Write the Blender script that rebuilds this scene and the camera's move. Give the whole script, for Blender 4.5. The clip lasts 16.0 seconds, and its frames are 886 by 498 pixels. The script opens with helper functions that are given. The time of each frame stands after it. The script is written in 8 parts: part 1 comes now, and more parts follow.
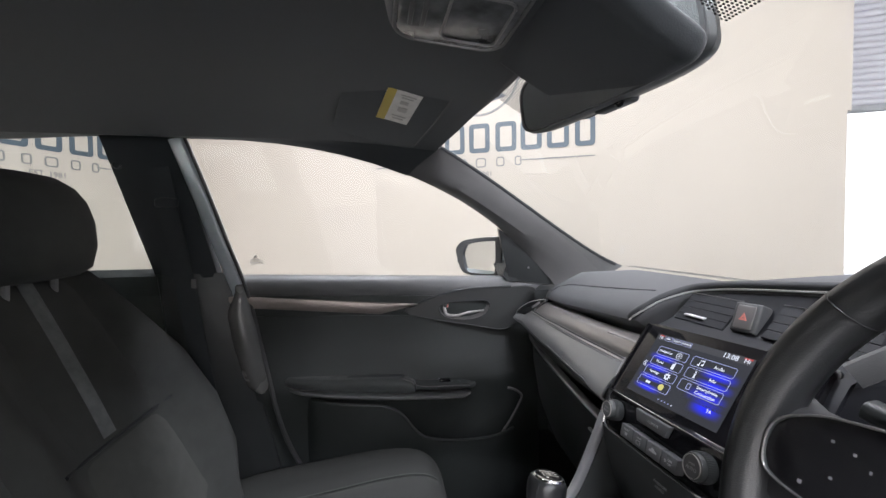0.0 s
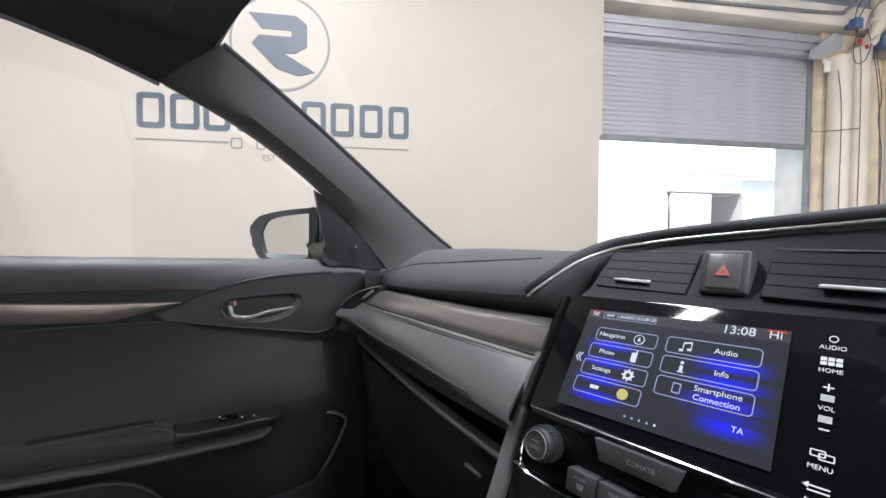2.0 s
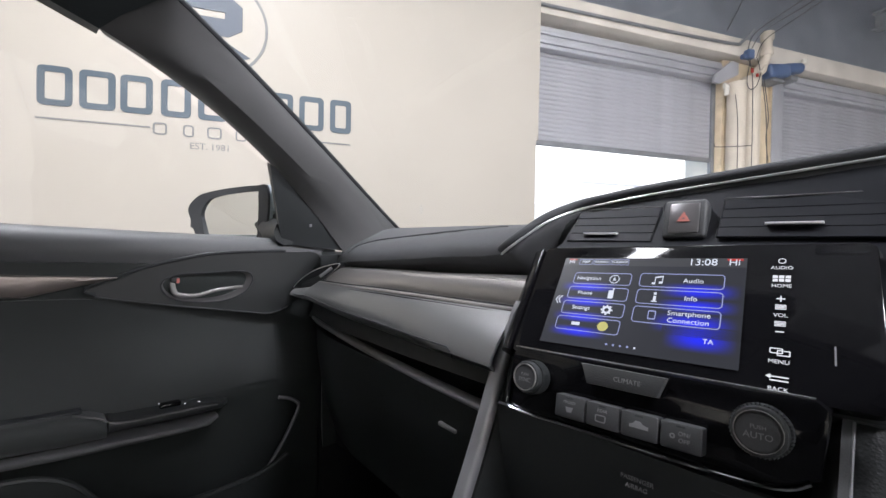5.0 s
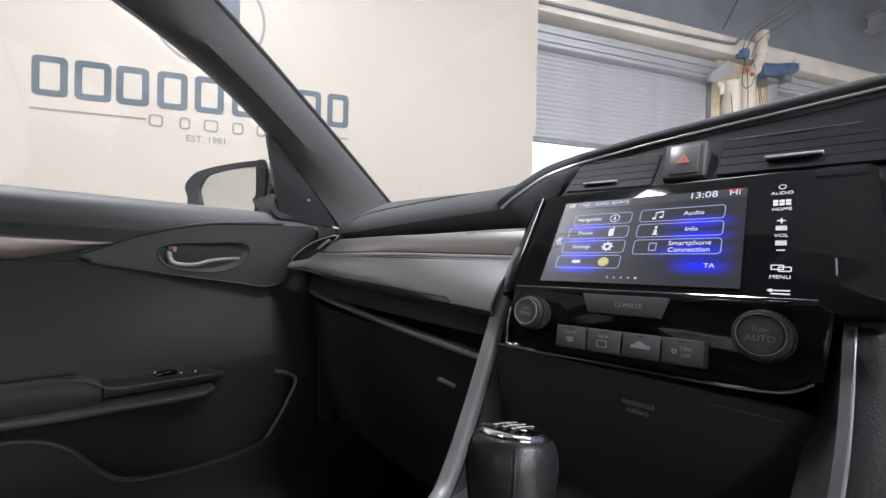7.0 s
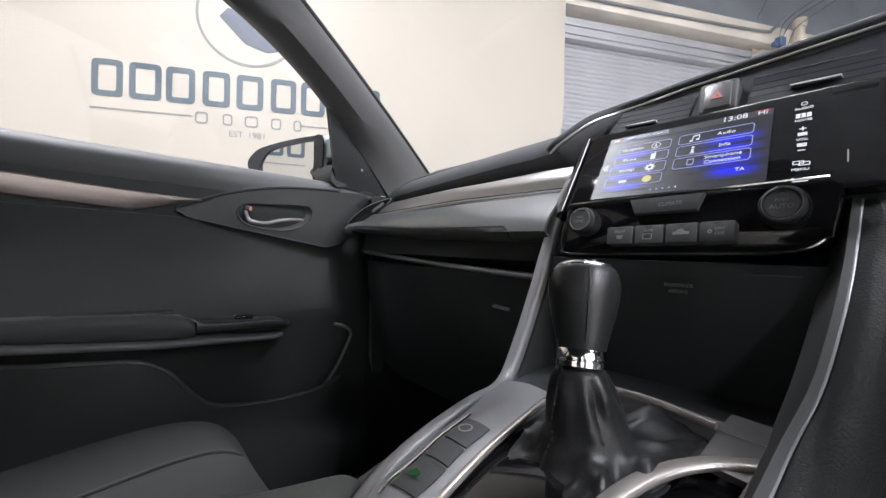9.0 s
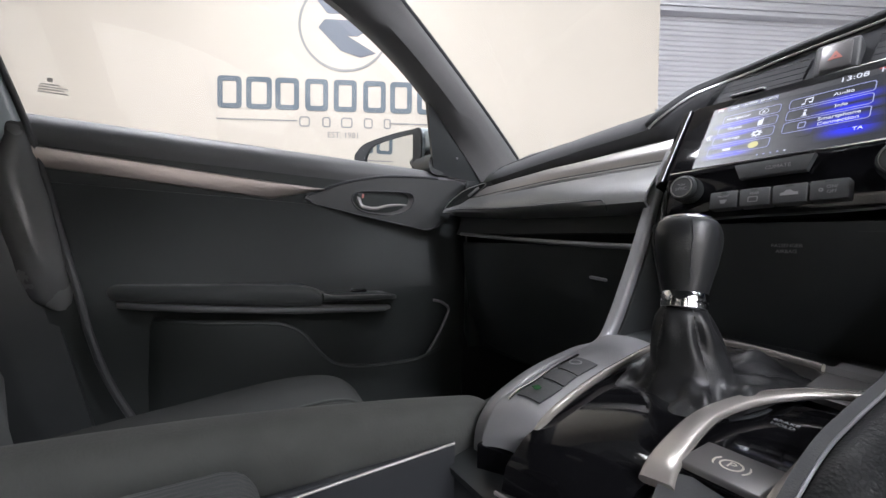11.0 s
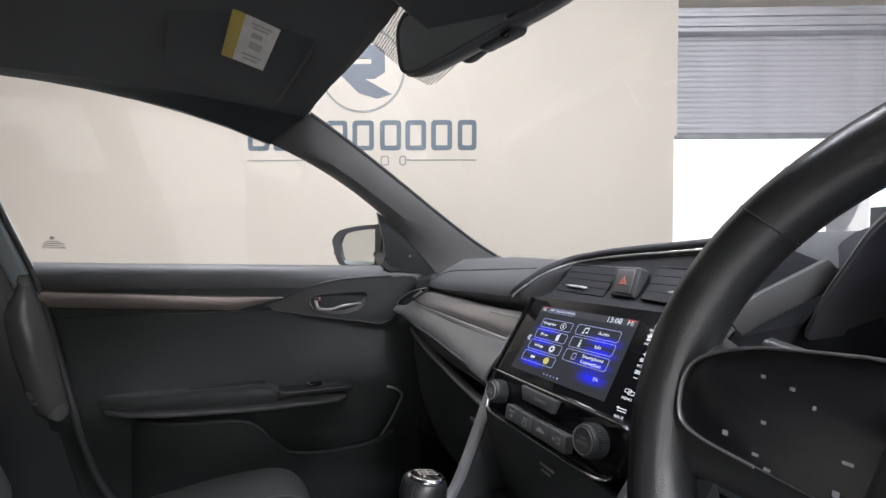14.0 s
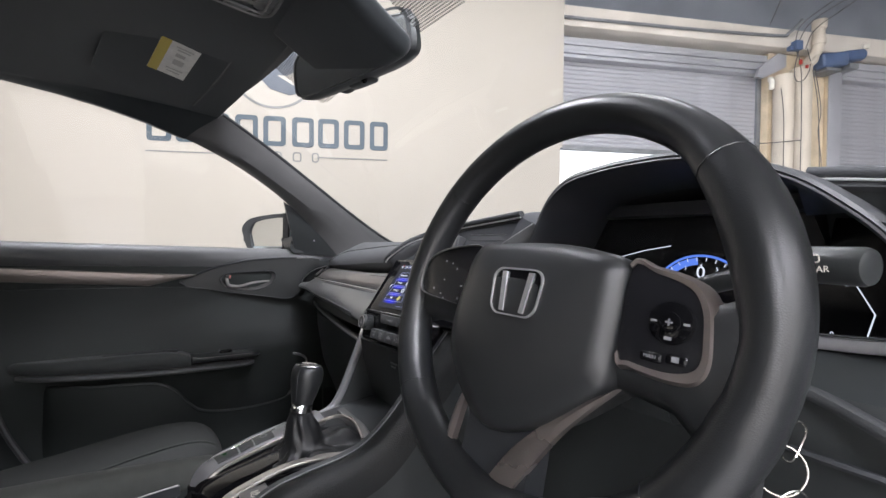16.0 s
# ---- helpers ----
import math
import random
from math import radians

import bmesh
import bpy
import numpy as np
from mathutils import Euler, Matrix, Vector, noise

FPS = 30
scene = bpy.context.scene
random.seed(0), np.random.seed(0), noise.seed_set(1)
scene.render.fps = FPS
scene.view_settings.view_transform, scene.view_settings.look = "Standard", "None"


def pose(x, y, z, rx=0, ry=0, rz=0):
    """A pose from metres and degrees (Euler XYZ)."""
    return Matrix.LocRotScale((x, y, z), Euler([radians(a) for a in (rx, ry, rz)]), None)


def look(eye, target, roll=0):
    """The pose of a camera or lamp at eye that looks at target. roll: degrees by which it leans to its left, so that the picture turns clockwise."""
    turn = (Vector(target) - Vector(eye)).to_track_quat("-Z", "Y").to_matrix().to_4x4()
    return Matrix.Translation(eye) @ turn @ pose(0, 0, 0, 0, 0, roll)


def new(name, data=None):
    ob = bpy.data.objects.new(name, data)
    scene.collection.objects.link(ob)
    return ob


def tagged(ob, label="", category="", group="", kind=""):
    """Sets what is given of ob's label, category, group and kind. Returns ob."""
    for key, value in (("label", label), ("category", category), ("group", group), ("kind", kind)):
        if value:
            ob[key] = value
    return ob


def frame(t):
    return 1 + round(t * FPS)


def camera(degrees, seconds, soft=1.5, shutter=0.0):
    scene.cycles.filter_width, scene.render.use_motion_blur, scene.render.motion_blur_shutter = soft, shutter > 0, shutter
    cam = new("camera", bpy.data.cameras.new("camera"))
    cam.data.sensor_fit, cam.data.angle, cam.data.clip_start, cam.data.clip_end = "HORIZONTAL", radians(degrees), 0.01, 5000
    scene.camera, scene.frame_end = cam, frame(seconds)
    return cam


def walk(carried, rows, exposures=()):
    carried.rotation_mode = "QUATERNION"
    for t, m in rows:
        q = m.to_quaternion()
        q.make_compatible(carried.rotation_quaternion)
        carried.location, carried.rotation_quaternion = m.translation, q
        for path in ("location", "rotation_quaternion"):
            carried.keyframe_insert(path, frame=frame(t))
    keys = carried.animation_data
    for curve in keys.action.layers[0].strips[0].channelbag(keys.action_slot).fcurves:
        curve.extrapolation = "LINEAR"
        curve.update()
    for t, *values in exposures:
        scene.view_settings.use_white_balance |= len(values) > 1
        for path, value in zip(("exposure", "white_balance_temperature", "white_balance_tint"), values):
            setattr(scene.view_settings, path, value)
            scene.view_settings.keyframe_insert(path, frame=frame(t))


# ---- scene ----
cam = camera(94.0, 16.0)
PATH = [
    (0, (0.415, 0.236, 1.141), (-1.556, 0.566, 1.066), -0.7),
    (0.5, (0.247, 0.261, 1.115), (-1.677, 0.804, 1.043), -0.4),
    (1, (0.133, 0.272, 1.086), (-1.704, 1.062, 1.025), -0.0),
    (1.5, (0.107, 0.297, 1.078), (-1.616, 1.311, 1.024), 0.4),
    (2, (0.128, 0.296, 1.062), (-1.485, 1.477, 1.012), 0.4),
    (2.5, (0.127, 0.3, 1.06), (-1.401, 1.589, 1.015), 0.6),
    (3, (0.13, 0.31, 1.049), (-1.341, 1.664, 1.011), 0.8),
    (3.5, (0.119, 0.303, 1.05), (-1.316, 1.696, 1.016), 0.8),
    (4, (0.112, 0.286, 1.048), (-1.307, 1.696, 1.015), 0.9),
    (4.5, (0.117, 0.272, 1.036), (-1.297, 1.686, 1.005), 0.9),
    (5, (0.105, 0.258, 1.012), (-1.31, 1.671, 0.985), 1.0),
    (5.2, (0.096, 0.253, 0.999), (-1.318, 1.667, 0.979), 1.1),
    (7.5, (0.104, 0.257, 0.947), (-1.299, 1.683, 0.928), 1.2),
    (8, (0.1, 0.246, 0.921), (-1.309, 1.664, 0.904), 1.2),
    (8.5, (0.114, 0.193, 0.886), (-1.319, 1.588, 0.87), 1.2),
    (9, (0.123, 0.18, 0.881), (-1.358, 1.524, 0.863), 1.2),
    (9.5, (0.134, 0.161, 0.856), (-1.409, 1.433, 0.836), 1.1),
    (10, (0.148, 0.12, 0.837), (-1.46, 1.309, 0.812), 1.0),
    (10.2, (0.151, 0.121, 0.843), (-1.485, 1.272, 0.802), 0.8),
    (12.3, (0.150, 0.135, 0.870), (-1.607, 1.088, 0.836), 0.8),
    (12.5, (0.149, 0.151, 0.897), (-1.609, 1.104, 0.864), 0.7),
    (13, (0.181, 0.225, 0.991), (-1.589, 1.155, 0.955), 0.5),
    (13.5, (0.258, 0.285, 1.054), (-1.531, 1.178, 1.017), 0.3),
    (14, (0.334, 0.278, 1.084), (-1.474, 1.13, 1.043), 0.1),
    (14.5, (0.453, 0.251, 1.121), (-1.357, 1.101, 1.081), 0.1),
    (15, (0.513, 0.219, 1.062), (-1.268, 1.128, 1.025), 0.3),
    (15.5, (0.547, 0.219, 1.045), (-1.163, 1.255, 1.012), 0.5),
    (16, (0.564, 0.232, 1.044), (-1.047, 1.417, 1.008), 0.5),
]
LAMP_W = 76.0
EXPOSURES = [(0.0, 1.58), (0.5, 1.45), (1.0, 1.38), (4.5, 1.34), (7.0, 1.40), (8.5, 1.50), (10.0, 1.56), (12.5, 1.56), (13.5, 1.34), (14.5, 1.40), (16.0, 1.44)]
walk(cam, [(t, look(eye, target, roll)) for t, eye, target, roll in PATH], EXPOSURES)

# ---- world, sun, lamps ----
HALL = pose(-2.614, 1.952, 0, 0, 0, 63.3)      # hall frame: x along the sign wall, y behind it
world = bpy.data.worlds.new("world")
scene.world = world
world.use_nodes = True
wn = world.node_tree.nodes
sky = wn.new("ShaderNodeTexSky")
sky.sky_type, sky.sun_disc = "NISHITA", False
sky.sun_elevation, sky.sun_rotation = radians(62), radians(140)
wn["Background"].inputs["Strength"].default_value = 0.15
world.node_tree.links.new(sky.outputs[0], wn["Background"].inputs["Color"])
sun_data = bpy.data.lights.new("sun", "SUN")
sun_data.energy, sun_data.angle, sun_data.color = 5.0, radians(0.5), (1.0, 0.95, 0.88)
sun = new("sun", sun_data)
sun.matrix_world = look((0, 0, 30), (-10, 12, 0))


def area_lamp(name, m, sx, sy, watts, colour):
    d = bpy.data.lights.new(name, "AREA")
    d.shape, d.size, d.size_y, d.energy, d.color = "RECTANGLE", sx, sy, watts, colour
    ob = new(name, d)
    ob.matrix_world = m
    return ob


# ---- materials ----
def material(name, colour, rough=0.5, metal=0.0, grain=0.0, grain_scale=400.0, vary=0.15, vary_scale=6.0, coat=0.0,
             spec=0.5, kind="noise", stretch=(1, 1, 1), sheen=0.0):
    m = bpy.data.materials.new(name)
    m.use_nodes = True
    nt = m.node_tree
    b = nt.nodes["Principled BSDF"]
    b.inputs["Metallic"].default_value = metal
    b.inputs["Coat Weight"].default_value = coat
    b.inputs["Coat Roughness"].default_value = 0.04
    b.inputs["Specular IOR Level"].default_value = spec
    b.inputs["Sheen Weight"].default_value = sheen
    tc = nt.nodes.new("ShaderNodeTexCoord")
    mp = nt.nodes.new("ShaderNodeMapping")
    mp.inputs["Scale"].default_value = stretch
    nt.links.new(tc.outputs["Object"], mp.inputs["Vector"])
    n1 = nt.nodes.new("ShaderNodeTexNoise")
    n1.inputs["Scale"].default_value, n1.inputs["Detail"].default_value = vary_scale, 5
    nt.links.new(mp.outputs[0], n1.inputs["Vector"])
    ramp = nt.nodes.new("ShaderNodeMapRange")
    ramp.inputs["From Min"].default_value, ramp.inputs["From Max"].default_value = 0.3, 0.7
    ramp.inputs["To Min"].default_value, ramp.inputs["To Max"].default_value = 1 - vary, 1 + vary
    nt.links.new(n1.outputs["Fac"], ramp.inputs["Value"])
    mul = nt.nodes.new("ShaderNodeVectorMath")
    mul.operation = "SCALE"
    mul.inputs[0].default_value = colour
    nt.links.new(ramp.outputs[0], mul.inputs["Scale"])
    nt.links.new(mul.outputs[0], b.inputs["Base Color"])
    rr = nt.nodes.new("ShaderNodeMapRange")
    rr.inputs["To Min"].default_value, rr.inputs["To Max"].default_value = max(0.02, rough * (1 - vary)), min(1, rough * (1 + vary))
    nt.links.new(n1.outputs["Fac"], rr.inputs["Value"])
    nt.links.new(rr.outputs[0], b.inputs["Roughness"])
    if grain:
        if kind == "voronoi":
            g = nt.nodes.new("ShaderNodeTexVoronoi")
            out = g.outputs["Distance"]
        elif kind == "wave":
            g = nt.nodes.new("ShaderNodeTexWave")
            g.inputs["Distortion"].default_value = 1.5
            g.inputs["Detail Scale"].default_value = 3.0
            out = g.outputs["Fac"]
        else:
            g = nt.nodes.new("ShaderNodeTexNoise")
            g.inputs["Detail"].default_value = 3
            out = g.outputs["Fac"]
        g.inputs["Scale"].default_value = grain_scale
        nt.links.new(mp.outputs[0], g.inputs["Vector"])
        bump = nt.nodes.new("ShaderNodeBump")
        bump.inputs["Strength"].default_value, bump.inputs["Distance"].default_value = grain, 0.0005
        nt.links.new(out, bump.inputs["Height"])
        nt.links.new(bump.outputs[0], b.inputs["Normal"])
    return m


def glow(name, colour, strength, gloss=True):
    m = bpy.data.materials.new(name)
    m.use_nodes = True
    b = m.node_tree.nodes["Principled BSDF"]
    b.inputs["Base Color"].default_value = (0.004, 0.004, 0.005, 1)
    b.inputs["Roughness"].default_value = 0.27 if gloss else 0.6
    b.inputs["Specular IOR Level"].default_value = 0.10
    b.inputs["Emission Color"].default_value = (*colour, 1)
    b.inputs["Emission Strength"].default_value = strength * 0.40
    return m


def pane_material(name, tint, gloss_rough=0.0):
    m = bpy.data.materials.new(name)
    m.use_nodes = True
    nt = m.node_tree
    nt.nodes.remove(nt.nodes["Principled BSDF"])
    tr = nt.nodes.new("ShaderNodeBsdfTransparent")
    tr.inputs[0].default_value = (*tint, 1)
    gl = nt.nodes.new("ShaderNodeBsdfGlossy")
    gl.inputs["Roughness"].default_value = gloss_rough
    fr = nt.nodes.new("ShaderNodeLayerWeight")
    fr.inputs["Blend"].default_value = 0.5
    pw = nt.nodes.new("ShaderNodeMath")
    pw.operation = "POWER"
    pw.inputs[1].default_value = 5.0
    nt.links.new(fr.outputs["Facing"], pw.inputs[0])
    sc = nt.nodes.new("ShaderNodeMath")
    sc.operation = "MULTIPLY_ADD"
    sc.inputs[1].default_value, sc.inputs[2].default_value = 0.9, 0.04
    nt.links.new(pw.outputs[0], sc.inputs[0])
    mx = nt.nodes.new("ShaderNodeMixShader")
    nt.links.new(sc.outputs[0], mx.inputs[0])
    nt.links.new(tr.outputs[0], mx.inputs[1])
    nt.links.new(gl.outputs[0], mx.inputs[2])
    nt.links.new(mx.outputs[0], nt.nodes["Material Output"].inputs[0])
    return m


M_SOFT = material("soft_touch_plastic", (0.050, 0.052, 0.055), 0.48, grain=0.25, grain_scale=900, kind="voronoi")
M_HARD = material("hard_black_plastic", (0.032, 0.035, 0.0355), 0.36, grain=0.12, grain_scale=700)
# the door plastic made lighter for edges that catch light, mainly its top
M_DOORTOP = material("lit_door_vinyl", (0.085, 0.086, 0.088), 0.52, spec=0.5, grain=0.22, grain_scale=800, kind="voronoi", sheen=0.15)
M_DOOR = material("door_panel_plastic", (0.028, 0.032, 0.031), 0.5, spec=0.4, grain=0.25, grain_scale=800, kind="voronoi")
M_DFAB = material("door_fabric", (0.032, 0.036, 0.035), 0.72, grain=0.5, grain_scale=900, sheen=0.2)
M_LEATHER = material("black_leather", (0.017, 0.018, 0.019), 0.33, spec=0.55, grain=0.16, grain_scale=1100, kind="voronoi")
M_GAITER = material("supple_black_leather", (0.014, 0.0145, 0.0155), 0.40, spec=0.45, grain=0.25, grain_scale=700, vary=0.3, vary_scale=40)
M_PAD = material("stitched_pad_leather", (0.095, 0.097, 0.097), 0.31, spec=1.0, coat=0.2, grain=0.10, grain_scale=1500, kind="voronoi")
M_STITCH = material("stitch_thread", (0.15, 0.152, 0.155), 0.7)
M_DASHTOP = material("dash_top_grain", (0.075, 0.077, 0.081), 0.7, spec=0.25, grain=0.3, grain_scale=700, kind="voronoi")
M_EDGE = material("worn_satin_trim", (0.30, 0.29, 0.28), 0.30, metal=0.4, grain=0.12, grain_scale=900)
M_RIBBON = material("worn_bronze_satin", (0.50, 0.465, 0.43), 0.26, metal=0.6, grain=0.1, grain_scale=900)
M_BEZEL = material("warm_satin_bezel", (0.33, 0.285, 0.265), 0.28, metal=0.75, grain=0.1, grain_scale=900)
M_DISPLAY = material("instrument_glass", (0.012, 0.012, 0.014), 0.22, vary=0.1)
M_HOODIN = material("matt_black_lining", (0.034, 0.035, 0.039), 0.5)
M_SURROUND = material("satin_black_surround", (0.024, 0.026, 0.026), 0.38, spec=0.5, vary=0.1)
M_GLOVE = material("matt_black_lid", (0.028, 0.031, 0.032), 0.5, grain=0.15, grain_scale=900)
M_HUB = material("wheel_cover_plastic", (0.024, 0.025, 0.026), 0.36, spec=0.6, grain=0.10, grain_scale=1300, kind="voronoi")
M_BRIGHT = material("satin_chrome_emblem", (0.72, 0.72, 0.73), 0.32, metal=0.75, vary=0.05)
M_TAB = material("bright_satin_tab", (0.82, 0.82, 0.83), 0.30, metal=0.3, vary=0.03)
M_GLASSMARK = material("pale_glass_print", (0.40, 0.39, 0.37), 0.6)
M_FACE = material("satin_black_fascia", (0.014, 0.015, 0.018), 0.5, spec=0.12, vary=0.15)
M_LIP = material("dash_lip_vinyl", (0.045, 0.047, 0.050), 0.6, spec=0.3, grain=0.2, grain_scale=800, kind="voronoi")
M_KNEE = material("pebbled_leather", (0.013, 0.014, 0.0145), 0.46, spec=0.3, grain=0.6, grain_scale=620, kind="voronoi")
M_MARK = material("grey_lettering", (0.24, 0.24, 0.25), 0.6)
M_GLOSS = material("piano_black", (0.006, 0.006, 0.007), 0.06, vary=0.2, spec=0.26, coat=0.04, vary_scale=3)
M_SATIN = material("satin_grey_trim", (0.29, 0.29, 0.30), 0.36, metal=0.35, grain=0.15, grain_scale=900)
M_SATIN_D = material("dark_satin_trim", (0.16, 0.155, 0.155), 0.34, metal=0.4, grain=0.12, grain_scale=900)
M_BRUSH = material("brushed_dark_metal_trim", (0.33, 0.315, 0.30), 0.30, metal=0.7, grain=0.12, grain_scale=120, stretch=(0.04, 1, 1), vary=0.06, vary_scale=55)
M_BRONZE = material("brushed_bronze_trim", (0.33, 0.285, 0.265), 0.30, metal=0.7, grain=0.25, grain_scale=120, stretch=(1, 0.05, 1), vary=0.2, vary_scale=40)
M_CHROME = material("chrome", (0.75, 0.75, 0.76), 0.10, metal=1.0, vary=0.08)
M_FABRIC = material("seat_fabric", (0.038, 0.041, 0.0385), 0.9, grain=0.7, grain_scale=500, sheen=0.06, vary=0.2, vary_scale=30)
M_FABRIC2 = material("seat_fabric_light", (0.058, 0.061, 0.056), 0.9, grain=0.7, grain_scale=500, sheen=0.04, vary=0.15, vary_scale=40)
M_FABRIC3 = material("seat_fabric_ribbed", (0.023, 0.0245, 0.023), 0.9, grain=0.8, grain_scale=420, vary=0.15, vary_scale=40)
M_STRIPE = material("pale_seat_stripe", (0.14, 0.15, 0.15), 0.9, grain=0.7, grain_scale=500, sheen=0.05, vary=0.2, vary_scale=60)
M_RIB = material("ribbed_armrest_fabric", (0.060, 0.066, 0.065), 0.9, grain=0.6, grain_scale=95, kind="wave", sheen=0.05, stretch=(1, 0.3, 0.3))
M_LINER = material("headliner_fabric", (0.029, 0.034, 0.037), 0.95, grain=0.5, grain_scale=700, sheen=0.15)
M_PILLAR = material("pillar_trim_plastic", (0.052, 0.054, 0.056), 0.55, grain=0.3, grain_scale=900, kind="voronoi")
M_SEAL = material("soft_door_seal", (0.055, 0.056, 0.057), 0.4)
M_APILLAR = material("woven_pillar_trim", (0.064, 0.063, 0.063), 0.7, grain=0.35, grain_scale=900, sheen=0.3)
M_CARPET = material("carpet", (0.020, 0.022, 0.025), 1.0, grain=1.0, grain_scale=350)
M_RUBBER = material("rubber_seal", (0.022, 0.024, 0.027), 0.6)
M_PAINT = material("silver_blue_car_paint", (0.46, 0.52, 0.55), 0.30, metal=0.2, coat=0.8, vary=0.04)
M_MIRROR = material("mirror_glass", (0.86, 0.88, 0.88), 0.02, metal=1.0, vary=0.01)
M_GLASS = pane_material("window_glass", (0.93, 0.95, 0.94))
M_FROST = material("frosted_lamp_lens", (0.10, 0.105, 0.105), 0.22, grain=0.4, grain_scale=140, vary=0.5, vary_scale=45)
M_JAMB = material("grey_jamb_plastic", (0.15, 0.15, 0.147), 0.27, spec=0.8, grain=0.08, grain_scale=700)
M_LENS2 = pane_material("clear_gloss", (0.85, 0.85, 0.86), 0.12)
M_FRIT = material("black_frit_print", (0.02, 0.02, 0.022), 0.4)
M_LABEL = material("label_paper", (0.74, 0.72, 0.68), 0.55, vary=0.12, vary_scale=60)
M_LABEL_Y = material("label_yellow", (0.55, 0.42, 0.08), 0.55)
M_LABEL_INK = material("label_ink", (0.48, 0.46, 0.43), 0.6)
M_ICON = glow("button_lettering", (0.9, 0.92, 1.0), 0.9, False)
M_DIMICON = material("dim_lettering", (0.22, 0.22, 0.23), 0.6)
M_GREEN = glow("green_lettering", (0.05, 0.4, 0.10), 0.14, False)
M_RED = material("hazard_red", (0.50, 0.17, 0.14), 0.5)
M_SCREEN = glow("screen_backlight", (0.035, 0.037, 0.045), 1.0)
M_SCR_BAR = glow("screen_title_bar", (0.06, 0.062, 0.07), 1.0)
M_SCR_WHITE = glow("screen_white", (0.80, 0.85, 1.0), 0.95)
M_SCR_LINE = glow("screen_outline", (0.38, 0.42, 0.75), 0.9)
M_SCR_RED = glow("screen_red", (0.8, 0.06, 0.05), 0.7)
M_SCR_YEL = glow("screen_yellow", (0.75, 0.7, 0.25), 0.8)


def blue_glow():
    m = bpy.data.materials.new("screen_blue_glow")
    m.use_nodes = True
    nt = m.node_tree
    b = nt.nodes["Principled BSDF"]
    b.inputs["Base Color"].default_value = (0.004, 0.004, 0.006, 1)
    b.inputs["Roughness"].default_value = 0.27
    b.inputs["Specular IOR Level"].default_value = 0.10
    uv = nt.nodes.new("ShaderNodeUVMap")
    sep = nt.nodes.new("ShaderNodeSeparateXYZ")
    nt.links.new(uv.outputs[0], sep.inputs[0])
    fac = None
    for i in (0, 1):
        a = nt.nodes.new("ShaderNodeMath")
        a.operation = "PINGPONG"
        a.inputs[1].default_value = 0.5
        nt.links.new(sep.outputs[i], a.inputs[0])
        s_ = nt.nodes.new("ShaderNodeMapRange")
        s_.interpolation_type = "SMOOTHSTEP"
        s_.inputs["From Max"].default_value = 0.5
        nt.links.new(a.outputs[0], s_.inputs["Value"])
        if fac is None:
            fac = s_
        else:
            mm = nt.nodes.new("ShaderNodeMath")
            mm.operation = "MULTIPLY"
            nt.links.new(fac.outputs[0], mm.inputs[0])
            nt.links.new(s_.outputs[0], mm.inputs[1])
            fac = mm
    mixc = nt.nodes.new("ShaderNodeMix")
    mixc.data_type = "RGBA"
    mixc.inputs["A"].default_value = (0.035, 0.037, 0.045, 1)
    mixc.inputs["B"].default_value = (0.02, 0.03, 1.0, 1)
    nt.links.new(fac.outputs[0], mixc.inputs["Factor"])
    nt.links.new(mixc.outputs["Result"], b.inputs["Emission Color"])
    b.inputs["Emission Strength"].default_value = 0.40
    return m


M_SCR_BLUE = blue_glow()

# unseen walls, made paler than the sign walls to bounce light into the car
M_WALL2 = material("bounce_wall_paint", (0.78, 0.75, 0.70), 0.6, grain=0.1, grain_scale=60, vary=0.05, vary_scale=1.2)
# cream kept darker than the unseen walls, so the sign walls don't blow out
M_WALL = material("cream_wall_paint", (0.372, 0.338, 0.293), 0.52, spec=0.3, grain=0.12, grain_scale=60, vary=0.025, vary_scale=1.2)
M_NAVY = material("sign_grey_blue", (0.060, 0.072, 0.094), 0.5, vary=0.05)
M_TEAL = material("sign_slate_blue", (0.046, 0.068, 0.088), 0.5, vary=0.05)
M_GREYSIGN = material("sign_grey", (0.15, 0.15, 0.15), 0.45, vary=0.05)
M_CLAD = material("blue_grey_cladding", (0.21, 0.225, 0.26), 0.6, vary=0.2, vary_scale=1.5)
M_STEEL = material("galvanised_shutter_steel", (0.44, 0.44, 0.47), 0.45, metal=0.35, grain=0.1, grain_scale=40, vary=0.10, vary_scale=3)
M_STEEL_D = material("dark_steel", (0.22, 0.225, 0.235), 0.5, metal=0.3, vary=0.2)
M_CONC = material("concrete_floor", (0.36, 0.35, 0.34), 0.5, grain=0.3, grain_scale=30, vary=0.2, vary_scale=2)
M_BEAM = material("cream_painted_beam", (0.60, 0.55, 0.49), 0.6, grain=0.2, grain_scale=30, vary=0.12, vary_scale=4)
M_STONE = material("painted_stone_pier", (0.62, 0.51, 0.36), 0.75, grain=0.8, grain_scale=14, vary=0.25, vary_scale=5)
M_PIPE = material("white_plastic_pipe", (0.72, 0.68, 0.60), 0.4, vary=0.1)
M_CREAM = material("cream_painted_pipe", (0.60, 0.53, 0.44), 0.5, vary=0.12, vary_scale=5)
M_BLUE = material("blue_motor_housing", (0.07, 0.11, 0.21), 0.45, vary=0.15)
M_REDP = material("red_plastic", (0.5, 0.04, 0.03), 0.4)
M_CEIL = material("grey_roof_sheet", (0.38, 0.39, 0.41), 0.6, vary=0.2, vary_scale=1.5)
M_CABLE = material("black_cable", (0.08, 0.075, 0.075), 0.5)
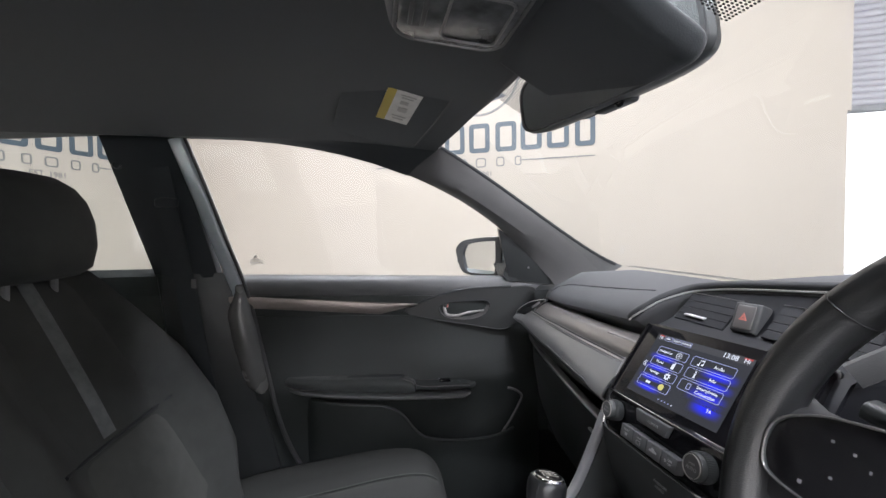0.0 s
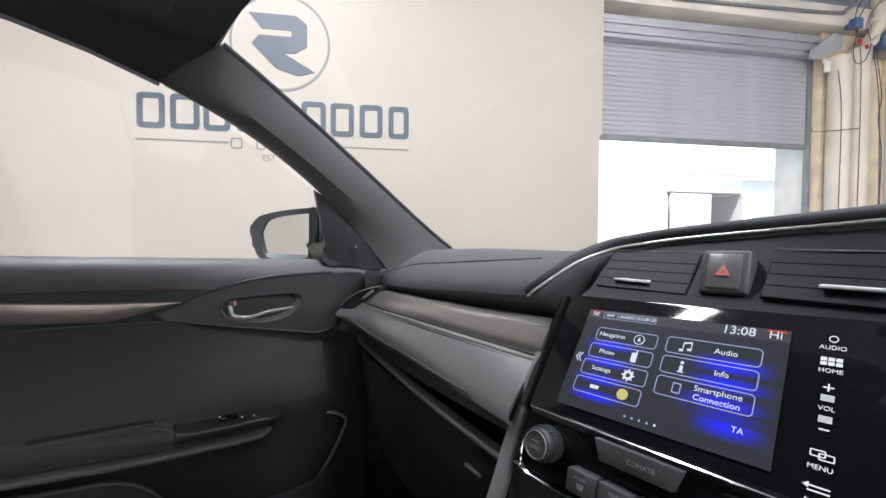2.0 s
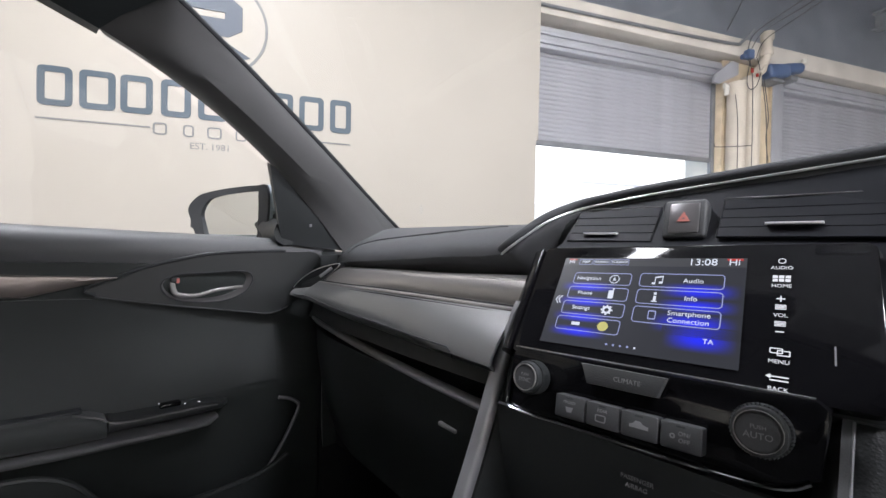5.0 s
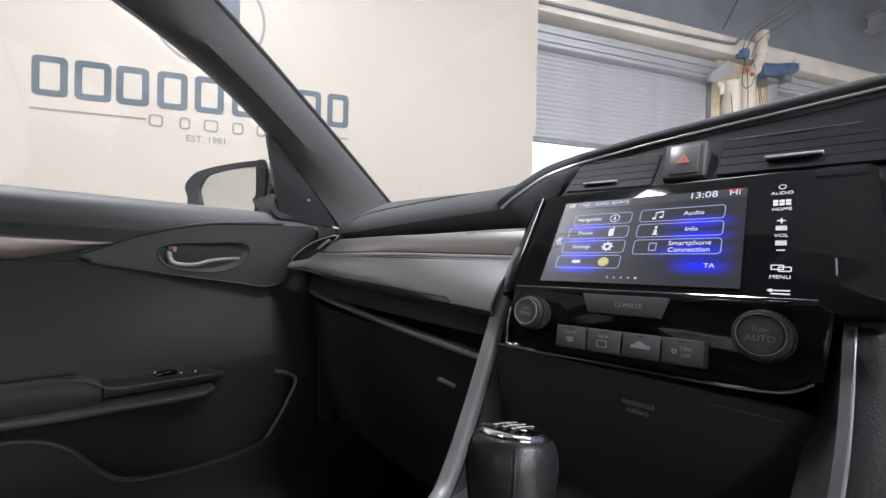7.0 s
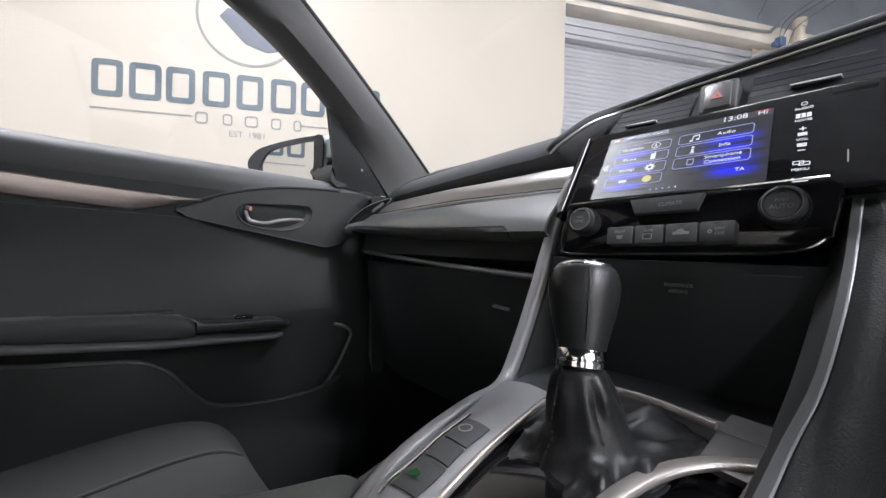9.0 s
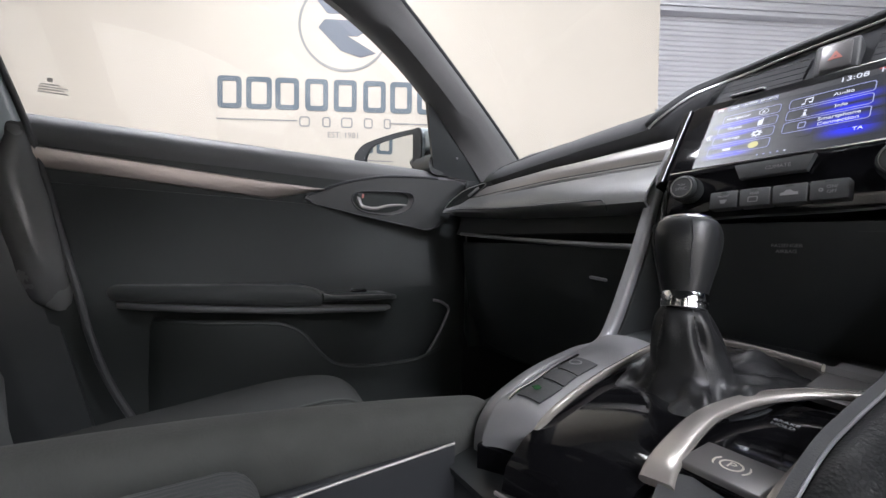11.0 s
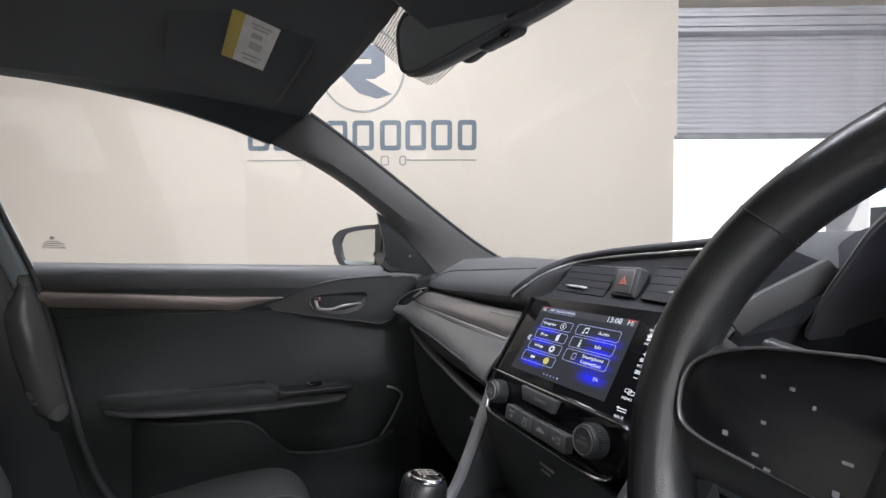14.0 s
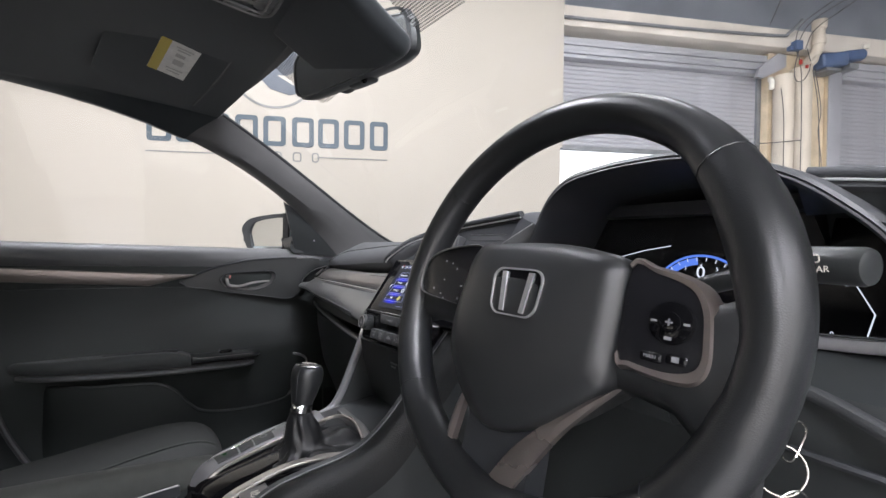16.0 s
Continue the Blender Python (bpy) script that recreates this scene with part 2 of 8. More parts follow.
M_YARD = material("yard_asphalt", (0.42, 0.42, 0.41), 0.9, grain=0.5, grain_scale=30, vary=0.2, vary_scale=1)
M_RENDER = material("white_render_wall", (0.78, 0.78, 0.78), 0.7, vary=0.06)
M_VAN = material("white_van_paint", (0.80, 0.80, 0.82), 0.3, coat=0.5, vary=0.03)
M_VANIN = material("van_ply_lining", (0.74, 0.74, 0.78), 0.7, vary=0.2)
M_TYRE = material("tyre_rubber", (0.02, 0.02, 0.02), 0.8)
M_DKPAINT = material("dark_grey_car_paint", (0.06, 0.07, 0.09), 0.3, metal=0.4, coat=0.7)
M_YEL = material("yellow_plastic", (0.65, 0.5, 0.05), 0.5)
M_TUBE = glow("lamp_diffuser", (1.0, 0.95, 0.86), 6.0, False)
M_KEY = material("key_metal", (0.7, 0.68, 0.62), 0.25, metal=1.0)


# ---- mesh helpers ----
def mesh_of(bm, name, material_, sharp=38):
    me = bpy.data.meshes.new(name)
    bmesh.ops.recalc_face_normals(bm, faces=bm.faces[:])
    bm.to_mesh(me)
    bm.free()
    me.polygons.foreach_set("use_smooth", [True] * len(me.polygons))
    me.set_sharp_from_angle(angle=radians(sharp))
    me.materials.append(material_)
    return me


def part(name, bm, material_, parent=None, label="", sharp=38):
    ob = new(name, mesh_of(bm, name, material_, sharp))
    if parent is not None:
        ob.parent = parent
        if parent.type == "EMPTY":
            ob.matrix_parent_inverse = parent.matrix_basis.inverted()
    if label:
        ob["label"] = label
    return ob


def thing(name, at, label, category, group="", kind=""):
    ob = new(name)
    ob.empty_display_size = 0.05
    ob.matrix_basis = pose(*at)
    return tagged(ob, label, category, group, kind)


def structure(name, bm, material_, label, category, sharp=38):
    return tagged(new(name, mesh_of(bm, name, material_, sharp)), label, category, kind="structure")


def merged(*bms):
    out = bmesh.new()
    for b in bms:
        me = bpy.data.meshes.new("tmp")
        b.to_mesh(me)
        b.free()
        out.from_mesh(me)
        bpy.data.meshes.remove(me)
    return out


def placed(bm, m):
    bm.transform(m)
    return bm


def box(sx, sy, sz, bevel=0.0, seg=2, at=(0, 0, 0), m=None):
    bm = bmesh.new()
    bmesh.ops.create_cube(bm, size=1)
    bm.transform(Matrix.Diagonal((sx, sy, sz, 1)))
    if bevel:
        bmesh.ops.bevel(bm, geom=bm.edges[:], offset=bevel, segments=seg, affect="EDGES", profile=0.5)
    bm.transform(Matrix.Translation(at))
    if m is not None:
        bm.transform(m)
    return bm


def span(x0, x1, y0, y1, z0, z1, bevel=0.0, seg=2, m=None):
    return box(abs(x1 - x0), abs(y1 - y0), abs(z1 - z0), bevel, seg, ((x0 + x1) / 2, (y0 + y1) / 2, (z0 + z1) / 2), m)


def cylinder(r, h, n=24, bevel=0.0, m=None, r2=None, seg=2):
    bm = bmesh.new()
    bmesh.ops.create_cone(bm, cap_ends=True, segments=n, radius1=r, radius2=r if r2 is None else r2, depth=h)
    if bevel:
        rim = [e for e in bm.edges if abs(e.verts[0].co.z - e.verts[1].co.z) < 1e-6]
        bmesh.ops.bevel(bm, geom=rim, offset=bevel, segments=seg, affect="EDGES", profile=0.5)
    if m is not None:
        bm.transform(m)
    return bm


def loft(rings, closed=True, caps=True):
    """Skin a list of equally long point rows."""
    bm = bmesh.new()
    rows = [[bm.verts.new(p) for p in ring] for ring in rings]
    n = len(rows[0])
    for a, b in zip(rows, rows[1:]):
        for i in range(n if closed else n - 1):
            j = (i + 1) % n
            bm.faces.new((a[i], a[j], b[j], b[i]))
    if caps and closed:
        bm.faces.new(rows[0][::-1])
        bm.faces.new(rows[-1])
    return bm


def thick(bm, t):
    """Give an open sheet a thickness."""
    bmesh.ops.recalc_face_normals(bm, faces=bm.faces[:])
    bmesh.ops.solidify(bm, geom=bm.faces[:], thickness=t)
    return bm


def smooth_path(points, steps=8, closed=False):
    pts = [Vector(p) for p in points]
    out, n = [], len(pts)
    for i in range(n if closed else n - 1):
        p0 = pts[i - 1] if (closed or i > 0) else pts[0]
        p1, p2 = pts[i], pts[(i + 1) % n]
        p3 = pts[(i + 2) % n] if (closed or i + 2 < n) else pts[-1]
        for k in range(steps):
            t = k / steps
            out.append(0.5 * ((2 * p1) + (p2 - p0) * t + (2 * p0 - 5 * p1 + 4 * p2 - p3) * t * t + (3 * p1 - p0 - 3 * p2 + p3) * t ** 3))
    if not closed:
        out.append(pts[-1])
    return out


def sweep(points, profile, up=(0, 0, 1), closed=False, scale=None):
    """Carry a 2D profile (sideways, upwards) along a path."""
    pts = [Vector(p) for p in points]
    n, rings = len(pts), []
    for i, p in enumerate(pts):
        a = pts[i - 1] if (i or closed) else p
        b = pts[(i + 1) % n] if (i + 1 < n or closed) else p
        t = (b - a).normalized()
        side = t.cross(Vector(up)).normalized()
        upv = side.cross(t).normalized()
        k = scale(i / (n - 1)) if scale else 1.0
        rings.append([p + side * (u * k) + upv * (v * k) for u, v in profile])
    if closed:
        bm = loft(rings + [rings[0]], True, False)
        bmesh.ops.remove_doubles(bm, verts=bm.verts[:], dist=1e-6)
        return bm
    return loft(rings)


def disc(r, n=10):
    return [(r * math.cos(2 * math.pi * i / n), r * math.sin(2 * math.pi * i / n)) for i in range(n)]


def rounded(w, h, r, n=4):
    out = []
    for cx, cy, a0 in ((w / 2 - r, h / 2 - r, 0), (-w / 2 + r, h / 2 - r, 90), (-w / 2 + r, -h / 2 + r, 180), (w / 2 - r, -h / 2 + r, 270)):
        for k in range(n + 1):
            a = radians(a0 + 90 * k / n)
            out.append((cx + r * math.cos(a), cy + r * math.sin(a)))
    return out


def tube(points, r, n=8, closed=False, up=(0, 0, 1), steps=6, scale=None):
    return sweep(smooth_path(points, steps, closed), disc(r, n), up, closed, scale)


def plate(outline, depth, m=None, bevel=0.0, seg=2):
    """A flat outline in local x, y, standing from z = -depth to 0."""
    bm = bmesh.new()
    bottom = [bm.verts.new((x, y, -depth)) for x, y in outline]
    top = [bm.verts.new((x, y, 0)) for x, y in outline]
    n = len(outline)
    bm.faces.new(bottom[::-1])
    f = bm.faces.new(top)
    for i in range(n):
        bm.faces.new((bottom[i], bottom[(i + 1) % n], top[(i + 1) % n], top[i]))
    if bevel:
        bmesh.ops.bevel(bm, geom=list(f.edges), offset=bevel, segments=seg, affect="EDGES", profile=0.5)
    if m is not None:
        bm.transform(m)
    return bm


def ring_plate(outline, inner, depth, m=None):
    bm = bmesh.new()
    n = len(outline)
    vs = [[bm.verts.new((x, y, z)) for x, y in o] for o, z in ((outline, 0), (inner, 0), (inner, -depth), (outline, -depth))]
    for k in range(4):
        a, b = vs[k], vs[(k + 1) % 4]
        for i in range(n):
            bm.faces.new((a[i], a[(i + 1) % n], b[(i + 1) % n], b[i]))
    if m is not None:
        bm.transform(m)
    return bm


def axes(origin, xdir, ydir):
    x = Vector(xdir).normalized()
    z = x.cross(Vector(ydir)).normalized()
    y = z.cross(x)
    m = Matrix((x, y, z)).transposed().to_4x4()
    m.translation = Vector(origin)
    return m


def lettering(body, size, m, depth=0.0004, align="LEFT"):
    cu = bpy.data.curves.new("lettering", "FONT")
    cu.body, cu.size, cu.extrude, cu.align_x, cu.align_y = body, size, depth, align, "CENTER"
    cu.resolution_u = 3
    ob = new("lettering", cu)
    me = bpy.data.meshes.new_from_object(ob.evaluated_get(bpy.context.evaluated_depsgraph_get()))
    bpy.data.objects.remove(ob)
    bm = bmesh.new()
    bm.from_mesh(me)
    bpy.data.meshes.remove(me)
    bm.transform(m)
    return bm


def lerp(a, b, t):
    return a + (b - a) * t


def curve_at(table, x):
    """Smoothly interpolated value from a short table of (x, value)."""
    if x <= table[0][0]:
        return table[0][1]
    for (x0, v0), (x1, v1) in zip(table, table[1:]):
        if x <= x1:
            t = (x - x0) / (x1 - x0)
            t = t * t * (3 - 2 * t) * 0.5 + t * 0.5
            return v0 + (v1 - v0) * t
    return table[-1][1]


def stations(a, b, n):
    return [a + (b - a) * i / (n - 1) for i in range(n)]


# ---- hall ----
def hall_structure(name, bm, material_, label, category):
    return structure(name, placed(bm, HALL), material_, label, category)


structure("floor", span(-14, 14, -12, 14, -0.12, 0.0), M_CONC, "worn grey concrete workshop floor", "floor")
# the sign wall, with a small step in its free end
wall_a = plate([(-4.05, 0), (1.600, 0), (1.600, 1.93), (1.622, 1.93), (1.622, 5.2), (-4.05, 5.2)], 0.2, Matrix(((1, 0, 0, 0), (0, 0, -1, 0), (0, 1, 0, 0), (0, 0, 0, 1))))
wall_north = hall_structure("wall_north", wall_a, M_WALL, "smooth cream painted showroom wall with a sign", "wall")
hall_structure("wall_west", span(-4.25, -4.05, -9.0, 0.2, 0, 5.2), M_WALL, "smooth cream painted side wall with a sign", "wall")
hall_structure("wall_south", span(-4.25, 13, -9.2, -9.0, 0, 5.2), M_WALL2, "plain unseen wall closing the hall, paled to bounce light", "wall")
hall_structure("wall_east", span(12.8, 13, -9.0, 0.9, 0, 5.2), M_WALL2, "plain unseen wall closing the hall, paled to bounce light", "wall")
# front of the hall with the two shutter openings
front = merged(span(-4.25, 1.2, 0.45, 0.7, 0, 5.2), span(1.2, 4.16, 0.45, 0.7, 3.15, 5.2), span(4.16, 5.1, 0.45, 0.7, 3.2, 5.2), span(5.1, 9.4, 0.45, 0.7, 3.15, 5.2), span(9.4, 13, 0.45, 0.7, 0, 5.2))
hall_structure("wall_front", front, M_CLAD, "blue-grey sheet cladding above the shutter openings", "wall")
ceil_bm = [span(-4.25, 13, -9.2, 0.8, 5.2, 5.3)]
for k in range(40):
    ceil_bm.append(span(-4.2 + k * 0.43, -4.1 + k * 0.43, -9.0, 0.7, 5.14, 5.2))
hall_structure("ceiling", merged(*ceil_bm), M_CEIL, "ribbed grey metal roof sheeting", "ceiling")
for k, u in enumerate((2.6, 7.2)):
    beam = merged(span(u - 0.09, u + 0.09, -9.0, 0.45, 4.28, 4.31), span(u - 0.09, u + 0.09, -9.0, 0.45, 4.07, 4.10), span(u - 0.008, u + 0.008, -9.0, 0.45, 4.1, 4.28))
    hall_structure("roof_beam" if k == 0 else "roof_beam.001", beam, M_CEIL, "grey painted steel roof beam", "beam")
hall_structure("roof_beam.002", span(1.7, 12.8, -1.1, -0.95, 3.95, 4.15, 0.01), M_CEIL, "grey painted steel purlin", "beam")

# painted header beam with its cable conduit, over both shutters
hb = merged(span(1.625, 12.7, 0.18, 0.449, 3.155, 3.355, 0.012))
hall_structure("header_beam", hb, M_BEAM, "cream painted header beam above the roller shutters", "beam")
conduit = thing("cable_conduit", (0, 0, 3.2), "grey cable run clipped along the header beam", "cable")
conduit.matrix_basis = HALL @ pose(0, 0, 3.2)
part("cable", placed(tube([(1.64, 0.165, 3.225), (3.0, 0.165, 3.235), (4.1, 0.165, 3.262), (4.25, 0.15, 3.30), (4.36, 0.1, 3.42)], 0.016), HALL), M_STEEL_D, conduit)


def roller_shutter(name, u0, u1, bottom, top, label):
    sh = thing(name, (0, 0, 0), label, "roller shutter", "roller shutters", "structure")
    sh.matrix_basis = HALL @ pose((u0 + u1) / 2, 0.38, bottom)
    pitch = 0.046
    n = int((top - bottom) / pitch) + 2
    slat = bmesh.new()
    prof = [(0.0, 0.0), (-0.005, 0.007), (-0.008, 0.020), (-0.006, 0.034), (0.0, 0.042), (0.002, 0.046), (0.010, 0.046), (0.010, 0.0)]
    rows = [[(u, 0.40 + a, b) for a, b in prof] for u in (u0, u1)]
    me = mesh_of(loft(rows), "slat", M_STEEL)
    for k in range(n):
        s = new("slat", me)
        s.parent = sh
        s.matrix_parent_inverse = sh.matrix_basis.inverted()
        s.matrix_basis = HALL @ pose(0, 0, bottom + k * pitch)
    part("bottom_bar", placed(span(u0, u1, 0.385, 0.425, bottom - 0.05, bottom, 0.006), HALL), M_STEEL_D, sh)
    # the rolled-up coil behind its front cover
    cover = []
    for k in range(5):
        z = top + 0.005 + k * 0.042
        cover.append(span(u0, u1 + 0.05, 0.30 - 0.012 * (k % 2), 0.44, z, z + 0.040, 0.008))
    part("coil", placed(merged(*cover), HALL), M_STEEL, sh, "rolled steel curtain with ridges")
    for u in (u0 - 0.03, u1 + 0.025):
        part("guide_rail", placed(merged(span(u - 0.015, u + 0.033, 0.375, 0.42, 0, top, 0.004)), HALL), M_STEEL_D, sh)
    return sh


roller_shutter("door_1", 0.6, 4.10, 2.05, 2.90, "half-raised grey steel roller shutter showing daylight below")
roller_shutter("door_2", 5.16, 9.3, 0.06, 2.92, "closed grey steel roller shutter")

# the pier between the shutters, its pipes, motor and cables
pier = merged(span(4.16, 5.08, 0.30, 0.75, 0, 3.154, 0.02), span(4.90, 5.07, 0.26, 0.299, 0, 3.0, 0.006))
hall_structure("pier", pier, M_STONE, "cream and ochre painted stone pier between the shutters", "pier")
hall_structure("pier_edge", span(4.90, 5.075, 0.245, 0.258, 0, 2.98, 0.004), M_STEEL, "grey steel channel beside the closed shutter", "trim")
# off-white facing added over the pier, so the opening's side looks daylit
hall_structure("opening_reveal", span(4.146, 4.157, 0.425, 0.75, 0, 3.2, 0.002), M_PIPE, "opening side faced in off-white to look daylit", "trim")
pipes = thing("waste_pipes", (0, 0, 0), "off-white plastic drain pipes running down the pier", "pipe")
pipes.matrix_basis = HALL @ pose(4.6, 0.2, 0)
part("pipe", placed(tube([(4.252, 0.20, 0.0), (4.252, 0.20, 1.5), (4.252, 0.20, 2.86)], 0.094, 16, up=(1, 0, 0)), HALL), M_CREAM, pipes)
part("pipe", placed(tube([(4.468, 0.20, 0.0), (4.468, 0.20, 1.6), (4.468, 0.20, 2.95)], 0.098, 16, up=(1, 0, 0)), HALL), M_CREAM, pipes)
part("elbow", placed(tube([(4.500, 0.17, 2.94), (4.515, 0.15, 3.02), (4.565, 0.13, 3.10), (4.590, 0.12, 3.20), (4.595, 0.12, 3.42)], 0.050, 14, up=(1, 0, 0)), HALL), M_CREAM, pipes)
part("collar", placed(cylinder(0.066, 0.09, 18, 0.008, pose(4.594, 0.12, 3.40)), HALL), M_CREAM, pipes)
part("collar", placed(cylinder(0.062, 0.06, 18, 0.008, pose(4.590, 0.12, 3.22)), HALL), M_CREAM, pipes)
part("bolt_pipe", placed(tube([(4.545, 0.11, 3.05), (4.50, 0.09, 2.99), (4.44, 0.09, 2.95)], 0.03, 12, up=(1, 0, 0)), HALL), M_CREAM, pipes)
motor = thing("shutter_motor", (0, 0, 0), "blue roller shutter motor on a steel bracket", "motor")
motor.matrix_basis = HALL @ pose(4.9, 0.2, 2.95)
part("housing", placed(merged(box(0.34, 0.15, 0.15, 0.03, 3, (0, 0, 0), pose(4.80, 0.17, 3.05, 0, -8)), box(0.26, 0.13, 0.11, 0.02, 3, (0, 0, 0), pose(5.06, 0.17, 3.12, 0, -10))), HALL), M_BLUE, motor)
part("fan_cover", placed(cylinder(0.062, 0.05, 18, 0.012, pose(5.20, 0.17, 3.15, 0, 80)), HALL), M_BLUE, motor)
part("bracket", placed(span(4.70, 4.90, 0.12, 0.30, 2.93, 2.965, 0.006), HALL), M_STEEL_D, motor)
part("bracket", placed(span(5.02, 5.14, 0.13, 0.30, 2.98, 3.04, 0.006), HALL), M_STEEL_D, motor)
part("lamp", placed(cylinder(0.026, 0.05, 12, 0.008, pose(5.245, 0.14, 3.235)), HALL), M_PIPE, motor)
bracket = thing("shutter_end_plate", (0, 0, 0), "grey steel end plate and brackets of the shutter", "bracket")
bracket.matrix_basis = HALL @ pose(4.3, 0.3, 2.9)
part("plate", placed(plate([(3.93, 2.84), (4.02, 2.83), (4.30, 2.97), (4.30, 3.10), (4.20, 3.11), (3.96, 2.93)], 0.03, pose(0, 0.22, 0, 90)), HALL), M_STEEL, bracket)
part("junction_box", placed(merged(box(0.085, 0.07, 0.10, 0.01, 2, (4.29, 0.10, 3.14)), box(0.05, 0.05, 0.05, 0.01, 2, (4.22, 0.11, 3.11))), HALL), M_BLUE, bracket)
part("tag", placed(box(0.03, 0.02, 0.05, 0.006, 2, (4.33, 0.09, 2.97)), HALL), M_REDP, bracket, "red tag")
part("tag", placed(box(0.025, 0.02, 0.035, 0.005, 2, (4.41, 0.09, 2.93)), HALL), M_REDP, bracket, "red tag")
part("sensor", placed(merged(cylinder(0.025, 0.11, 12, 0.008, pose(4.10, 0.2, 2.76)), box(0.04, 0.03, 0.05, 0.006, 2, (4.10, 0.22, 2.82))), HALL), M_PIPE, bracket)
loops = thing("loose_cables", (0, 0, 0), "thin dark cables looping over the pier and ceiling", "cable")
loops.matrix_basis = HALL @ pose(4.6, 0.1, 2)
for pts in ([(4.30, 0.09, 3.08), (4.24, 0.08, 2.86), (4.28, 0.08, 2.76), (4.38, 0.08, 2.80), (4.44, 0.08, 2.95), (4.42, 0.1, 3.12)],
            [(4.28, 0.1, 3.10), (4.335, 0.09, 2.9), (4.355, 0.09, 2.4), (4.355, 0.09, 1.5), (4.355, 0.09, 0.4)],
            [(4.47, 0.08, 2.9), (4.55, 0.09, 2.6), (4.58, 0.09, 2.3), (4.60, 0.09, 1.8), (4.64, 0.09, 0.8)],
            [(4.50, 0.08, 2.9), (4.60, 0.09, 2.5), (4.57, 0.09, 2.25), (4.62, 0.09, 1.9), (4.60, 0.09, 1.2)],
            [(3.95, 0.2, 2.16), (3.96, 0.2, 2.125), (4.1, 0.10, 2.12), (4.35, 0.09, 2.15)],
            [(4.14, 0.13, 2.7), (4.15, 0.10, 2.3), (4.15, 0.10, 1.4), (4.15, 0.10, 0.5)],
            [(4.31, 0.1, 3.18), (4.36, 0.0, 3.36), (4.6, -0.25, 3.55), (4.95, -0.6, 3.86)],
            [(4.27, 0.1, 3.18), (4.28, 0.05, 3.33), (4.42, -0.1, 3.48), (4.8, -0.45, 3.80)],
            [(4.40, 0.1, 3.12), (4.45, 0.05, 3.30), (4.62, -0.1, 3.46), (5.0, -0.5, 3.80)],
            [(3.45, -0.95, 3.95), (3.62, -0.5, 3.70), (3.85, -0.1, 3.46), (3.98, 0.12, 3.36)],
            [(2.2, -1.4, 4.25), (2.9, -1.5, 3.98), (3.5, -1.4, 4.1), (3.9, -1.2, 4.3)]):
    part("cable", placed(tube(pts, 0.0048, 6, up=(1, 0.2, 0)), HALL), M_CABLE, loops)

# unseen strip lights under the roof: two placed by reflections, six added as fill
for u, b, w in ((-1.15, -1.65, 0.66), (1.55, -1.65, 0.17), (-2.2, -5.4, 1.9), (1.2, -5.4, 1.0), (4.6, -5.4, 0.8), (-2.2, -8.0, 1.3), (1.2, -8.0, 1.0), (4.6, -8.0, 0.8)):
    lamp = thing("strip_light", (0, 0, 0), "unseen long white strip light hung under the roof", "strip light", "strip lights")
    lamp.matrix_basis = HALL @ pose(u, b, 4.02)
    part("housing", placed(box(1.62, 0.34, 0.07, 0.01, 2, (u, b, 4.055)), HALL), M_PIPE, lamp)
    part("diffuser", placed(box(1.56, 0.30, 0.02, 0.006, 2, (u, b, 4.012)), HALL), M_TUBE, lamp)
    for du in (-0.6, 0.6):
        part("hanger", placed(span(u + du - 0.006, u + du + 0.006, b - 0.006, b + 0.006, 4.09, 5.16), HALL), M_STEEL_D, lamp)
    area_lamp("strip_light_beam", HALL @ pose(u, b, 3.995), 1.5, 0.28, LAMP_W * w, (0.965, 0.975, 1.075))


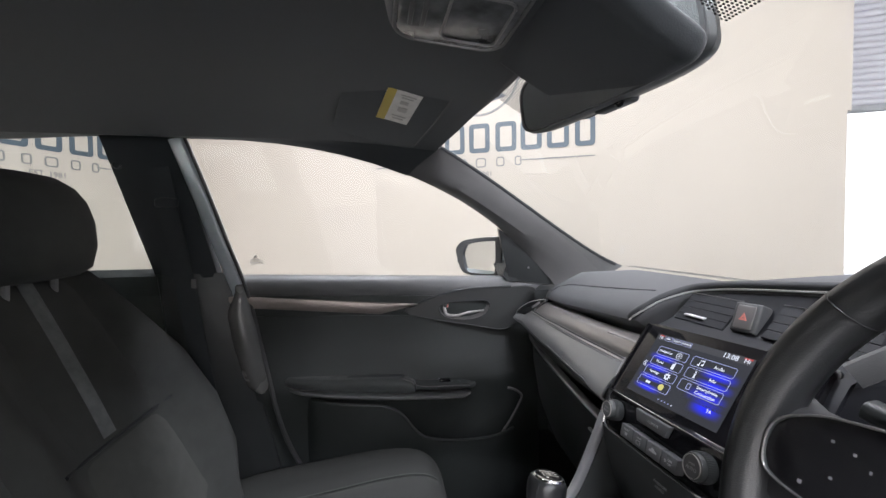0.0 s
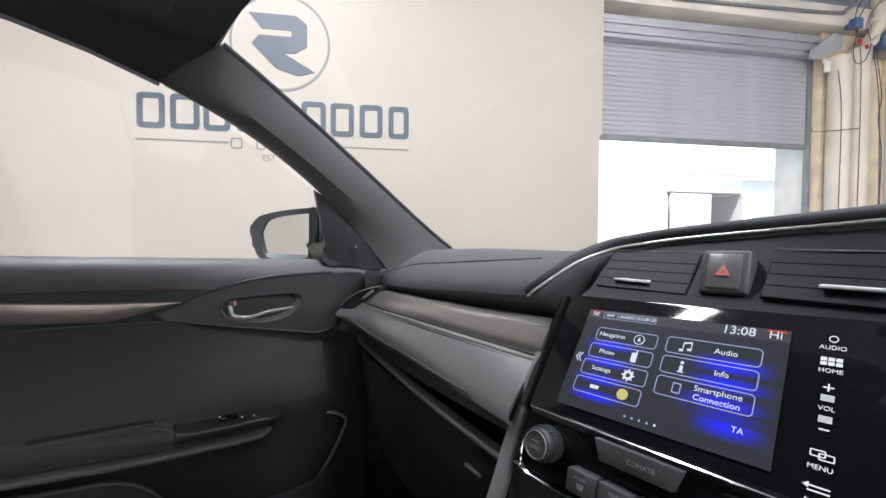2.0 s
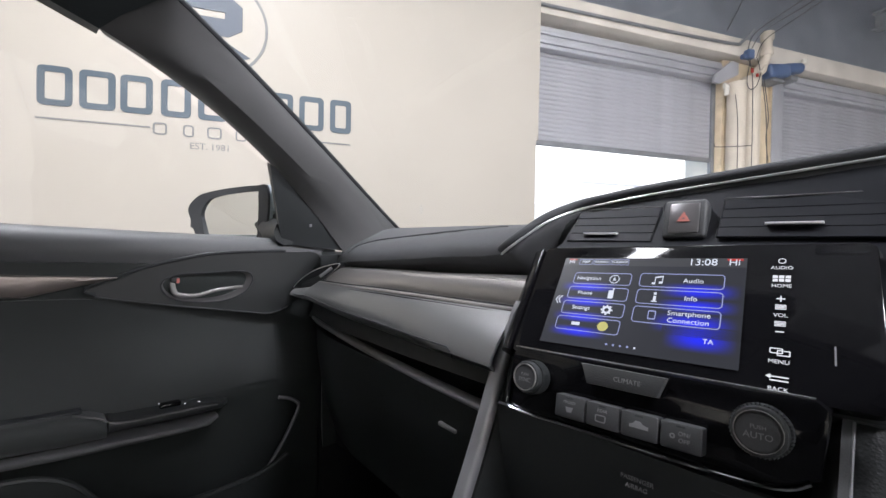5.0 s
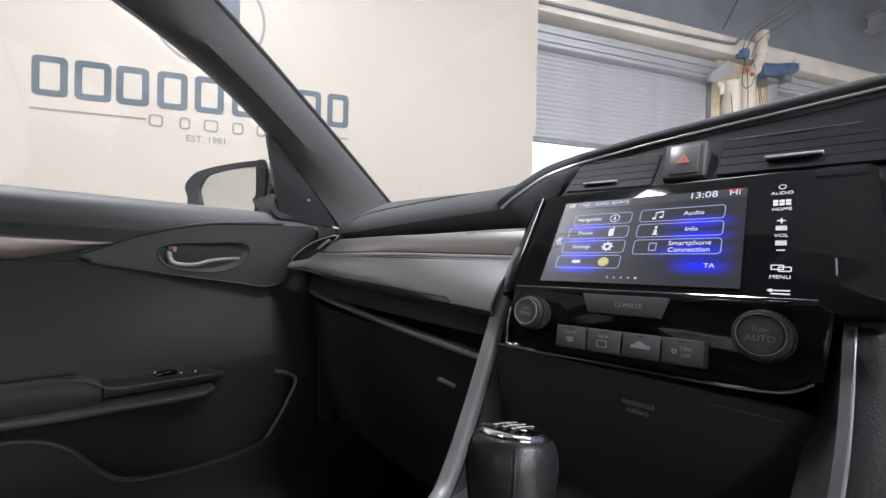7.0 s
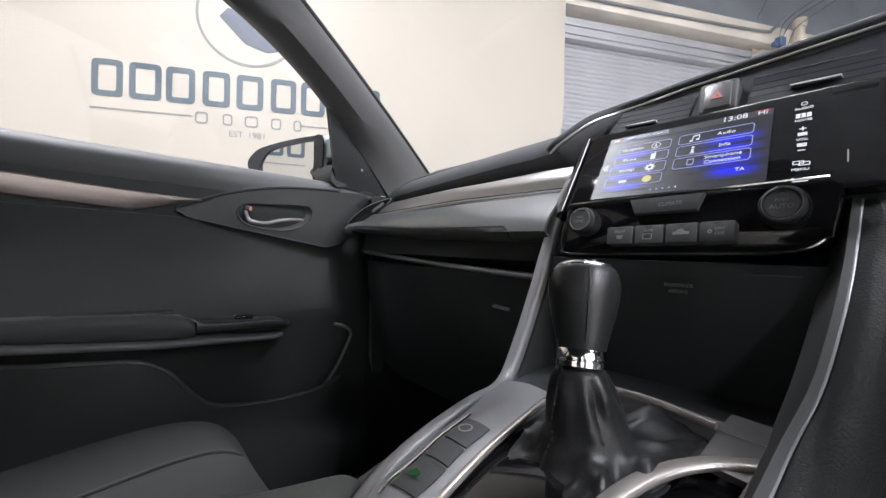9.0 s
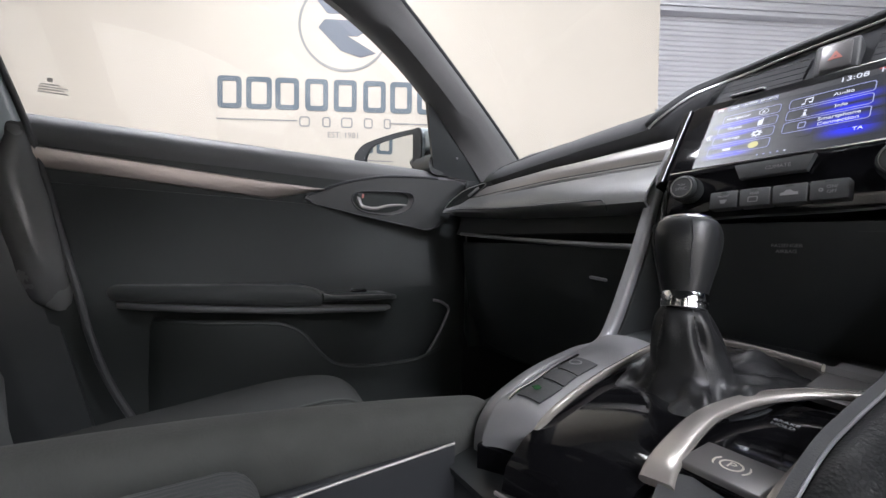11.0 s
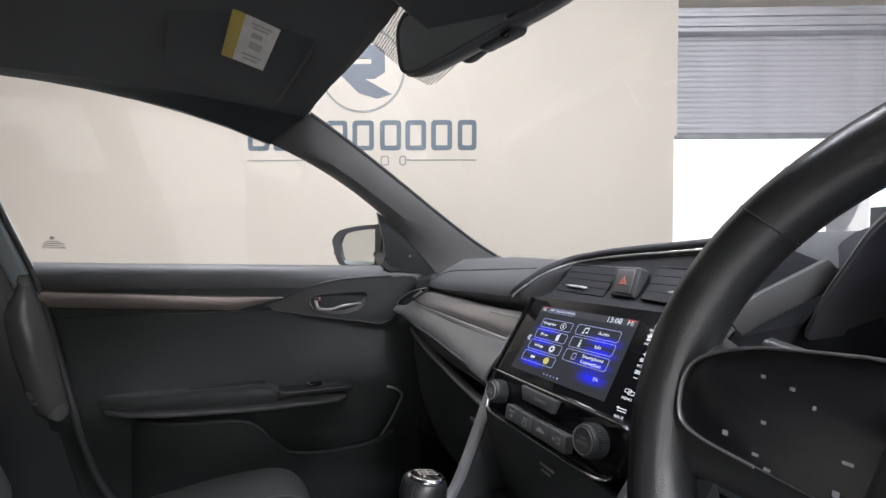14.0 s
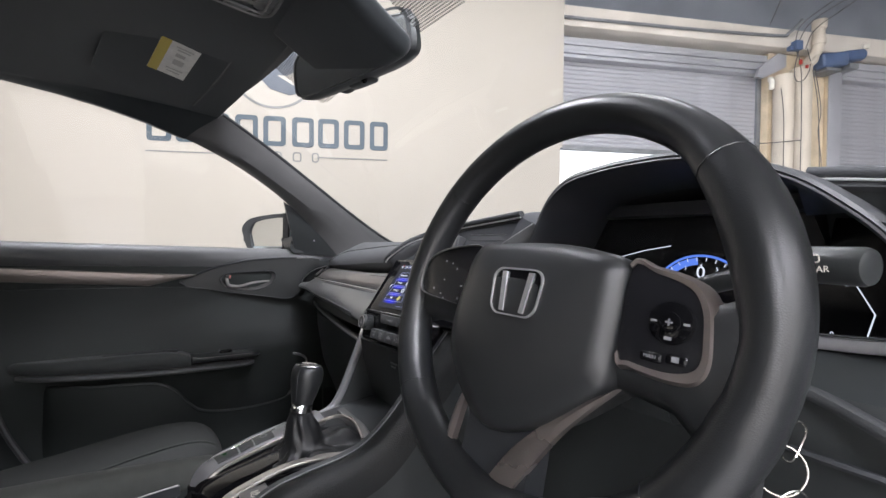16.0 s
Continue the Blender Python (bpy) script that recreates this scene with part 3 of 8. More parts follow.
# ---- signs on the walls ----
def wall_sign(m):
    """m: x along the wall, y up, z out of it; the origin under the right end of the line."""
    sg = thing("wall_sign", (0, 0, 0), "large slate blue company sign with a ringed emblem", "sign", "company signs")
    sg.matrix_basis = m @ pose(0, 1.7, 0)

    def piece(name, outline, mat_, depth=0.004):
        part(name, plate(outline, depth, m @ pose(0, 0, depth)), mat_, sg)

    # nine plain blocks in place of the company's name
    for x0, x1 in ((-1.874, -1.686), (-1.662, -1.462), (-1.446, -1.258), (-1.222, -1.038), (-1.006, -0.820), (-0.780, -0.596), (-0.572, -0.392), (-0.361, -0.180), (-0.145, 0.018)):
        bw, st_ = x1 - x0 - 0.010, 0.038
        part("name_block", ring_plate(rounded_at(x0 + 0.005, 1.821, bw, 0.244, 0.03), rounded_at(x0 + 0.005 + st_, 1.821 + st_, bw - 2 * st_, 0.244 - 2 * st_, 0.012), 0.004, m @ pose(0, 0, 0.004)), M_TEAL, sg)
    piece("line", [(-1.877, 1.736), (-1.279, 1.736), (-1.279, 1.746), (-1.877, 1.746)], M_GREYSIGN)
    piece("line", [(-0.575, 1.736), (0.011, 1.736), (0.011, 1.746), (-0.575, 1.746)], M_GREYSIGN)
    # five small plain blocks for the second word
    for x0, x1 in ((-1.262, -1.181), (-1.088, -1.024), (-0.945, -0.856), (-0.770, -0.700), (-0.616, -0.560)):
        part("small_block", ring_plate(rounded_at(x0, 1.697, x1 - x0, 0.080, 0.02), rounded_at(x0 + 0.010, 1.707, x1 - x0 - 0.020, 0.060, 0.012), 0.004, m @ pose(0, 0, 0.004)), M_GREYSIGN, sg)
    part("date_lettering", lettering("EST.", 0.062, m @ pose(-0.9945, 1.638, 0.003), 0.001, "CENTER"), M_GREYSIGN, sg)
    part("date_lettering", lettering("1981", 0.062, m @ pose(-0.8625, 1.638, 0.003), 0.001, "CENTER"), M_GREYSIGN, sg)
    # the ring and the plain emblem in it
    c = (-0.919, 2.478)
    ring_o = [(c[0] + 0.35 * math.cos(a), c[1] + 0.35 * math.sin(a)) for a in stations(0, 2 * math.pi, 65)[:-1]]
    ring_i = [(c[0] + 0.332 * math.cos(a), c[1] + 0.332 * math.sin(a)) for a in stations(0, 2 * math.pi, 65)[:-1]]
    part("ring", ring_plate(ring_o, ring_i, 0.004, m @ pose(0, 0, 0.004)), M_GREYSIGN, sg)
    piece("emblem_band", [(c[0] - 0.22, c[1] + 0.20), (c[0] + 0.11, c[1] + 0.20), (c[0] + 0.185, c[1] + 0.14), (c[0] + 0.185, c[1] - 0.02),
                          (c[0] + 0.10, c[1] - 0.075), (c[0] + 0.02, c[1] - 0.075), (c[0] + 0.24, c[1] - 0.20), (c[0] + 0.12, c[1] - 0.235),
                          (c[0] - 0.03, c[1] - 0.19), (c[0] - 0.20, c[1] - 0.02), (c[0] - 0.15, c[1] + 0.045), (c[0] + 0.075, c[1] + 0.045),
                          (c[0] + 0.075, c[1] + 0.09), (c[0] - 0.13, c[1] + 0.09)], M_NAVY)
    return sg


def rounded_at(x, z, w, h, r):
    return [(x + w / 2 + a, z + h / 2 + b) for a, b in rounded(w, h, r, 3)]


UPRIGHT = Matrix(((1, 0, 0, 0), (0, 0, -1, 0), (0, 1, 0, 0), (0, 0, 0, 1)))
wall_sign(HALL @ UPRIGHT)
wall_sign(HALL @ pose(-4.05, -0.37, 0, 0, 0, 90) @ UPRIGHT)

# ---- the yard outside ----
structure("ground", placed(span(-60, 60, 0.8, 120, -0.10, -0.02), HALL), M_YARD, "pale asphalt yard in bright daylight", "ground")
# made-up white wall that hides the sky and stands for glaring daylight
far = merged(span(-20, 40, 20, 20.4, 0, 8.0), span(-20, 40, 19.9, 20.5, 8.0, 8.2))
hall_structure("yard_wall", far, M_RENDER, "tall white wall added for the glare outside", "wall")
shed = thing("white_building", (0, 0, 0), "low white outbuilding with a shallow roof across the yard", "building")
shed.matrix_basis = HALL @ pose(17, 12, 0)
part("wall", placed(span(13.6, 20, 10.5, 15, 0, 3.4), HALL), M_RENDER, shed)
part("roof", placed(loft([[(13.4, 10.2, 3.4), (20.2, 10.2, 3.4), (20.2, 10.2, 3.52), (13.4, 10.2, 3.52)], [(13.4, 15.3, 4.3), (20.2, 15.3, 4.3), (20.2, 15.3, 4.42), (13.4, 15.3, 4.42)]]), HALL), M_STEEL, shed)
part("window", placed(span(14.4, 15.6, 10.46, 10.52, 1.6, 2.6, 0.02), HALL), M_STEEL, shed)


def white_van(m):
    van = thing("white_van", (0, 0, 0), "white panel van with its rear door standing open", "van")
    van.matrix_basis = m
    side = [(0, 0.35), (4.6, 0.35), (5.0, 0.6), (5.0, 1.0), (4.2, 1.35), (3.6, 1.95), (3.2, 2.05), (0.1, 2.08), (0, 1.9)]
    part("body", placed(merged(plate(side, 0.08, pose(0, 0.08, 0, 90), 0.0), plate(side, 0.08, pose(0, 1.85, 0, 90)), span(0.05, 3.5, 0.0, 1.85, 2.0, 2.08, 0.03),
                               span(0.05, 4.9, 0.0, 1.85, 0.35, 0.45), span(3.4, 4.95, 0.05, 1.8, 0.45, 1.0, 0.05)), m), M_VAN, van)
    part("lining", placed(merged(span(2.2, 2.25, 0.1, 1.75, 0.45, 2.0), span(0.1, 2.2, 0.09, 0.12, 0.45, 1.95), span(0.1, 2.2, 1.70, 1.74, 0.45, 1.95)), m), M_VANIN, van)
    part("rear_door", placed(merged(box(0.85, 0.05, 1.55, 0.03, 2, (-0.43, -0.03, 1.2)), box(0.55, 0.03, 0.45, 0.02, 2, (-0.43, 0.005, 1.55))), m), M_VAN, van, "open rear door")
    part("rear_door", placed(box(0.05, 0.9, 1.55, 0.03, 2, (-0.02, 1.37, 1.2)), m), M_VAN, van)
    for y in (0.04, 1.82):
        part("tail_lamp", placed(box(0.06, 0.10, 0.45, 0.02, 2, (-0.02, y, 0.95)), m), M_REDP, van, "red tail lamp")
    part("beacon", placed(cylinder(0.06, 0.10, 14, 0.02, pose(1.0, 0.9, 2.13)), m), M_REDP, van, "small red roof beacon")
    for x in (0.9, 4.0):
        for y in (0.05, 1.80):
            w = part("wheel", placed(cylinder(0.33, 0.22, 28, 0.03, pose(x, y, 0.33, 90)), m), M_TYRE, van)
            part("rim", placed(cylinder(0.2, 0.24, 20, 0.02, pose(x, y, 0.33, 90)), m), M_STEEL, w)
    part("bumper", placed(span(-0.08, 0.06, 0.05, 1.8, 0.35, 0.52, 0.03), m), M_STEEL_D, van)
    return van


white_van(HALL @ pose(7.22, 4.0, 0, 0, 0, 90))


def dark_car(m):
    car = thing("parked_car", (0, 0, 0), "dark grey hatchback parked in the yard", "car")
    car.matrix_basis = m
    prof = [(0, 0.3), (4.1, 0.3), (4.15, 0.6), (4.0, 0.78), (3.0, 0.92), (2.3, 1.38), (0.8, 1.42), (0.1, 1.0), (0, 0.7)]
    part("body", placed(plate(prof, 1.7, pose(0, 0, 0, 90), 0.06), m), M_DKPAINT, car)
    for x in (0.8, 3.3):
        for y in (0.04, 1.66):
            part("wheel", placed(cylinder(0.31, 0.2, 24, 0.03, pose(x, y, 0.31, 90)), m), M_TYRE, car)
    part("windscreen", placed(box(0.02, 1.3, 0.62, 0.0, 1, (0, 0, 0), pose(2.68, 0.85, 1.16, 0, -57, 0)), m), M_GLOSS, car)
    return car


dark_car(HALL @ pose(8.2, 10.2, 0, 0, 0, 4))
bollard = thing("bollard", (0, 0, 0), "yellow and white marker bollard in the yard", "bollard")
bollard.matrix_basis = HALL @ pose(4.6, 4.0, 0)
part("post", placed(cylinder(0.035, 1.3, 14, 0.02, pose(4.6, 4.0, 0.65)), HALL), M_PIPE, bollard)
part("band", placed(cylinder(0.045, 0.18, 14, 0.01, pose(4.6, 4.0, 1.05)), HALL), M_YEL, bollard)


# ---- car: shell and linings ----
def liner_z(x, y):
    return 1.398 - 0.03 * (x / 0.56) ** 4 - 0.040 * max(0.0, (y - 0.05) / 0.36) ** 2 * (1 - 0.40 * (x / 0.56) ** 4)


WINDOW_TOP = [(-1.3, 1.295), (-0.60, 1.360), (-0.37, 1.373), (-0.175, 1.370), (-0.08, 1.367), (0.0, 1.3603)]
WINDOW_X = [(-1.3, 0.648), (-0.2, 0.632), (0.0, 0.6118)]


def cubic(c, y):
    out = 0.0
    for k in c:
        out = out * y + k
    return out


def window_edge(y, side=-1):
    if y < 0.0:
        return (side * curve_at(WINDOW_X, y), y, curve_at(WINDOW_TOP, y))
    return (side * cubic((-2.3737, 3.113, -0.8418, -0.0162, 0.6118), y), y, cubic((-0.6135, 0.3926, -0.4887, -0.1006, 1.3603), y))


def screen_edge(y, side=-1, out=0.0):
    return Vector((side * (cubic((0.5652, -0.8496, 0.6975, 0.3802), y) + out), y, cubic((0.7179, -1.3091, 0.2025, 1.4204), y)))


def header_y(x):
    return 0.444 - 0.17 * x * x


def screen_z(x, y):
    return 1.352 - 0.613 * (y - 0.392) + 0.035 * (1 - (x / 0.6) ** 2)


lin = loft([[(x, y, liner_z(x, y)) for x in stations(-0.56, 0.56, 15)] for y in stations(-1.3, 0.392, 15)] +
           [[(x, 0.392 + 0.03 * (1 - (x / 0.56) ** 2), liner_z(x, 0.392) - 0.004) for x in stations(-0.56, 0.56, 15)]], False)
structure("roof_lining", thick(lin, 0.012), M_LINER, "black woven car roof lining", "headliner")
roof = loft([[(x, y, liner_z(min(abs(x), 0.56), y) + 0.030 - 0.010 * max(0.0, (abs(x) - 0.5) / 0.14) ** 2) for x in stations(-0.64, 0.64, 17)] for y in stations(-1.4, 0.385, 10)], False)
structure("car_roof", thick(roof, 0.01), M_PAINT, "silver blue painted car roof", "car roof")
for side, nm in ((-1, "roof_side_trim"), (1, "roof_side_trim.001")):
    rows = []
    for t in stations(0, 1, 22):
        y1, y2 = lerp(-1.3, 0.322, t), lerp(-1.3, 0.392, t)
        a, b = Vector(window_edge(y1, side)), Vector((side * 0.556, y2, liner_z(0.556, y2) - 0.003))
        a.z += 0.005
        rows.append([a + (Vector((side * 0.03, 0, 0.004))), a, a.lerp(b, 0.3) + Vector((0, 0, 0.002)), a.lerp(b, 0.65) + Vector((0, 0, 0.001)), b])
    structure(nm, thick(loft(rows, False), 0.006), M_LINER, "black woven lining above the side windows", "headliner")
    rows = []
    for t in stations(0, 1.08, 28):
        y1 = lerp(0.318, 0.725, t)
        a = Vector(window_edge(y1, side))
        b = screen_edge(lerp(0.388, 0.98, t), side)
        out = Vector((-side * 0.011, -0.006, -0.004)) * min(1.0, t * 4)
        rows.append([a + Vector((side * 0.028, 0.012, 0.002)), a, a.lerp(b, 0.10) + out * 0.9, a.lerp(b, 0.26) + out * 2.0, a.lerp(b, 0.42) + out * 2.6, a.lerp(b, 0.62) + out * 2.2, a.lerp(b, 0.84) + out * 1.1, b, b + Vector((side * 0.012, 0.014, 0.004))])
    structure("a_pillar" if side < 0 else "a_pillar.001", thick(loft(rows, False), 0.004), M_APILLAR, "grey grained windscreen pillar trim", "pillar trim")
# black seal along the windscreen edge
for side in (-1, 1):
    seal = [screen_edge(lerp(0.390, 0.985, t), side, 0.004) + Vector((0, 0.006, 0.002)) for t in stations(0, 1, 24)]
    structure("windscreen_seal" if side < 0 else "windscreen_seal.001", sweep(seal, disc(0.005, 8)), M_RUBBER, "black rubber windscreen seal", "seal")

glass = loft([[(u * lerp(0.575, 0.82, t), lerp(0.40 + 0.035 * (1 - u * u), 1.0 + 0.14 * (1 - u * u), t), 0) for u in stations(-1, 1, 17)] for t in stations(0, 1, 12)], False)
for v in glass.verts:
    v.co.z = screen_z(v.co.x, v.co.y) + 0.006
windscreen = structure("windscreen", glass, M_GLASS, "clear laminated windscreen", "windscreen")
windscreen.visible_shadow = False

# printed dot band behind the mirror
dots = bmesh.new()
for i in range(150):
    for j in range(38):
        x, y = -0.236 + i * 0.0032 + (j % 2) * 0.0016, 0.430 + j * 0.0029
        if math.hypot(max(0.0, abs(x) - 0.205), max(0.0, y - 0.492)) > 0.028 or (-0.06 < x < 0.115 and y > 0.462):
            continue
        r = 0.00135 - 0.0003 * max(0.0, (y - 0.48) / 0.06)
        quad = [dots.verts.new((x + r * math.cos(a), y + r * math.sin(a), screen_z(x, y + r * math.sin(a)) + 0.003)) for a in stations(0.4, 0.4 + 2 * math.pi, 7)[:-1]]
        dots.faces.new(quad)
db = part("dot_band", dots, M_FRIT, windscreen, "band of printed black dots")
tagged(db, kind="stuff")
header_frit = loft([[(x, header_y(x) + y, screen_z(x, header_y(x) + y) + 0.003) for x in stations(-0.575, 0.575, 21)] for y in (-0.05, -0.025, 0.0)], False)
part("top_band", header_frit, M_FRIT, windscreen, "black printed top edge")
bars = [box(w, 0.0006, h, 0, 1, (0, 0, z)) for w, h, z in ((0.004, 0.004, 0.016), (0.010, 0.002, 0.010), (0.010, 0.0018, 0.006), (0.006, 0.003, -0.001))]
part("maker_mark", merged(*[placed(b, pose(-0.617, 0.905, 1.083, 0, 0, 35)) for b in bars]), M_GLASSMARK, windscreen, "tiny printed glass mark")

structure("car_floor", merged(span(-0.78, -0.705, 0.70, 1.0, 0.3, 0.985), span(0.705, 0.78, 0.70, 1.0, 0.3, 0.985), span(-0.74, 0.74, -1.35, 1.0, 0.27, 0.31), span(-0.74, 0.74, 0.92, 1.0, 0.3, 0.90)), M_CARPET, "black carpeted car floor and footwell", "car floor")
def body_side(side, ys):
    return loft([[(side * (0.862 + 0.030 * b), y, z) for z, b in ((0.22, 0.0), (0.34, 0.7), (0.52, 1.0), (0.72, 0.9), (0.88, 0.75), (0.955, 0.45), (0.985, 0.0))] + [(side * 0.845, y, 0.985), (side * 0.845, y, 0.22)] for y in ys])


flank = []
for side in (-1, 1):
    flank.append(body_side(side, (-1.70, -1.2, -0.5, -0.21)))
    flank.append(body_side(side, (0.80, 0.9, 1.0, 1.15)))
bonnet = loft([[(u * w, y, lo) for u in (1, -1)] + [(u * w, y, z - 0.05 * abs(u) ** 3) for u in stations(-1, 1, 11)] for y, w, lo, z in ((1.10, 0.885, 0.30, 0.965), (1.25, 0.885, 0.30, 0.955), (1.55, 0.875, 0.30, 0.92), (1.80, 0.84, 0.30, 0.86), (1.95, 0.76, 0.32, 0.76), (2.02, 0.66, 0.36, 0.62))])
rear = loft([[(u * w, y, lo) for u in (1, -1)] + [(u * w, y, z) for u in stations(-1, 1, 9)] for y, w, lo, z in ((-1.70, 0.885, 0.24, 0.985), (-1.82, 0.84, 0.28, 0.97), (-1.90, 0.72, 0.36, 0.90))])
structure("car_body", merged(*flank, bonnet, rear), M_PAINT, "silver blue painted car body", "car body")
for sx in (-1, 1):
    for wy in (-1.30, 1.42):
        rw = thing("road_wheel", (sx * 0.80, wy, 0.0), "black tyre on a grey alloy wheel", "car wheel", "road wheels")
        tm_ = axes((sx * 0.80, wy, 0.300), (0, 1, 0), (0, 0, 1))
        part("tyre", placed(loft([[(r * c, r * s_, z) for c, s_ in disc(1, 40)] for r, z in ((0.205, -0.10), (0.27, -0.105), (0.297, -0.085), (0.300, 0.0), (0.297, 0.085), (0.27, 0.105), (0.205, 0.10))]), tm_), M_TYRE, rw)
        part("rim", placed(loft([[(r * c, r * s_, z) for c, s_ in disc(1, 32)] for r, z in ((0.210, 0.108), (0.19, 0.100), (0.06, 0.085), (0.01, 0.088))] if sx < 0 else [[(r * c, r * s_, -z) for c, s_ in disc(1, 32)] for r, z in ((0.210, 0.108), (0.19, 0.100), (0.06, 0.085), (0.01, 0.088))]), tm_), M_STEEL_D, rw)
structure("boot_panel", merged(span(-0.74, 0.74, -1.35, -1.30, 0.3, 0.98, 0.02), span(-0.74, -0.56, -1.35, -1.05, 0.95, 1.33, 0.02), span(0.56, 0.74, -1.35, -1.05, 0.95, 1.33, 0.02)), M_LINER, "black boot and rear quarter lining", "panel")
rear_glass = structure("rear_window", span(-0.58, 0.58, -1.345, -1.34, 0.98, 1.34), M_GLASS, "clear rear window glass", "window")
rear_glass.visible_shadow = False
structure("rear_bench_seat", merged(span(-0.62, 0.62, -1.15, -0.72, 0.34, 0.60, 0.06, 3), box(1.24, 0.16, 0.52, 0.06, 3, (0, 0, 0), pose(0, -1.12, 0.80, -20))), M_FABRIC, "dark fabric rear bench seat", "seat")

# B-pillar with its painted door frame edge
for side in (-1, 1):
    rows = []
    for t in stations(0, 1, 9):
        z = lerp(1.374, 1.04, t)
        xo = side * (0.645 + (1.375 - z) * 0.12)
        y0, y1 = lerp(-0.375, -0.285, t), lerp(-0.168, -0.100, t)
        rows.append([(xo + side * 0.03, y0, z), (xo, y0, z), (xo - side * 0.012, lerp(y0, y1, 0.3), z), (xo - side * 0.010, lerp(y0, y1, 0.62), z), (xo + side * 0.006, lerp(y0, y1, 0.74), z), (xo + side * 0.03, lerp(y0, y1, 0.76), z)])
    structure("b_pillar" if side < 0 else "b_pillar.001", thick(loft(rows, False), 0.004), M_LINER, "black trimmed centre door pillar", "pillar trim")
    low = loft([[(side * 0.72, lerp(-0.30, -0.22, t), lerp(1.05, 0.32, t)), (side * 0.685, lerp(-0.28, -0.19, t), lerp(1.05, 0.32, t)), (side * 0.675, lerp(-0.19, -0.10, t), lerp(1.05, 0.32, t)),
                 (side * 0.70, lerp(-0.135, 0.03, t), lerp(1.05, 0.32, t)), (side * 0.74, lerp(-0.13, 0.04, t), lerp(1.05, 0.32, t))] for t in stations(0, 1, 8)], False)
    structure("b_pillar_lower" if side < 0 else "b_pillar_lower.001", thick(low, 0.004), M_HARD, "black plastic lower centre pillar cover", "pillar trim")
belt = thing("seat_belt", (-0.66, -0.2, 0.9), "black seat belt running down the centre pillar", "seat belt")
part("webbing", sweep(smooth_path([(-0.628, -0.245, 1.30), (-0.655, -0.215, 1.06), (-0.665, -0.18, 0.8), (-0.668, -0.12, 0.45)]), [(-0.022, -0.001), (0.022, -0.001), (0.022, 0.001), (-0.022, 0.001)], (1, 0, 0)), M_LINER, belt)
part("guide", box(0.014, 0.05, 0.022, 0.007, 3, (-0.636, -0.235, 1.22)), M_LINER, belt)
part("tongue", box(0.006, 0.012, 0.022, 0.002, 2, (-0.655, -0.190, 1.028)), M_SATIN_D, belt, "metal buckle tongue")


# ---- front doors ----
def sill_z(y):
    return 1.040 - 0.034 * (y + 0.08)


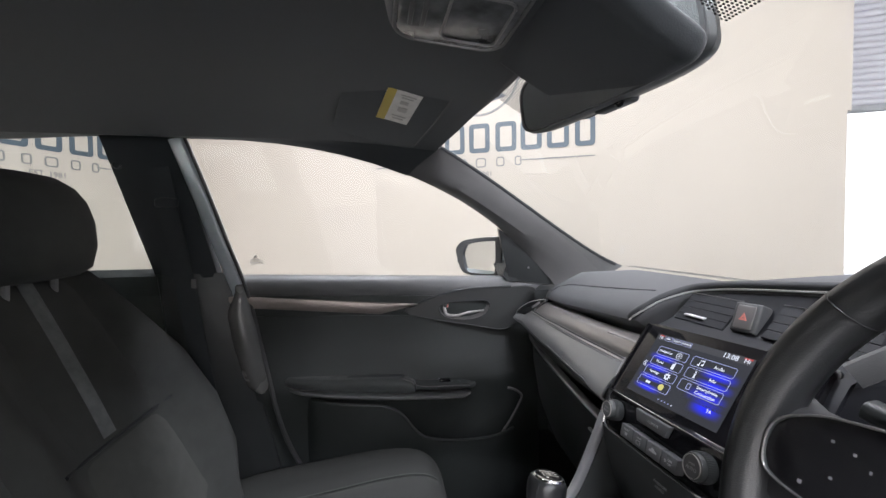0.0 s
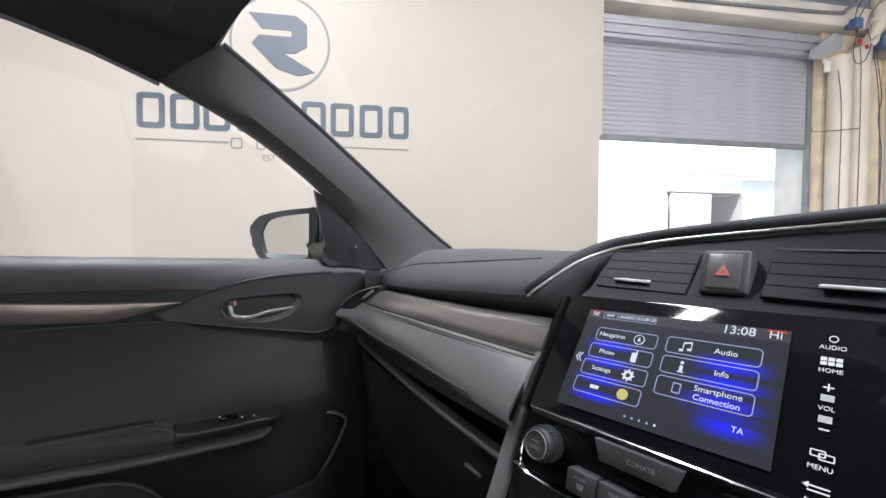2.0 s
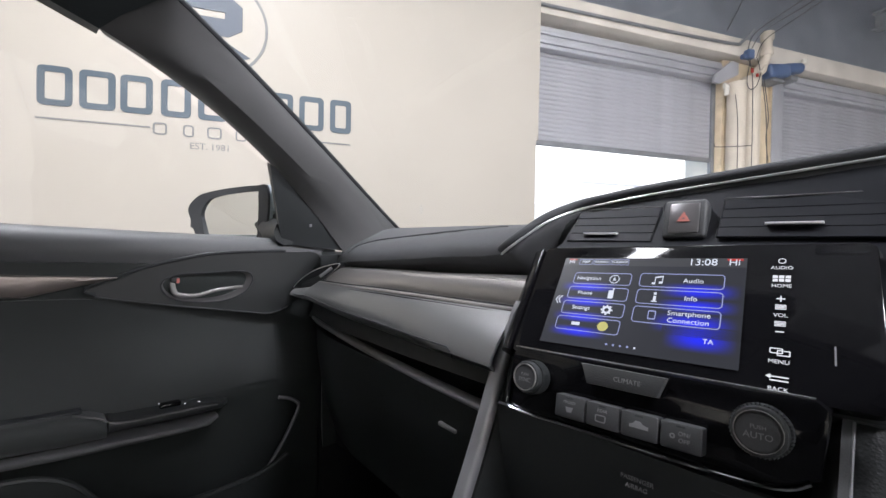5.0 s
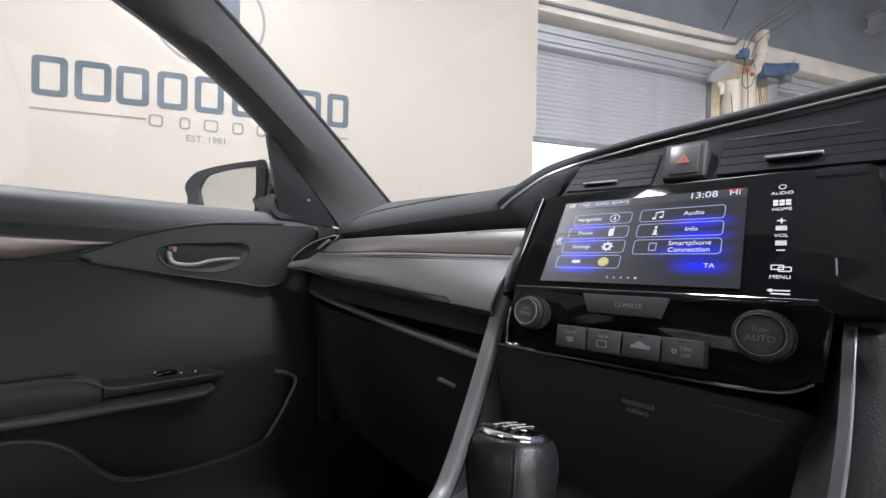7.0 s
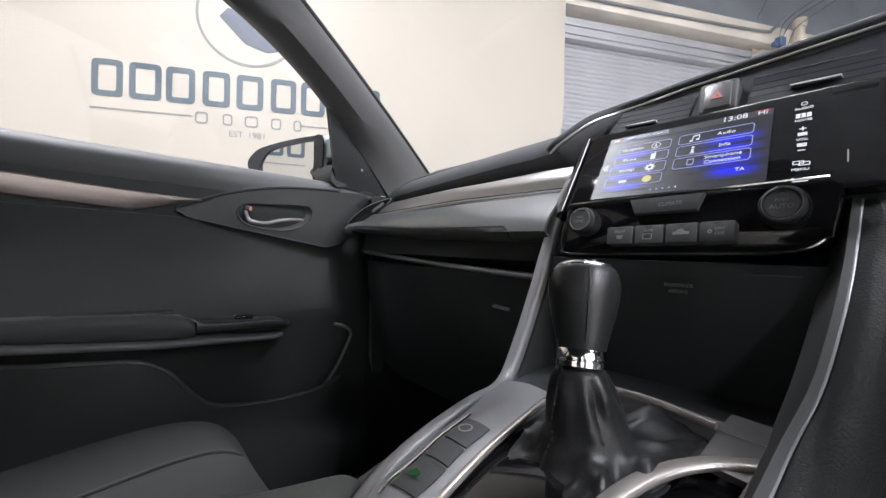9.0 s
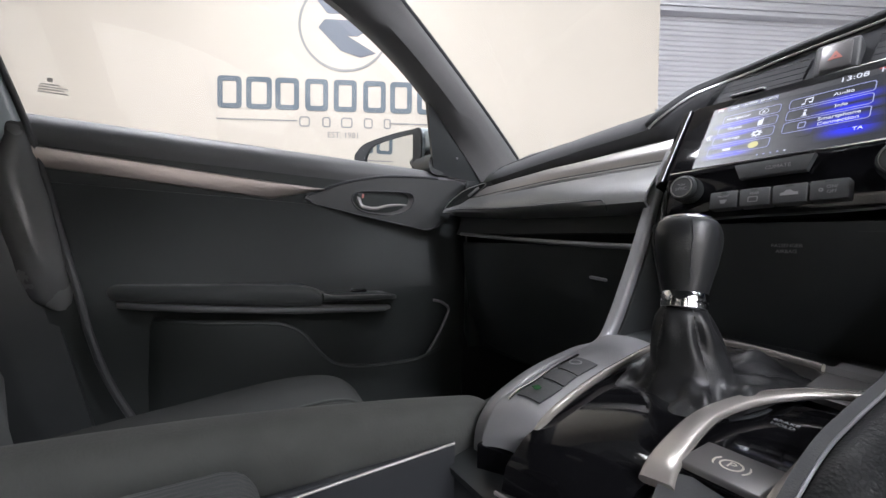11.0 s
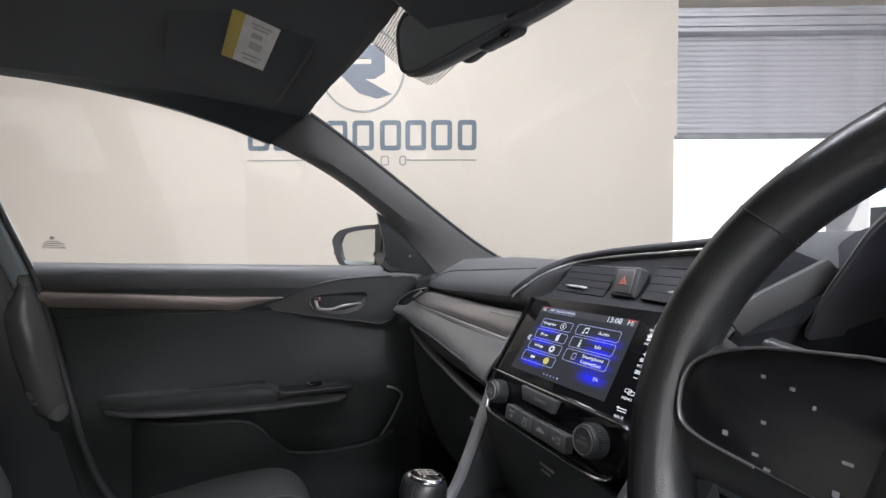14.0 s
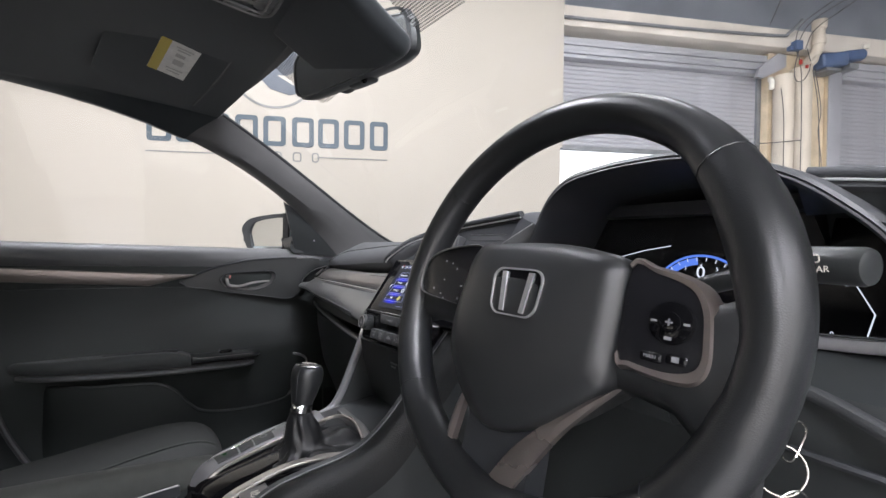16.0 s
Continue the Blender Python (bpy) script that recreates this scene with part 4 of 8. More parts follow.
def car_door(side, detailed):
    s = -side        # +1 points into the car on the passenger side
    d = thing("front_door", (side * 0.72, 0.25, 0.40), "closed front car door with black padded panel and armrest" if detailed else "unseen driver's front door, opened wide to let in light", "car door", "front doors")

    def P(x, y, z):
        return (side * (0.70 - x), y, z)

    rows = []
    for y in stations(-0.14, 0.735, 24):
        z0 = sill_z(y)
        f = max(0.0, (y - 0.45) / 0.28)
        prof = [(-0.10, z0 - 0.012), (-0.055, z0 - 0.002), (-0.030, z0), (-0.010, z0 - 0.006), (0.002, z0 - 0.020), (0.004, z0 - 0.040), (-0.002, z0 - 0.052),
                (-0.004, z0 - 0.075), (-0.006, z0 - 0.088), (-0.016, 0.90), (-0.020, 0.86), (-0.015, 0.80), (-0.004, 0.765), (0.0, 0.745), (0.0, 0.720), (-0.008, 0.700), (-0.012, 0.60), (-0.010, 0.45), (-0.03, 0.33)]
        rows.append([P(x - 0.012 * f * f, y, z) for x, z in prof])
    part("door_panel", thick(loft([r_[6:] for r_ in rows], False), 0.006), M_DOOR, d, sharp=50)
    part("top_pad", thick(loft([r_[:8] for r_ in rows], False), 0.006), M_DOORTOP, d, "padded door top, coloured lighter where light falls", sharp=60)
    if detailed:
        # fabric insert
        ins = [[P(0.004 - 0.018 * math.sin(math.pi * max(0.0, min(1, (z_ - 0.775) / 0.17))) - 0.0015, y, z_) for z_ in stations(0.742, sill_z(y) - 0.105 - 0.02 * max(0, (y - 0.3) / 0.3), 7)] for y in stations(-0.12, 0.60, 16)]
        part("fabric_insert", thick(loft(ins, False), 0.004), M_DFAB, d, "dark woven fabric insert")
        # bronze strip, tapering to a point
        rows = []
        for y in stations(-0.13, 0.352, 20):
            k = min(1.0, (0.352 - y) / 0.10)
            zt = sill_z(y) - 0.050 - 0.024 * max(0, (y + 0.1) / 0.45)
            rows.append([P(0.000, y, zt), P(0.007, y, zt - 0.004 * k), P(0.008, y, zt - 0.014 * k - 0.001), P(0.004, y, zt - 0.030 * k - 0.002), P(-0.004, y, zt - 0.032 * k - 0.002)])
        part("trim_strip", loft(rows, False), M_BRONZE, d, "brushed bronze trim strip")
        # handle bezel, cup and lever
        m = axes(P(0.009, 0.480, 0.934), (0.06, 1, -0.085), (0, 0.0, 1))
        wing = ((0.172, 0.0), (0.200, 0.040), (0.188, 0.070), (0.125, 0.0665), (0.06, 0.060), (-0.005, 0.050), (-0.072, 0.030), (-0.125, 0.007), (-0.165, -0.020), (-0.08, -0.034), (-0.015, -0.041), (0.065, -0.049), (0.108, -0.052), (0.148, -0.034))
        bowl = ((0.066, 0.0), (0.069, 0.012), (0.064, 0.022), (0.052, 0.0255), (0.020, 0.0225), (-0.012, 0.0185), (-0.045, 0.014), (-0.064, 0.007), (-0.071, -0.006), (-0.058, -0.024), (-0.030, -0.031), (0.010, -0.031), (0.038, -0.024), (0.058, -0.012))
        leaf, eye = [[(p.x, p.y) for p in smooth_path([(x, y, 0) for x, y in o_], 4, True)] for o_ in (wing, bowl)]
        part("handle_bezel", ring_plate(leaf, eye, 0.014, m), M_SURROUND, d, "smooth black handle surround")
        cup = loft([[m @ Vector((0.002 + (x - 0.002) * k, y * k, z)) for x, y in eye] for k, z in ((1.0, 0.0002), (0.97, -0.004), (0.88, -0.014), (0.70, -0.020), (0.2, -0.022))], True, False)
        part("handle_cup", cup, M_SATIN_D, d, "satin handle recess", sharp=80)
        part("cup_edge", sweep([m @ Vector((x * 1.01, y * 1.01, 0.0006)) for x, y in eye], disc(0.0012, 6), (1, 0, 0), True), M_RUBBER, d)
        part("upper_gap", sweep([m @ Vector((x, y + 0.0025, 0.0006)) for x, y in leaf[12:34]], disc(0.0028, 6), (1, 0, 0)), M_RUBBER, d, "dark gap above the handle surround")
        part("bezel_edge", sweep([m @ Vector((x, y, 0.0004)) for x, y in leaf[33:52]], disc(0.0014, 6), (1, 0, 0)), M_PILLAR, d)
        lever = sweep(smooth_path([(-0.056, 0.003, -0.008), (-0.0535, -0.011, 0.000), (-0.046, -0.0190, 0.003), (-0.020, -0.0195, 0.004), (0.008, -0.0100, 0.004), (0.035, -0.0048, 0.003), (0.054, -0.0030, -0.005)]), rounded(0.0062, 0.0055, 0.0024, 3), (0, 0, 1), scale=lambda t: 1.5 - 0.75 * t)
        part("handle", placed(lever, m), M_EDGE, d, "satin chrome door handle")
        part("lock_button", placed(box(0.014, 0.011, 0.010, 0.003, 2, (-0.052, 0.004, -0.006)), m), M_HARD, d)
        part("lock_mark", placed(box(0.004, 0.008, 0.001, 0, 1, (-0.048, 0.004, -0.0008)), m), M_RED, d, "red unlock mark")
        # armrest: padded rear part, switch panel, lower lip
        def arm(ends, top, bottom, reach, bev, n=22):
            rows_ = []
            for y in stations(*ends, n):
                zt, zb, w = curve_at(top, y), curve_at(bottom, y), curve_at(reach, y)
                b_ = min(bev, 0.45 * (zt - zb))
                rows_.append([P(-0.02, y, zt), P(w - b_, y, zt), P(w - b_ * 0.6, y, zt - b_ * 0.08), P(w - b_ * 0.3, y, zt - b_ * 0.3), P(w - b_ * 0.08, y, zt - b_ * 0.6), P(w, y, zt - b_), P(w, y, zb + b_), P(w - b_ * 0.3, y, zb + b_ * 0.3), P(w - b_, y, zb), P(-0.02, y, zb)])
            return loft(rows_)
        part("armrest", arm((0.0, 0.337), [(0.0, 0.774), (0.18, 0.768), (0.28, 0.7625), (0.315, 0.757), (0.337, 0.746)], [(0.0, 0.747), (0.337, 0.7185)], [(0.0, 0.004), (0.03, 0.030), (0.08, 0.045), (0.15, 0.05), (0.31, 0.05), (0.337, 0.046)], 0.014), M_DFAB, d, "padded armrest", sharp=70)
        part("switch_panel", arm((0.339, 0.508), [(0.339, 0.7455), (0.36, 0.7415), (0.47, 0.7375), (0.508, 0.727)], [(0.339, 0.727), (0.47, 0.723), (0.508, 0.719)], [(0.339, 0.047), (0.45, 0.048), (0.49, 0.040), (0.508, 0.016)], 0.006), M_HARD, d, "black switch panel", sharp=70)
        part("panel_edge", sweep(smooth_path([P(0.034, 0.300, 0.7605), P(0.043, 0.326, 0.753), P(0.0465, 0.342, 0.7435), P(0.0475, 0.37, 0.7385), P(0.0475, 0.44, 0.736), P(0.040, 0.485, 0.731)], 5), disc(0.0013, 6), (1, 0, 0)), M_SATIN_D, d, "satin panel edge")
        part("armrest_lip", arm((0.015, 0.492), [(0.0, 0.746), (0.337, 0.7165), (0.492, 0.7055)], [(0.0, 0.736), (0.337, 0.7065), (0.492, 0.6985)], [(0.015, 0.010), (0.05, 0.040), (0.12, 0.054), (0.42, 0.054), (0.47, 0.046), (0.492, 0.020)], 0.004), M_DOORTOP, d, sharp=70)
        part("grab_recess", placed(box(0.018, 0.150, 0.005, 0.002, 2), Matrix.Translation(P(0.016, 0.236, 0.7635)) @ pose(0, 0, 0, -2.4)), M_RUBBER, d, "recessed door pull")
        part("window_switch", box(0.016, 0.030, 0.008, 0.003, 2, P(0.018, 0.420, 0.7415)), M_GLOSS, d)
        part("switch_mark", merged(box(0.0016, 0.002, 0.001, 0, 1, P(0.018, 0.405, 0.7462)), box(0.0016, 0.002, 0.001, 0, 1, P(0.024, 0.440, 0.7396)), box(0.0016, 0.002, 0.001, 0, 1, P(0.028, 0.460, 0.7390))), M_ICON, d)
        # map pocket with its raised lip
        lip = smooth_path([P(-0.012, 0.055, 0.709), P(0.012, 0.082, 0.708), P(0.034, 0.14, 0.703), P(0.041, 0.21, 0.697), P(0.044, 0.262, 0.690), P(0.046, 0.300, 0.668), P(0.048, 0.335, 0.624), P(0.050, 0.370, 0.600), P(0.050, 0.45, 0.587), P(0.044, 0.55, 0.586), P(0.036, 0.61, 0.60)], 6)
        part("pocket_lip", sweep(lip, disc(0.005, 8)), M_DOOR, d)
        rows = [[p, p + Vector((-s * 0.0, 0, -0.03)), Vector((p.x, p.y, 0.45)), Vector((p.x - s * 0.02, p.y, 0.33))] for p in lip]
        part("pocket_front", thick(loft(rows, False), 0.004), M_DOOR, d)
        part("speaker_edge", sweep(smooth_path([P(0.026, 0.596, 0.711), P(0.031, 0.618, 0.704), P(0.032, 0.634, 0.687), P(0.032, 0.622, 0.658), P(0.032, 0.603, 0.625), P(0.032, 0.568, 0.576)]), disc(0.0034, 8), (1, 0, 0)), M_SATIN_D, d)
    # sail panel with tweeter
    tri = [P(0.046, 0.566, 1.152), P(-0.004, 0.612, 1.006), P(0.006, 0.765, 0.990), P(0.018, 0.655, 1.105)]
    bm = bmesh.new()
    vs = [bm.verts.new(p) for p in tri]
    bm.faces.new(vs)
    bmesh.ops.subdivide_edges(bm, edges=bm.edges[:], cuts=3, use_grid_fill=True)
    sail = part("sail_panel", thick(bm, 0.010), M_HARD, d, "black mirror corner panel")
    tm = axes(P(0.014, 0.664, 1.040), (0, 1, 0.0), (0.1, 0, 1)) if side < 0 else axes(P(0.014, 0.664, 1.040), (0, -1, 0.0), (0.1, 0, 1))
    part("screw_cover", cylinder(0.003, 0.003, 10, 0.001, tm @ pose(-0.004, 0.004, 0.007)), M_SATIN, sail)
    # window frame edge in body colour, seal and glass
    fr = smooth_path([P(0.046, -0.205, 1.372), P(0.030, -0.166, 1.25), P(0.012, -0.128, 1.12), P(-0.006, -0.102, 1.03), P(-0.012, -0.082, 0.95), P(-0.010, -0.064, 0.86), P(0.004, -0.040, 0.76), P(0.006, -0.028, 0.70), P(0.008, 0.0, 0.61), P(0.008, 0.058, 0.491), P(0.004, 0.10, 0.42)], 6)
    part("frame_edge", sweep([p + Vector((0, -0.010, 0)) for p in fr if p.z > 0.99], rounded(0.030, 0.038, 0.011, 4), (0, 1, 0)), M_PAINT, d, "silver blue painted door frame")
    fr2 = [p + Vector((s * 0.0135, 0.011, 0)) for p in fr]
    part("door_seal", sweep(fr2, disc(0.0055, 8), (0, 1, 0), scale=lambda t: 0.7 + 0.5 * t), M_SEAL, d, "black rubber door seal")
    g = loft([[(side * (0.648 + (1.375 - z) * 0.12 + 0.018), y, z) for y, z in ((lerp(-0.19, -0.10, t), lerp(1.385, 1.0, t)), (0.0, lerp(1.385, 1.0, t)), (0.3, lerp(1.33, 1.0, t)), (0.62, lerp(1.13, 1.0, t)))] for t in stations(0, 1, 6)], False)
    gl = part("window_glass", g, M_GLASS, d, "clear side window")
    gl.visible_shadow = False
    part("outer_skin", body_side(side, (-0.205, 0.1, 0.4, 0.795)), M_PAINT, d, "silver blue painted door skin")
    if detailed:
        mk = [box(0.0006, w, h, 0, 1, (0, y, z)) for y, z, w, h in ((0, 0.02, 0.006, 0.006), (0, 0.013, 0.022, 0.0016), (0.004, 0.009, 0.034, 0.0016), (0.002, 0.005, 0.030, 0.0016), (0.004, 0.001, 0.036, 0.0016))]
        part("maker_mark", merged(*[placed(b, pose(side * 0.700, -0.062, 1.068)) for b in mk]), M_GLASSMARK, gl, "tiny printed glass mark")
    return d


car_door(-1, True)
driver_door = car_door(1, False)
HINGE = Vector((0.80, 0.78, 0.0))      # the unseen driver's door, swung open to let light into the car
OPEN = Matrix.Translation(HINGE) @ pose(0, 0, 0, 0, 0, 62) @ Matrix.Translation(-HINGE)
driver_door.matrix_basis = OPEN @ driver_door.matrix_basis

# lower door jamb bulge beside the belt pillar
JAMB_REAR = [(0.738, -0.060), (0.746, -0.078), (0.760, -0.092), (0.80, -0.104), (0.89, -0.124), (0.945, -0.132), (1.0, -0.112), (1.03, -0.118)]
JAMB_FRONT = [(0.738, -0.046), (0.746, -0.038), (0.775, -0.036), (0.89, -0.060), (0.957, -0.075), (1.0, -0.084), (1.03, -0.092)]
jamb = []
for z in stations(1.03, 0.738, 30):
    y0, y1 = curve_at(JAMB_REAR, z), curve_at(JAMB_FRONT, z)
    k = max(0.0, math.sin(math.pi * (0.10 + 0.90 * max(0.0, (z - 0.738) / 0.292)))) ** 0.6
    jamb.append([(-0.725, lerp(y0, y1, 0.1), z)] + [(-0.700 + 0.030 * k * math.sin(math.pi * (0.06 + 0.88 * v)) ** 0.75, lerp(y0, y1, v), z) for v in stations(0, 1, 9)] + [(-0.725, lerp(y0, y1, 0.9), z)])
jamb = loft(jamb, False)
structure("jamb_trim", thick(jamb, 0.005), M_JAMB, "grey moulded door jamb cover", "pillar trim", 70)

# rear doors behind
for side in (-1, 1):
    rd = thing("rear_door", (side * 0.72, -0.7, 0.40), "closed rear car door with dark panel", "car door", "rear doors")
    rows = [[(side * (0.78 if k == 0 else 0.70 - dx), y, z) for k, (dx, z) in enumerate(((0, 1.052), (-0.01, 1.062), (0.008, 1.045), (0.0, 0.97), (-0.01, 0.85), (0.02, 0.76), (0.0, 0.70), (-0.01, 0.33)))] for y in stations(-1.1, -0.24, 8)]
    part("door_panel", thick(loft(rows, False), 0.006), M_DOOR, rd)
    g = span(side * 0.675, side * 0.679, -1.05, -0.27, 1.0, 1.385)
    gl = part("window_glass", g, M_GLASS, rd, "clear side window")
    gl.visible_shadow = False
    part("release_handle", box(0.012, 0.06, 0.018, 0.005, 2, (side * 0.694, -0.42, 0.975)), M_SATIN, rd)
    part("coat_hook", tube([(side * 0.655, -0.345, 1.318), (side * 0.648, -0.350, 1.306), (side * 0.650, -0.340, 1.300), (side * 0.648, -0.332, 1.306)], 0.003), M_HARD, rd)


# ---- wing mirror ----
def wing_mirror(side):
    w = thing("wing_mirror", (side * 0.80, 0.6, 1.0), "silver blue wing mirror with black edging", "wing mirror", "wing mirrors")
    m = axes((side * 0.872, 0.572, 1.070), (side * -0.94, 0.345, 0) if side < 0 else (0.94, 0.345, 0), (0, 0.05, 1)) if side < 0 else axes((0.872, 0.572, 1.070), (0.94, -0.345, 0), (0, 0.05, 1))
    edge = ((0.112, 0.050), (0.078, 0.0575), (0.0, 0.0555), (-0.070, 0.049), (-0.110, 0.040), (-0.140, 0.014), (-0.128, -0.014), (-0.104, -0.052), (-0.060, -0.066), (0.02, -0.066), (0.085, -0.062), (0.112, -0.045))
    pane = ((0.0865, 0.036), (0.078, 0.0455), (0.0, 0.0425), (-0.040, 0.038), (-0.070, 0.030), (-0.092, 0.004), (-0.088, -0.020), (-0.075, -0.050), (-0.050, -0.059), (0.02, -0.058), (0.075, -0.054), (0.0885, -0.042))
    f_ = 1 if side < 0 else -1
    outline, inner = [[(f_ * p.x, p.y) for p in smooth_path([(x, y, 0) for x, y in o_], 4, True)][::f_] for o_ in (edge, pane)]
    glass_ = [(x * 1.02, y * 1.02) for x, y in inner]
    rings = []
    for z, k in ((0.0, 1.0), (-0.02, 1.06), (-0.05, 1.0), (-0.085, 0.78), (-0.105, 0.35)):
        rings.append([m @ Vector((x * k, y * k, z)) for x, y in outline])
    part("housing", loft(rings), M_PAINT, w, "silver blue painted shell")
    part("bezel", ring_plate(outline, inner, 0.018, m @ pose(0, 0, 0.006)), M_RUBBER, w, "black mirror edging")
    part("mirror_glass", plate(glass_, 0.003, m @ pose(0, 0, 0.0018, 2.2)), M_MIRROR, w)
    part("tip", placed(merged(box(0.016, 0.026, 0.03, 0.005, 2, (f_ * -0.137, 0.014, -0.012)), box(0.014, 0.022, 0.03, 0.005, 2, (f_ * -0.130, -0.022, -0.012))), m), M_HARD, w, "notched black mirror tip")
    part("cheek", placed(box(0.036, 0.048, 0.040, 0.006, 3, (f_ * 0.131, 0.028, -0.022)), m), M_PAINT, w, "silver blue mirror shoulder")
    part("neck", placed(box(0.070, 0.085, 0.036, 0.010, 3, (f_ * 0.140, -0.040, -0.024)), m), M_HARD, w, "black mirror neck")
    part("arm", loft([[(side * 0.70, 0.62 + a, 1.028 + b) for a, b in disc(0.026, 10)], [(side * 0.765, 0.625 + a, 1.03 + b) for a, b in disc(0.03, 10)], [(side * 0.80, 0.63 + a, 1.045 + b) for a, b in disc(0.035, 10)]]), M_HARD, w)
    return w


wing_mirror(-1)
driver_mirror = wing_mirror(1)
driver_mirror.matrix_basis = OPEN @ driver_mirror.matrix_basis


# ---- dashboard ----
LIP_Y = [(-0.80, 0.83), (-0.70, 0.735), (-0.64, 0.695), (-0.56, 0.660), (-0.40, 0.645), (-0.178, 0.637), (-0.166, 0.637), (-0.152, 0.646), (-0.135, 0.664), (-0.115, 0.690), (-0.09, 0.70), (0.128, 0.70), (0.136, 0.90), (0.445, 0.90), (0.458, 0.705), (0.70, 0.70)]
LIP_Z = [(-0.80, 0.945), (-0.70, 0.964), (-0.64, 0.976), (-0.56, 0.985), (-0.178, 1.008), (-0.166, 1.012), (-0.152, 1.025), (-0.135, 1.041), (-0.115, 1.054), (-0.09, 1.060), (-0.044, 1.067), (0.045, 1.076), (0.128, 1.084), (0.136, 1.03), (0.445, 1.03), (0.458, 1.105), (0.60, 1.085), (0.70, 1.05)]
dash = thing("dashboard", (0, 0.75, 0.45), "black soft-touch dashboard with chrome line and stitched leather pad", "dashboard")
rows = []
for x in sorted(set([-0.80, -0.76, -0.73] + stations(-0.70, -0.17, 14) + stations(-0.165, -0.12, 8) + stations(-0.10, 0.125, 7) + [0.1285, 0.1355] + stations(0.16, 0.44, 6) + [0.4455, 0.4575] + stations(0.47, 0.70, 8))):
    y, z = curve_at(LIP_Y, x), curve_at(LIP_Z, x)
    low = max(0.0, min(1.0, (x + 0.165) / 0.05))
    end = max(0.0, min(1.0, (-0.54 - x) / 0.22))
    zt = lerp(1.040 - 0.042 * end * end * (3 - 2 * end), z + 0.010, low)
    rows.append([(x, y + 0.030, z - 0.030), (x, y + 0.010, z - 0.016), (x, y, z - 0.009), (x, y + 0.001, z - 0.002), (x, y + 0.008, lerp(z + 0.008, z + 0.004, low)), (x, y + 0.03, lerp(z + 0.022, z + 0.008, low)),
                 (x, y + 0.10, zt), (x, 0.90, zt + 0.002), (x, 1.05, zt - 0.02), (x, 1.20, 0.97)] + ([(x, 1.20, 0.90), (x, y + 0.06, 0.93)] if x < 0.45 else [(x, 1.10, 0.99), (x, y + 0.07, z - 0.016)]))
part("top_pad", loft(rows), M_DASHTOP, dash, sharp=60)
lip_l = smooth_path([(-0.178, 0.634, 1.001), (-0.167, 0.634, 1.009), (-0.152, 0.643, 1.022), (-0.136, 0.662, 1.0385), (-0.116, 0.688, 1.0515), (-0.088, 0.697, 1.058), (-0.044, 0.6985, 1.0645), (0.045, 0.6985, 1.0735), (0.128, 0.6985, 1.0815)], 6)
lip_r = [Vector((x, curve_at(LIP_Y, x) - 0.0012, curve_at(LIP_Z, x) - 0.0035)) for x in stations(0.459, 0.68, 10)]
for line in (lip_l, lip_r):
    part("chrome_line", sweep(line, disc(0.0014, 8), (0, -1, 0.2)), M_BRIGHT, dash, "thin chrome line")
    band = []
    for k, p in enumerate(line):
        d_ = line[min(k + 1, len(line) - 1)] - line[max(k - 1, 0)]
        n_ = Vector((-d_.z, 0, d_.x)).normalized()
        band.append(p + n_ * 0.0058 + Vector((0, 0.003, 0)))
    part("lip_roll", sweep(band, disc(0.0052, 12), (0, -1, 0.2)), M_LIP, dash, "soft rolled dashboard lip")
part("seam_line", sweep(smooth_path([(-0.5465, 0.6670, 0.9912), (-0.549, 0.6770, 0.9985), (-0.5475, 0.6848, 1.0036), (-0.522, 0.6935, 1.0112), (-0.490, 0.6985, 1.0166), (-0.408, 0.6975, 1.0230), (-0.3335, 0.7015, 1.0290), (-0.274, 0.7100, 1.0333), (-0.2325, 0.7204, 1.0367)], 6), disc(0.0017, 6)), M_RUBBER, dash, "dark seam across the dashboard top")
# windscreen foot
part("demister_strip", loft([[(x, y, z) for x in stations(-0.64, 0.64, 9)] for y, z in ((0.93, 1.043), (0.96, 1.043))], False), M_HARD, dash)

# trim band and stitched pad in front of the passenger
BAND_TOP = ([(-0.562, 0.6600), (-0.44, 0.6385), (-0.323, 0.6225), (-0.128, 0.6178)], [(-0.562, 0.9645), (-0.323, 0.9700), (-0.128, 0.9768)])
SEAM = ([(-0.660, 0.6125), (-0.640, 0.6155), (-0.602, 0.6230), (-0.588, 0.6380), (-0.44, 0.6220), (-0.293, 0.6109), (-0.128, 0.6070)], [(-0.660, 0.9150), (-0.640, 0.9195), (-0.602, 0.9250), (-0.588, 0.9385), (-0.293, 0.9465), (-0.128, 0.9480)])
PAD_LOW = ([(-0.660, 0.6100), (-0.640, 0.6062), (-0.394, 0.5867), (-0.196, 0.5646), (-0.132, 0.5570)], [(-0.660, 0.9140), (-0.640, 0.9115), (-0.394, 0.8985), (-0.196, 0.8960), (-0.132, 0.8955)])
rows = []
for x in stations(-0.580, -0.130, 20):
    xu = max(x, -0.560)
    yu, zu, yl, zl = curve_at(BAND_TOP[0], xu), curve_at(BAND_TOP[1], xu), curve_at(SEAM[0], x), curve_at(SEAM[1], x)
    rows.append([(xu, yu + 0.030, zu + 0.002), (xu, yu + 0.006, zu + 0.0015)] + [(lerp(xu, x, k), lerp(yu, yl, k) - 0.0035 * math.sin(math.pi * k), lerp(zu, zl, k)) for k in (0, 0.12, 0.3, 0.5, 0.7, 0.88, 1)] + [(x, yl + 0.012, zl - 0.002)])
part("trim_band", thick(loft(rows, False), 0.003), M_BRUSH, dash, "brushed metallic trim band")
teeth = []
